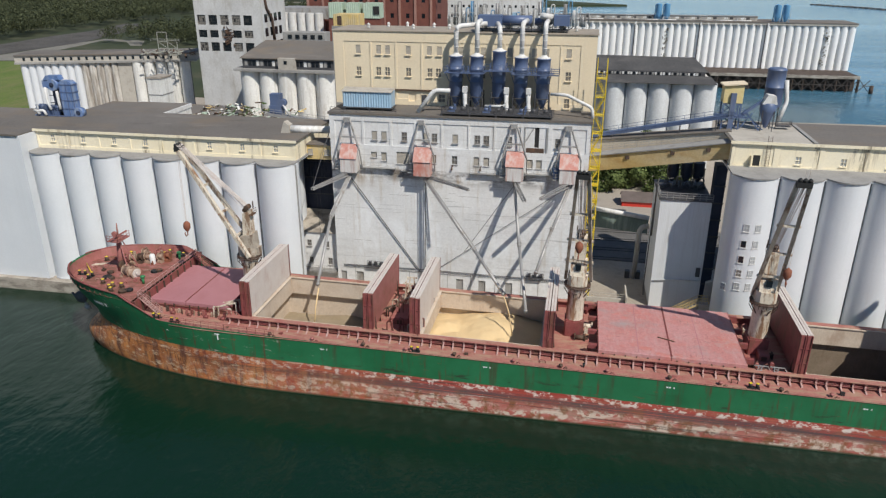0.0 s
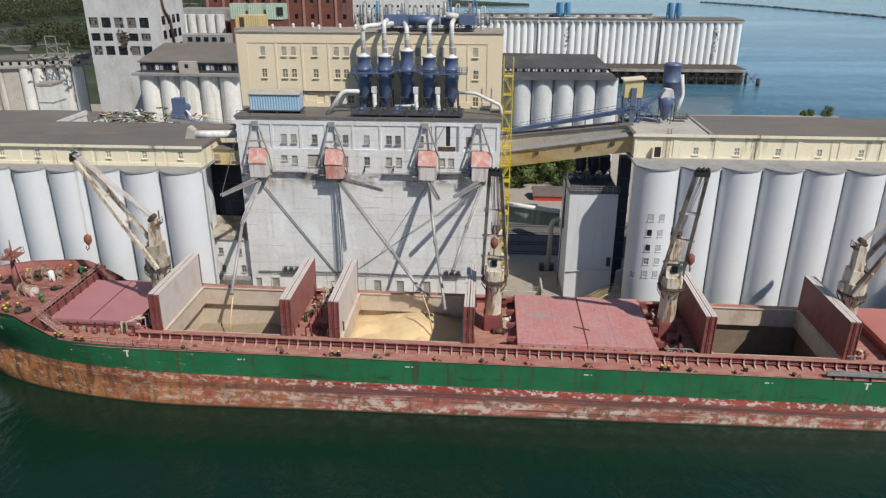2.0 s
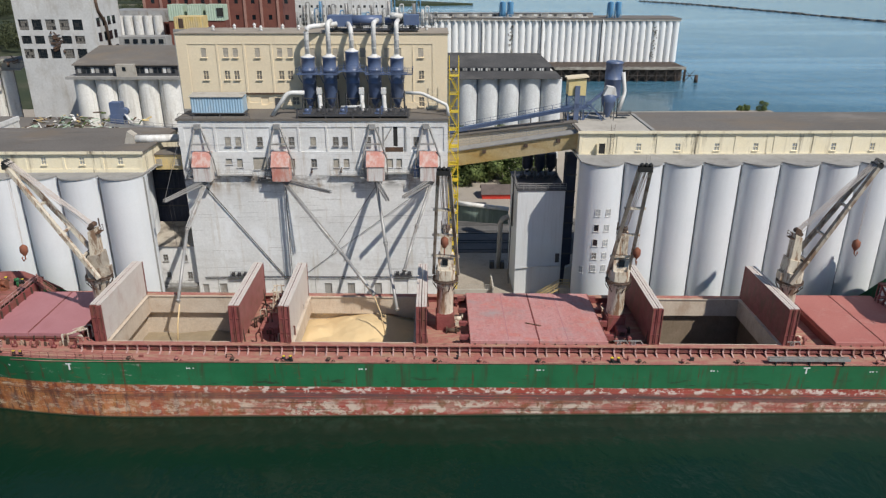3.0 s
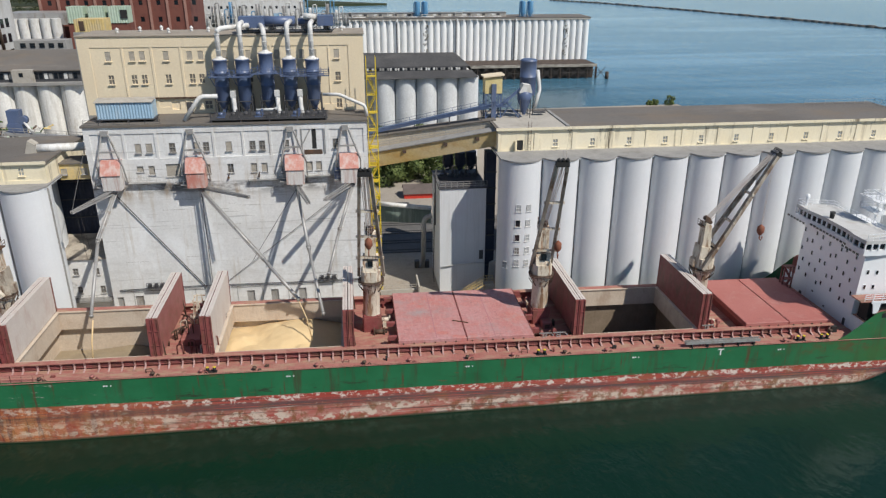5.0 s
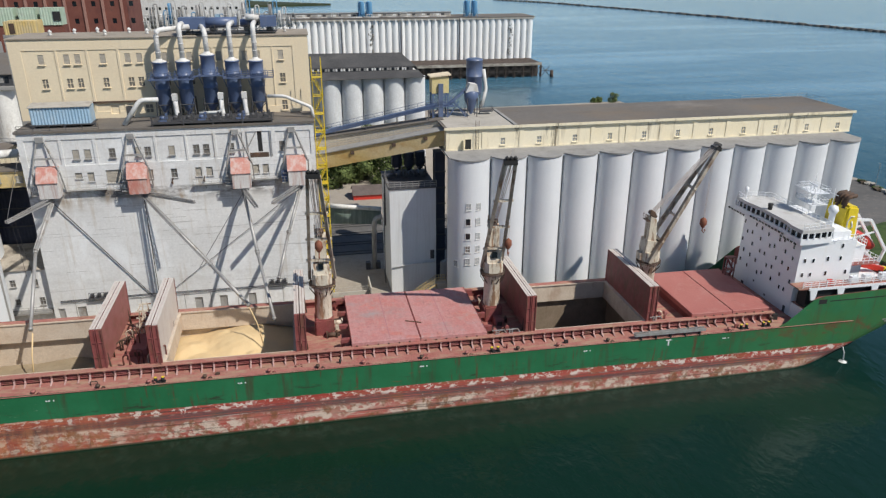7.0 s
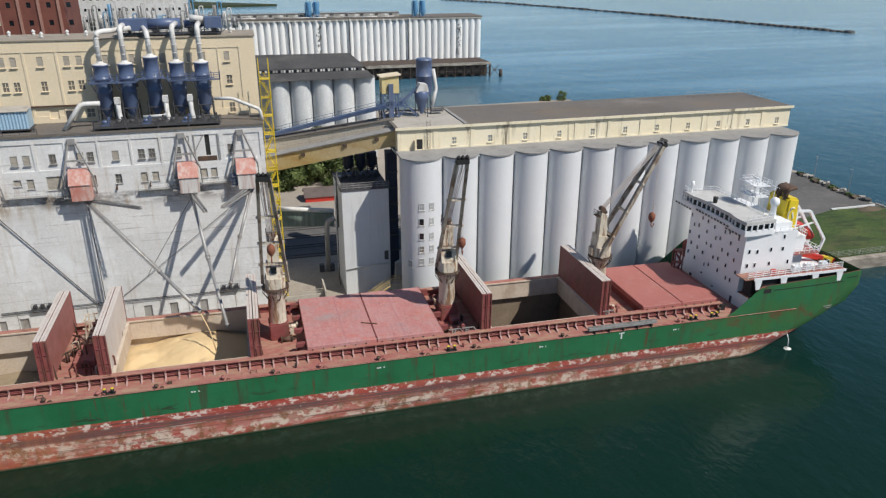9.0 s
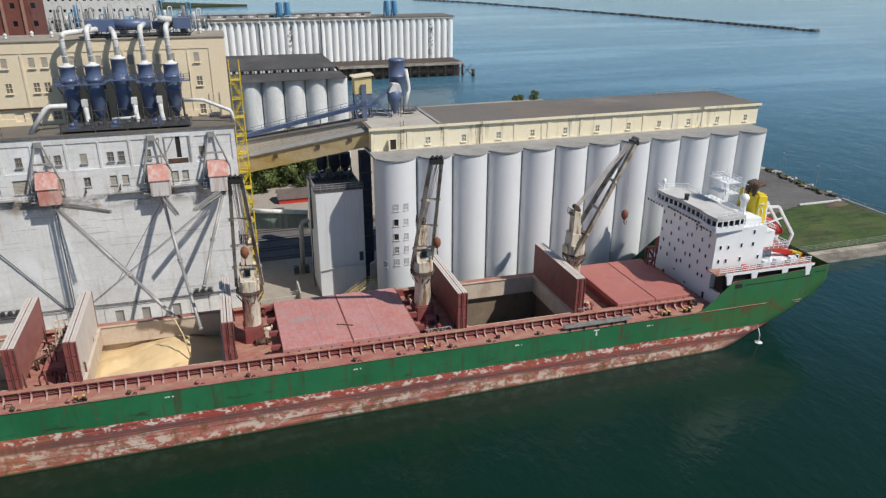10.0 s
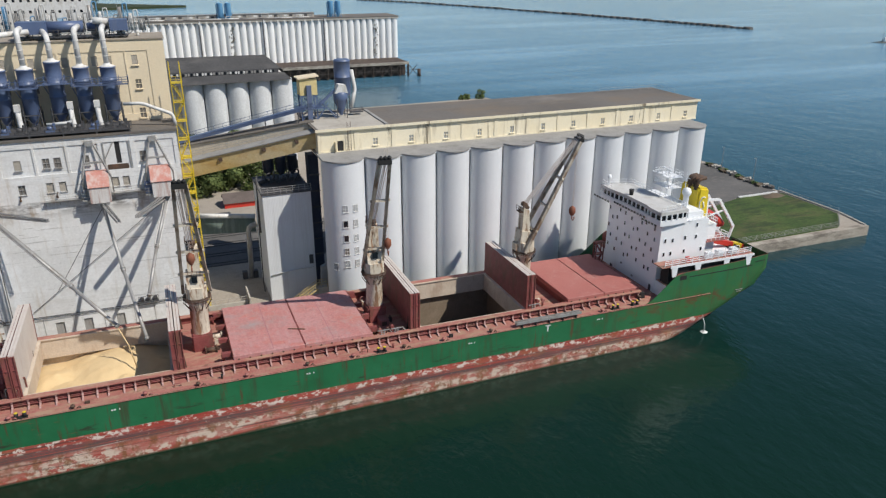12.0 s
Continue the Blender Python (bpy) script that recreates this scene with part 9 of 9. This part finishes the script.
tube(bm, bend([(-112.6, 253, 56), (-112.6, 254, 50), (-112.4, 258, 46), (-112.4, 259, 37)], 1.2), 0.5, 8)
part("vine_pipe", bm, RUSTDARK, t)

# far west ribbed silo range
RD, RO = Vector((3.3, 1.15, 0)).normalized(), Vector((-216.2, 251.9, 0))
spots, sd = [], 0.0
for k in range(13):
    spots.append((sd + 1.4, 1.43, SILO if k < 8 else GREYSILO))
    sd += 2.8
sd += 5.2
for k in range(5):
    spots.append((sd + 2.15, 2.15, OLDSILO))
    sd += 4.5
for sd, rr, matl in spots:
    p = RO + RD * sd
    ob = thing("ribbed_silo", "narrow weathered white silo of a long disused range", "silo", (p.x, p.y, QZ), "far west silo range")
    bm = bm_new()
    lathe(bm, [(rr, 0), (rr, 12), (rr, 25.6)], 18)
    part("shell", bm, matl, ob, local=True)
ob = thing("range_wall", "flat tan wall between the silos of the disused range", "building", (-178, 264, QZ))
bm = bm_new()
p, q, nn = RO + RD * 36.4, RO + RD * 41.6, Vector((-RD.y, RD.x, 0))
prism(bm, [((p - nn).x, (p - nn).y), ((q - nn).x, (q - nn).y), ((q + nn * 3).x, (q + nn * 3).y), ((p + nn * 3).x, (p + nn * 3).y)], QZ, 28.0)
part("wall", bm, PALESLAB, ob)
bm = bm_new()
p, q = RO + RD * 0.5 + nn * 2, RO + RD * 62 + nn * 2
prism(bm, [(p.x, p.y), (q.x, q.y), ((q + nn * 10).x, (q + nn * 10).y), ((p + nn * 10).x, (p + nn * 10).y)], QZ, 28.0)
part("rear_wall", bm, DARKSTEEL, ob, "dark wall behind the silos")
r = thing("range_gallery", "long weathered gallery on the disused silo range", "building", (-185, 262, 28))
d = Vector((59.4, 20.7, 0)).normalized()
nrm = Vector((-d.y, d.x, 0))
o = Vector((-217, 250.0, 0))
for nm, z0, z1, back, matl, off in (("slab", 28.0, 28.7, 16, SLAB, -0.6), ("wall", 28.7, 31.0, 14, PALESLAB, 0.3), ("roof", 31.0, 31.4, 16, ROOF, -0.2)):
    bm = bm_new()
    a, c = o + nrm * off, o + d * 68 + nrm * off
    prism(bm, [(a.x, a.y), (c.x, c.y), (c.x + nrm.x * back, c.y + nrm.y * back), (a.x + nrm.x * back, a.y + nrm.y * back)], z0, z1)
    part(nm, bm, matl, r)
for k in range(22):
    a = o + d * (3 + 2.9 * k) + nrm * 0.2
    c = a + d * 0.9
    bm = bm_new()
    extrude_poly(bm, [(a.x, a.y, 29.2), (c.x, c.y, 29.2), (c.x, c.y, 30.4), (a.x, a.y, 30.4)], (nrm.x * 0.09, nrm.y * 0.09, 0))
    part("pane", bm, GLASS, r)
sw = thing("wrecked_gear", "tangle of bent pipes and wrecked machinery on the old silo roof", "wreckage", (-157, 260, 31))
WRECK = surface("weathered_pale_metal", (0.26, 0.27, 0.24), (0.36, 0.36, 0.32), (0.14, 0.1, 0.065), amount=0.7)
for k in range(95):
    p = Vector((random.uniform(-170, -145), random.uniform(259, 268), random.uniform(31.3, 32.6)))
    q = p + Vector((random.uniform(-2.4, 2.4), random.uniform(-1, 2), random.uniform(-0.3, 1.4)))
    bm = bm_new()
    rod(bm, p, q, random.uniform(0.1, 0.28), None, 6)
    part("twisted_pipe", bm, (WRECK, WRECK, RUSTDARK)[k % 3], sw)
bm = bm_new()
for x in (-162, -158, -154):
    beam(bm, (x, 262, 30), (x, 262, 40 if x < -156 else 36.5), 0.25)
for z in (34, 36.5, 40):
    beam(bm, (-162, 262, z), (-158, 262, z), 0.25)
    beam(bm, (-158, 262, min(z, 36.5)), (-154, 262, min(z, 36.5)), 0.2)
for x0 in (-162, -158):
    beam(bm, (x0, 262, 31), (x0 + 4, 262, 34), 0.15)
    beam(bm, (x0, 262, 36.5), (x0 + 4, 262, 34), 0.15)
rail(bm, [(-165, 262, 36.5), (-153, 262, 36.5)], 1.0, 1.5, 0.08)
part("steel_frame", bm, WRECK, sw, "bare pale steel frame")
wb = thing("bin_house", "small white block house above a dark flat roof", "building", (-125, 205, 20))
slab("wall", -131, -126.6, 203, 209.5, 20, 32, OLDSILO, wb)
slab("cap", -131.2, -126.4, 202.8, 209.7, 32, 32.5, QUAY, wb)
slab("belt", -131.1, -126.5, 202.9, 209.6, 27.0, 27.3, SLAB, wb)
lo = thing("low_building", "low building with a dark flat roof and pale edge", "building", (-135, 195, QZ))
slab("wall", -160, -108, 188, 226, QZ, 19.6, PALESLAB, lo)
slab("roof", -160.3, -107.7, 187.7, 226.3, 19.6, 20, ROOF, lo)
slab("upper_wall", -133.4, -117.1, 186.0, 202.4, 20.0, 24.6, OLDSILO, lo)
slab("upper_roof", -133.7, -117.4, 185.7, 202.7, 24.6, 25.0, ROOF, lo)
slab("roof_edge", -117.39, -116.9, 185.7, 202.7, 23.9, 25.08, PIPE, lo, "pale roof edge")
dz = thing("debris_heap", "heap of broken panels and pipes between old buildings", "debris", (-112, 205, 20))
for k in range(190):
    bm = bm_new()
    p = Vector((random.uniform(-122, -88), random.uniform(196, 224), 0))
    p.z = 20.2 + random.uniform(0, 2.4) * max(0.15, 1 - abs(p.x + 106) / 17)
    w, l, h = random.uniform(0.15, 0.8), random.uniform(0.8, 4.0) * random.uniform(0.6, 1.2), random.uniform(0.08, 0.3)
    box(bm, -l / 2, l / 2, -w / 2, w / 2, -h / 2, h / 2)
    bm.transform(Matrix.Translation(p) @ Euler((random.uniform(-0.6, 0.6), random.uniform(-0.5, 0.5), random.uniform(0, 3))).to_matrix().to_4x4())
    part("broken_panel", bm, (OLDSILO, MINT, OCHRE, RUSTDARK, GREYSTEEL, MINT, GRASS, RUSTDARK)[k % 8], dz)

# yellow box on the upper roof's far end and the mint cabins
yb = thing("roof_cabin", "ochre sheet cabin on a grey concrete base", "cabin", (-55, 165, QZ))
part("wall", corrugated(-57.0, -51.0, 165.0, 51.8, 54.4, 0.5, 0.07), OCHRE, yb)
slab("body", -56.95, -51.05, 165.02, 170, 51.8, 54.35, OCHRE, yb)
slab("base", -57.4, -50.6, 164.9, 170.2, QZ, 51.8, SLAB, yb, "grey concrete base under the cabin")
slab("base_window", -56.6, -54.2, 164.8, 164.9, 48.6, 50.4, BLACK, yb)
slab("door", -56.0, -55.0, 164.88, 164.98, 52.0, 54.0, RUSTDARK, yb)
for k, (x0, x1) in enumerate(((-105.4, -99.6), (-97.9, -92.0), (-90.6, -83.4))):
    m = thing("vent_cabin", "pale mint green sheet bin beside the brick mill", "bin", ((x0 + x1) / 2, 300, QZ), "mint cabins")
    part("sheet", corrugated(x0, x1, 300, 43.4, 49.5, 0.9, 0.12), MINT, m)
    slab("body", x0, x1, 300.1, 306, 43.4, 49.4, MINT, m)
    slab("brick_base", x0 - 0.3, x1 + 0.29, 300.3, 306, QZ, 43.4, BRICK, m, "dark red brick base")
    if k == 2:
        slab("hatch", x0 + 4.5, x0 + 7.0, 299.6, 299.9, 45.0, 48.2, BLACK, m)
BW = [(-125 + 7.2 * k + 3, z, 1.6, 2.0) for k in range(9) for z in (49.2, 42.5)]
b = block_with_windows("brick_mill", "dark red brick mill building with small dark windows", "building", -126, -66, 330, 360, QZ, 64, BRICK, ROOF, BW)
for x, z, w, h in BW:
    slab("pane", x - w / 2, x + w / 2, 330.25, 330.3, z - h / 2, z + h / 2, GLASS, b)
PALEBRICK = surface("pale_brick", (0.3, 0.16, 0.13), (0.35, 0.2, 0.16))
for k in range(9):
    xx = -125.6 + 7.2 * k
    slab("pilaster", xx - 0.5, xx + 0.5, 329.4, 330, QZ, 64, PALEBRICK, b)
# white pier mill with many windows and roof gear
MW = [(-74 + 3.1 * k, z, 1.2, 1.3) for k in range(16) for z in (38, 43, 48)]
wm = block_with_windows("white_mill", "pale mill building with rows of small windows", "building", -76, -24, 400, 430, QZ, 50, PIPE, ROOF, MW)
for x, z, w, h in MW:
    slab("pane", x - w / 2, x + w / 2, 400.25, 400.3, z - h / 2, z + h / 2, GLASS, wm)
for k in range(17):
    x = -72 + 4.4 * k
    m = thing("rooftop_plant", "pale cluster of roof tanks, ducts and frames", "machine", (x, 392, 34), "far roof plant")
    zt = 39 + (k * 5) % 8
    bm = bm_new()
    rod(bm, (x, 392, 34), (x, 392, zt), 0.9, 0.9, 12)
    part("tank", bm, (PIPE, GREYSTEEL, PIPE, SKYBLUE, SLAB)[k % 5], m)
    bm = bm_new()
    tube(bm, bend([(x + 1.4, 391, 34), (x + 1.4, 391, zt + 1.5), (x + 3.2, 391, zt + 1.7), (x + 3.2, 391, 35)], 0.7), 0.28, 8)
    part("duct", bm, (PIPE, GREYSTEEL, SKYBLUE)[k % 3], m)
    bm = bm_new()
    for q in range(3):
        beam(bm, (x - 1 + 1.6 * q, 390.5, 33), (x - 1 + 1.6 * q, 390.5, zt - 1 + (k + q) % 3), 0.16)
        beam(bm, (x - 1, 390.5, 36 + 2.2 * q), (x + 2.2, 390.5, 36 + 2.2 * q), 0.14)
    part("frame", bm, (GREYSTEEL, PIPE)[k % 2], m)
    slab("plant_box", x - 1.6, x + 1.0, 393.0, 395.0, 34, 36.5 + (k * 3) % 5, (PIPE, GREYSTEEL, LTBLUE)[k % 3], m)
wt = thing("white_tank_row", "row of slim white tanks under a blue-grey roof", "tank", (-120, 300, QZ))
for k in range(5):
    bm = bm_new()
    lathe(bm, [(1.9, QZ), (1.9, 44.5)], 16, (-129.5 + 4.0 * k, 310, 0))
    part("tank", bm, PIPE, wt)
slab("roof", -133, -110, 312, 326, 42, 46.5, GREYSTEEL, wt)

# far pier elevator
FY, FB, FT = 446.0, 8.4, 33.7
fx = [-34.0 + 4.02 * k for k in range(46)]
SHELL = None
for k, (a, c) in enumerate(zip(fx, fx[1:])):
    ob = thing("pier_silo", "tall white ribbed silo of the elevator on the far pier", "silo", ((a + c) / 2, FY + 2.0, FB), "far pier silos")
    if SHELL is None:
        bm = bm_new()
        lathe(bm, [(2.03, 0), (2.03, 12), (2.03, 23.8)], 18)
        SHELL = part("shell", bm, PIERSILO, ob, local=True)
    else:
        clone(SHELL, ob, Matrix())
fe = thing("pier_elevator", "long white elevator block with a gallery on the far pier", "building", (60, FY + 4, FB))
slab("core", -34, 146.8, FY + 2.1, FY + 24, FB, 32.1, PIERSILO, fe)
slab("parapet", -34.2, 147.1, FY - 0.3, FY + 24.3, 32.2, 33.3, PALESLAB, fe)
slab("roof", -34.3, 147.3, FY - 0.5, FY + 24.5, 33.3, FT, ROOF, fe)
for k in range(45):
    if k * 4.02 - 34 < 99:
        slab("hood", fx[k] + 1.6, fx[k] + 2.4, FY - 0.9, FY - 0.305, 31.4, 32.7, WHITE, fe, "small white hood")
slab("gallery", -34, 96, FY + 8, FY + 13, FT, FT + 2.4, PALESLAB, fe)
slab("gallery_roof", -34, 96.3, FY + 7.6, FY + 13.4, FT + 2.4, FT + 2.6, GREYSTEEL, fe)
for k in range(43):
    slab("gallery_pane", -33 + 3 * k, -31.1 + 3 * k, FY + 7.9, FY + 7.98, FT + 0.7, FT + 1.8, (GREYSTEEL, WHITE, DARKSTEEL)[k % 3], fe)
for x0 in (45.3, 132.2):
    for k in range(34):
        w, h = random.uniform(0.15, 0.9), random.uniform(0.3, 1.3)
        x, z = x0 + random.uniform(-1.3, 1.3), random.uniform(FB + 1.0, 31.0)
        slab("stain", x, x + w, FY - 0.06, FY + 0.9, z, z + h, SMUDGE, fe, "dark grey water stain")
for a in (28.3, 64.0, 100.0):
    slab("expansion_joint", a - 0.35, a + 0.15, FY - 0.35, FY + 0.6, FB, 33.2, DARKSTEEL, fe)
    slab("joint_cover", a + 0.15, a + 0.75, FY - 0.5, FY + 0.6, FB, 33.5, PIPE, fe)
for x in (41.0, 45.6, 105.4, 110.0):
    tk = thing("blue_filter", "bright blue roof dust filter on the far elevator", "dust collector", (x, FY + 5, FT), "far blue filters")
    bm = bm_new()
    lathe(bm, [(0.5, FT), (1.5, FT + 2.2), (1.6, FT + 2.4), (1.6, FT + 9.0)], 14, (x, FY + 4, 0))
    part("vessel", bm, SKYBLUE, tk)
    bm = bm_new()
    tube(bm, bend([(x - 2.0, FY + 4, FT), (x - 2.0, FY + 4, FT + 8.6), (x, FY + 4, FT + 9.4)], 1), 0.3, 8)
    part("pipe", bm, SKYBLUE, tk)
    bm = bm_new()
    for q in (-1.5, 1.5):
        beam(bm, (x + q, FY + 2.4, FT), (x + q, FY + 2.4, FT + 4), 0.2)
        beam(bm, (x + q, FY + 2.4, FT), (x - q, FY + 2.4, FT + 4), 0.15)
    part("stand", bm, SKYBLUE, tk)
for k in range(12):
    x = -28 + 10.2 * k
    rf = thing("roof_gantry", "low pale steel frame on the far elevator roof", "frame", (x, FY + 5, FT), "far roof frames")
    bm = bm_new()
    h = 1.4 + 0.5 * ((k * 3) % 4)
    for q in (0, 4.2):
        beam(bm, (x + q, FY + 2.2, FT), (x + q, FY + 2.2, FT + h), 0.22)
    beam(bm, (x, FY + 2.2, FT + h), (x + 4.2, FY + 2.2, FT + h), 0.22)
    part("frame", bm, (GREYSTEEL, PIPE)[k % 2], rf)
    bm = bm_new()
    tube(bm, [(x - 2.6, FY + 1.6, FT + 0.5), (x + 7.6, FY + 1.6, FT + 0.5)], 0.28, 8)
    part("pipe", bm, (GREYSTEEL, PIPE)[(k // 2) % 2], rf)
pier = thing("timber_pier", "dark timber pier with cross-braced piles under the far elevator", "pier", (60, 424, 0))
slab("deck", -34, 145.4, 423.0, 485, 7.3, FB, TIMBER, pier)
slab("deck_edge", -34, 145.6, 422.7, 423.0, 7.0, FB + 0.25, QUAY, pier, "weathered edge beam of the pier")
for k in range(33):
    x = -32 + 5.55 * k
    for y in (423.4, 425.2):
        bm = bm_new()
        rod(bm, (x, y, -1), (x, y, 7.3), 0.35, None, 6)
        part("pile", bm, TIMBER, pier)
    for z0, z1 in ((0.4, 6.8), (6.8, 0.4)):
        bm = bm_new()
        beam(bm, (x, 423.1, z0), (x + 5.4, 423.1, z1), 0.3)
        part("brace", bm, PILEGREY, pier)
    bm = bm_new()
    beam(bm, (x, 423.1, 3.6), (x + 5.55, 423.1, 3.6), 0.3)
    part("waler", bm, PILEGREY, pier)
slab("pier_core", -34, 145, 428, 484, -1, 7.29, TIMBER, pier)
dol = thing("dolphin_post", "dark mooring post standing in the water", "post", (151.5, 421, 0))
bm = bm_new()
rod(bm, (151.5, 421, -1), (151.5, 421, 4.2), 1.1, 1.0, 10)
part("pile", bm, TIMBER, dol)


# ---- trees ----
def tree(x, y, z, h, r, leaf, n=900, low=0.0, label="leafy green tree behind the terminal", group="yard trees"):
    ob = thing("tree", label, "tree", (x, y, z), group)
    bm = bm_new()
    rod(bm, (0, 0, 0), (0.1, 0, h * 0.45), h * 0.03, h * 0.018, 7)
    for k in range(7):
        a = 2.4 * k
        rod(bm, (0.1, 0, h * (0.28 + 0.03 * k)), (math.cos(a) * r * 0.7, math.sin(a) * r * 0.7, h * (0.5 + 0.06 * k)), h * 0.012, h * 0.004, 5)
    part("trunk", bm, TIMBER, ob, local=True)
    rng = np.random.default_rng(int(abs(x * 13 + y * 7)) + 1)
    lobes = [(math.cos(a) * r * q, math.sin(a) * r * q, h * (zz - low * (1 - zz)), r * rr) for a, q, zz, rr in ((0, 0.1, 0.72, 0.62), (1, 0.5, 0.55, 0.5), (2.3, 0.55, 0.6, 0.48), (3.6, 0.5, 0.5, 0.5), (4.8, 0.55, 0.62, 0.45), (5.6, 0.4, 0.8, 0.4), (2.0, 0.3, 0.85, 0.36))]
    verts, faces = [], []
    s = max(0.2, r * 0.055)
    for k in range(n):
        lx, ly, lz, lr = lobes[k % len(lobes)]
        d = rng.normal(size=3)
        d /= np.linalg.norm(d)
        c = np.array((lx, ly, lz)) + d * lr * rng.uniform(0.65, 1.12) * np.array((1, 1, 0.85))
        u = rng.normal(size=3)
        u -= d * u.dot(d) * 0.6
        u /= np.linalg.norm(u)
        v = np.cross(d, u)
        i = len(verts)
        q = s * rng.uniform(0.7, 1.5)
        verts += [tuple(c + u * q), tuple(c + v * q * 0.7), tuple(c - u * q), tuple(c - v * q * 0.7)]
        faces.append((i, i + 1, i + 2, i + 3))
    me = bpy.data.meshes.new("crown")
    me.from_pydata(verts, [], faces)
    me.materials.append(leaf)
    c = new("crown", me)
    c.parent = ob
    return ob


for x, y, h, r in ((4, 214, 15, 6), (11, 211, 13, 6), (18, 216, 15, 6.5), (25, 212, 13, 5.5), (-3, 218, 14, 6), (31, 218, 13, 6), (9, 224, 17, 7), (22, 226, 17, 7)):
    tree(x, y, QZ, h, r, LEAF, 3600, 0.75)
for x, y, h, r in ((149, 325, 5.0, 3.2), (142, 326, 2.6, 2.4), (139.5, 326, 2.2, 2.0)):
    tree(x, y, QZ, h, r, LEAF, 1400, 0.95, "small leafy tree on the bank of the slip", "bank trees")


def wood(name, label, outline, count, hmin, hmax, seed, zg):
    """Far woods: one stuff object of leaf clumps on many crowns."""
    rng = np.random.default_rng(seed)
    verts, faces = [], []
    (xa, ya), (xb, yb), depth = outline
    dx, dy = xb - xa, yb - ya
    ln = math.hypot(dx, dy)
    nx, ny = -dy / ln, dx / ln
    for k in range(count):
        f, g = rng.random(), rng.random()
        cx, cy = xa + dx * f + nx * depth * g, ya + dy * f + ny * depth * g
        h = rng.uniform(hmin, hmax)
        r = h * rng.uniform(0.28, 0.42)
        for j in range(190):
            d = rng.normal(size=3)
            d /= np.linalg.norm(d)
            c = np.array((cx, cy, zg + h * 0.62)) + d * np.array((r, r, h * 0.4)) * rng.uniform(0.7, 1.1)
            u = rng.normal(size=3)
            u /= np.linalg.norm(u)
            v = np.cross(d, u)
            i = len(verts)
            q = h * rng.uniform(0.022, 0.055)
            verts += [tuple(c + u * q), tuple(c + v * q), tuple(c - u * q), tuple(c - v * q)]
            faces.append((i, i + 1, i + 2, i + 3))
    me = bpy.data.meshes.new(name)
    me.from_pydata(verts, [], faces)
    me.materials.append(LEAFFAR)
    return tagged(new(name, me), label, "trees", "", "stuff")


wood("woodland", "dark green woodland beyond the rail yard", ((-474, 480), (-480, 1060), 420), 2000, 11, 19, 3, 3)
wood("shore_woods", "distant wooded shore line", ((-1300, 1150), (-60, 1150), 160), 700, 12, 20, 5, 3)
wood("scrub", "scrub and bushes by the old silos", ((-392, 540), (-170, 520), 420), 1100, 8, 16, 7, 3)
bm = bm_new()
prism(bm, [(-720, 330), (-142, 330), (-62, 345), (-62, 975), (-420, 1140), (-1480, 1140), (-1480, 330)], QZ, QZ + 0.12)
structure(part("rough_ground", bm, LAND), "dark green rough ground beyond the terminal", "ground")
bm = bm_new()
prism(bm, [(-425, 300), (-411, 466), (-405, 546), (-420, 617), (-440, 720), (-480, 720), (-462, 640), (-465, 588), (-462, 550), (-458, 515), (-480, 300)], QZ, QZ + 0.3)
structure(part("rail_yard", bm, surface("dark_track_ballast", (0.055, 0.05, 0.047), (0.085, 0.08, 0.075), (0.12, 0.11, 0.1), scale=0.05, fine=1, amount=0.5, rough=0.95)), "grey rail yard with many parallel tracks", "rail yard")
bm = bm_new()
for q in range(9):
    line = [(-466 + 4.6 * q, 300), (-452 + 4.6 * q, 470), (-455 + 4.8 * q, 550), (-456 + 4.2 * q, 617), (-472 + 4 * q, 718)]
    for a, c in zip(line, line[1:]):
        beam(bm, (*a, QZ + 0.45), (*c, QZ + 0.45), 0.5)
tagged(part("yard_track", bm, ASPHALT), "pale parallel rails of the rail yard", "rail", "", "stuff")
bm = bm_new()
prism(bm, [(-425, 240), (-225, 240), (-232, 330), (-300, 415), (-366, 432), (-415, 424)], QZ, QZ + 0.15)
structure(part("meadow", bm, surface("bright_grass", (0.09, 0.14, 0.02), (0.13, 0.165, 0.035), (0.16, 0.15, 0.06), scale=0.04, fine=0.8, streak=(0.1, 0.02, 0.1), amount=0.7, cover=(0.48, 0.62), grit=0.3, rough=0.95)), "bright green mown grass beyond the old silos", "grass")
bm = bm_new()
prism(bm, [(-412, 428), (-366, 436), (-330, 440), (-330, 452), (-385, 470), (-392, 530), (-398, 560), (-372, 556), (-352, 530), (-344, 533), (-362, 566), (-404, 574), (-408, 466)], QZ + 0.12, QZ + 0.22)
structure(part("gravel_road", bm, surface("pale_gravel", (0.17, 0.16, 0.14), (0.22, 0.21, 0.18), (0.11, 0.12, 0.08), scale=0.1, fine=1, rough=0.95)), "pale gravel road looping beside the rail yard", "road")
fb = thing("far_apartments", "pale far building with rows of windows among trees", "building", (-560, 980, 3))
slab("wall", -700, -608, 960, 980, 3, 32, PIPE, fb)
for k in range(11):
    for q in range(3):
        slab("window", -696 + 8 * k, -691 + 8 * k, 959.7, 959.9, 14 + 6 * q, 17 + 6 * q, GLASS, fb)
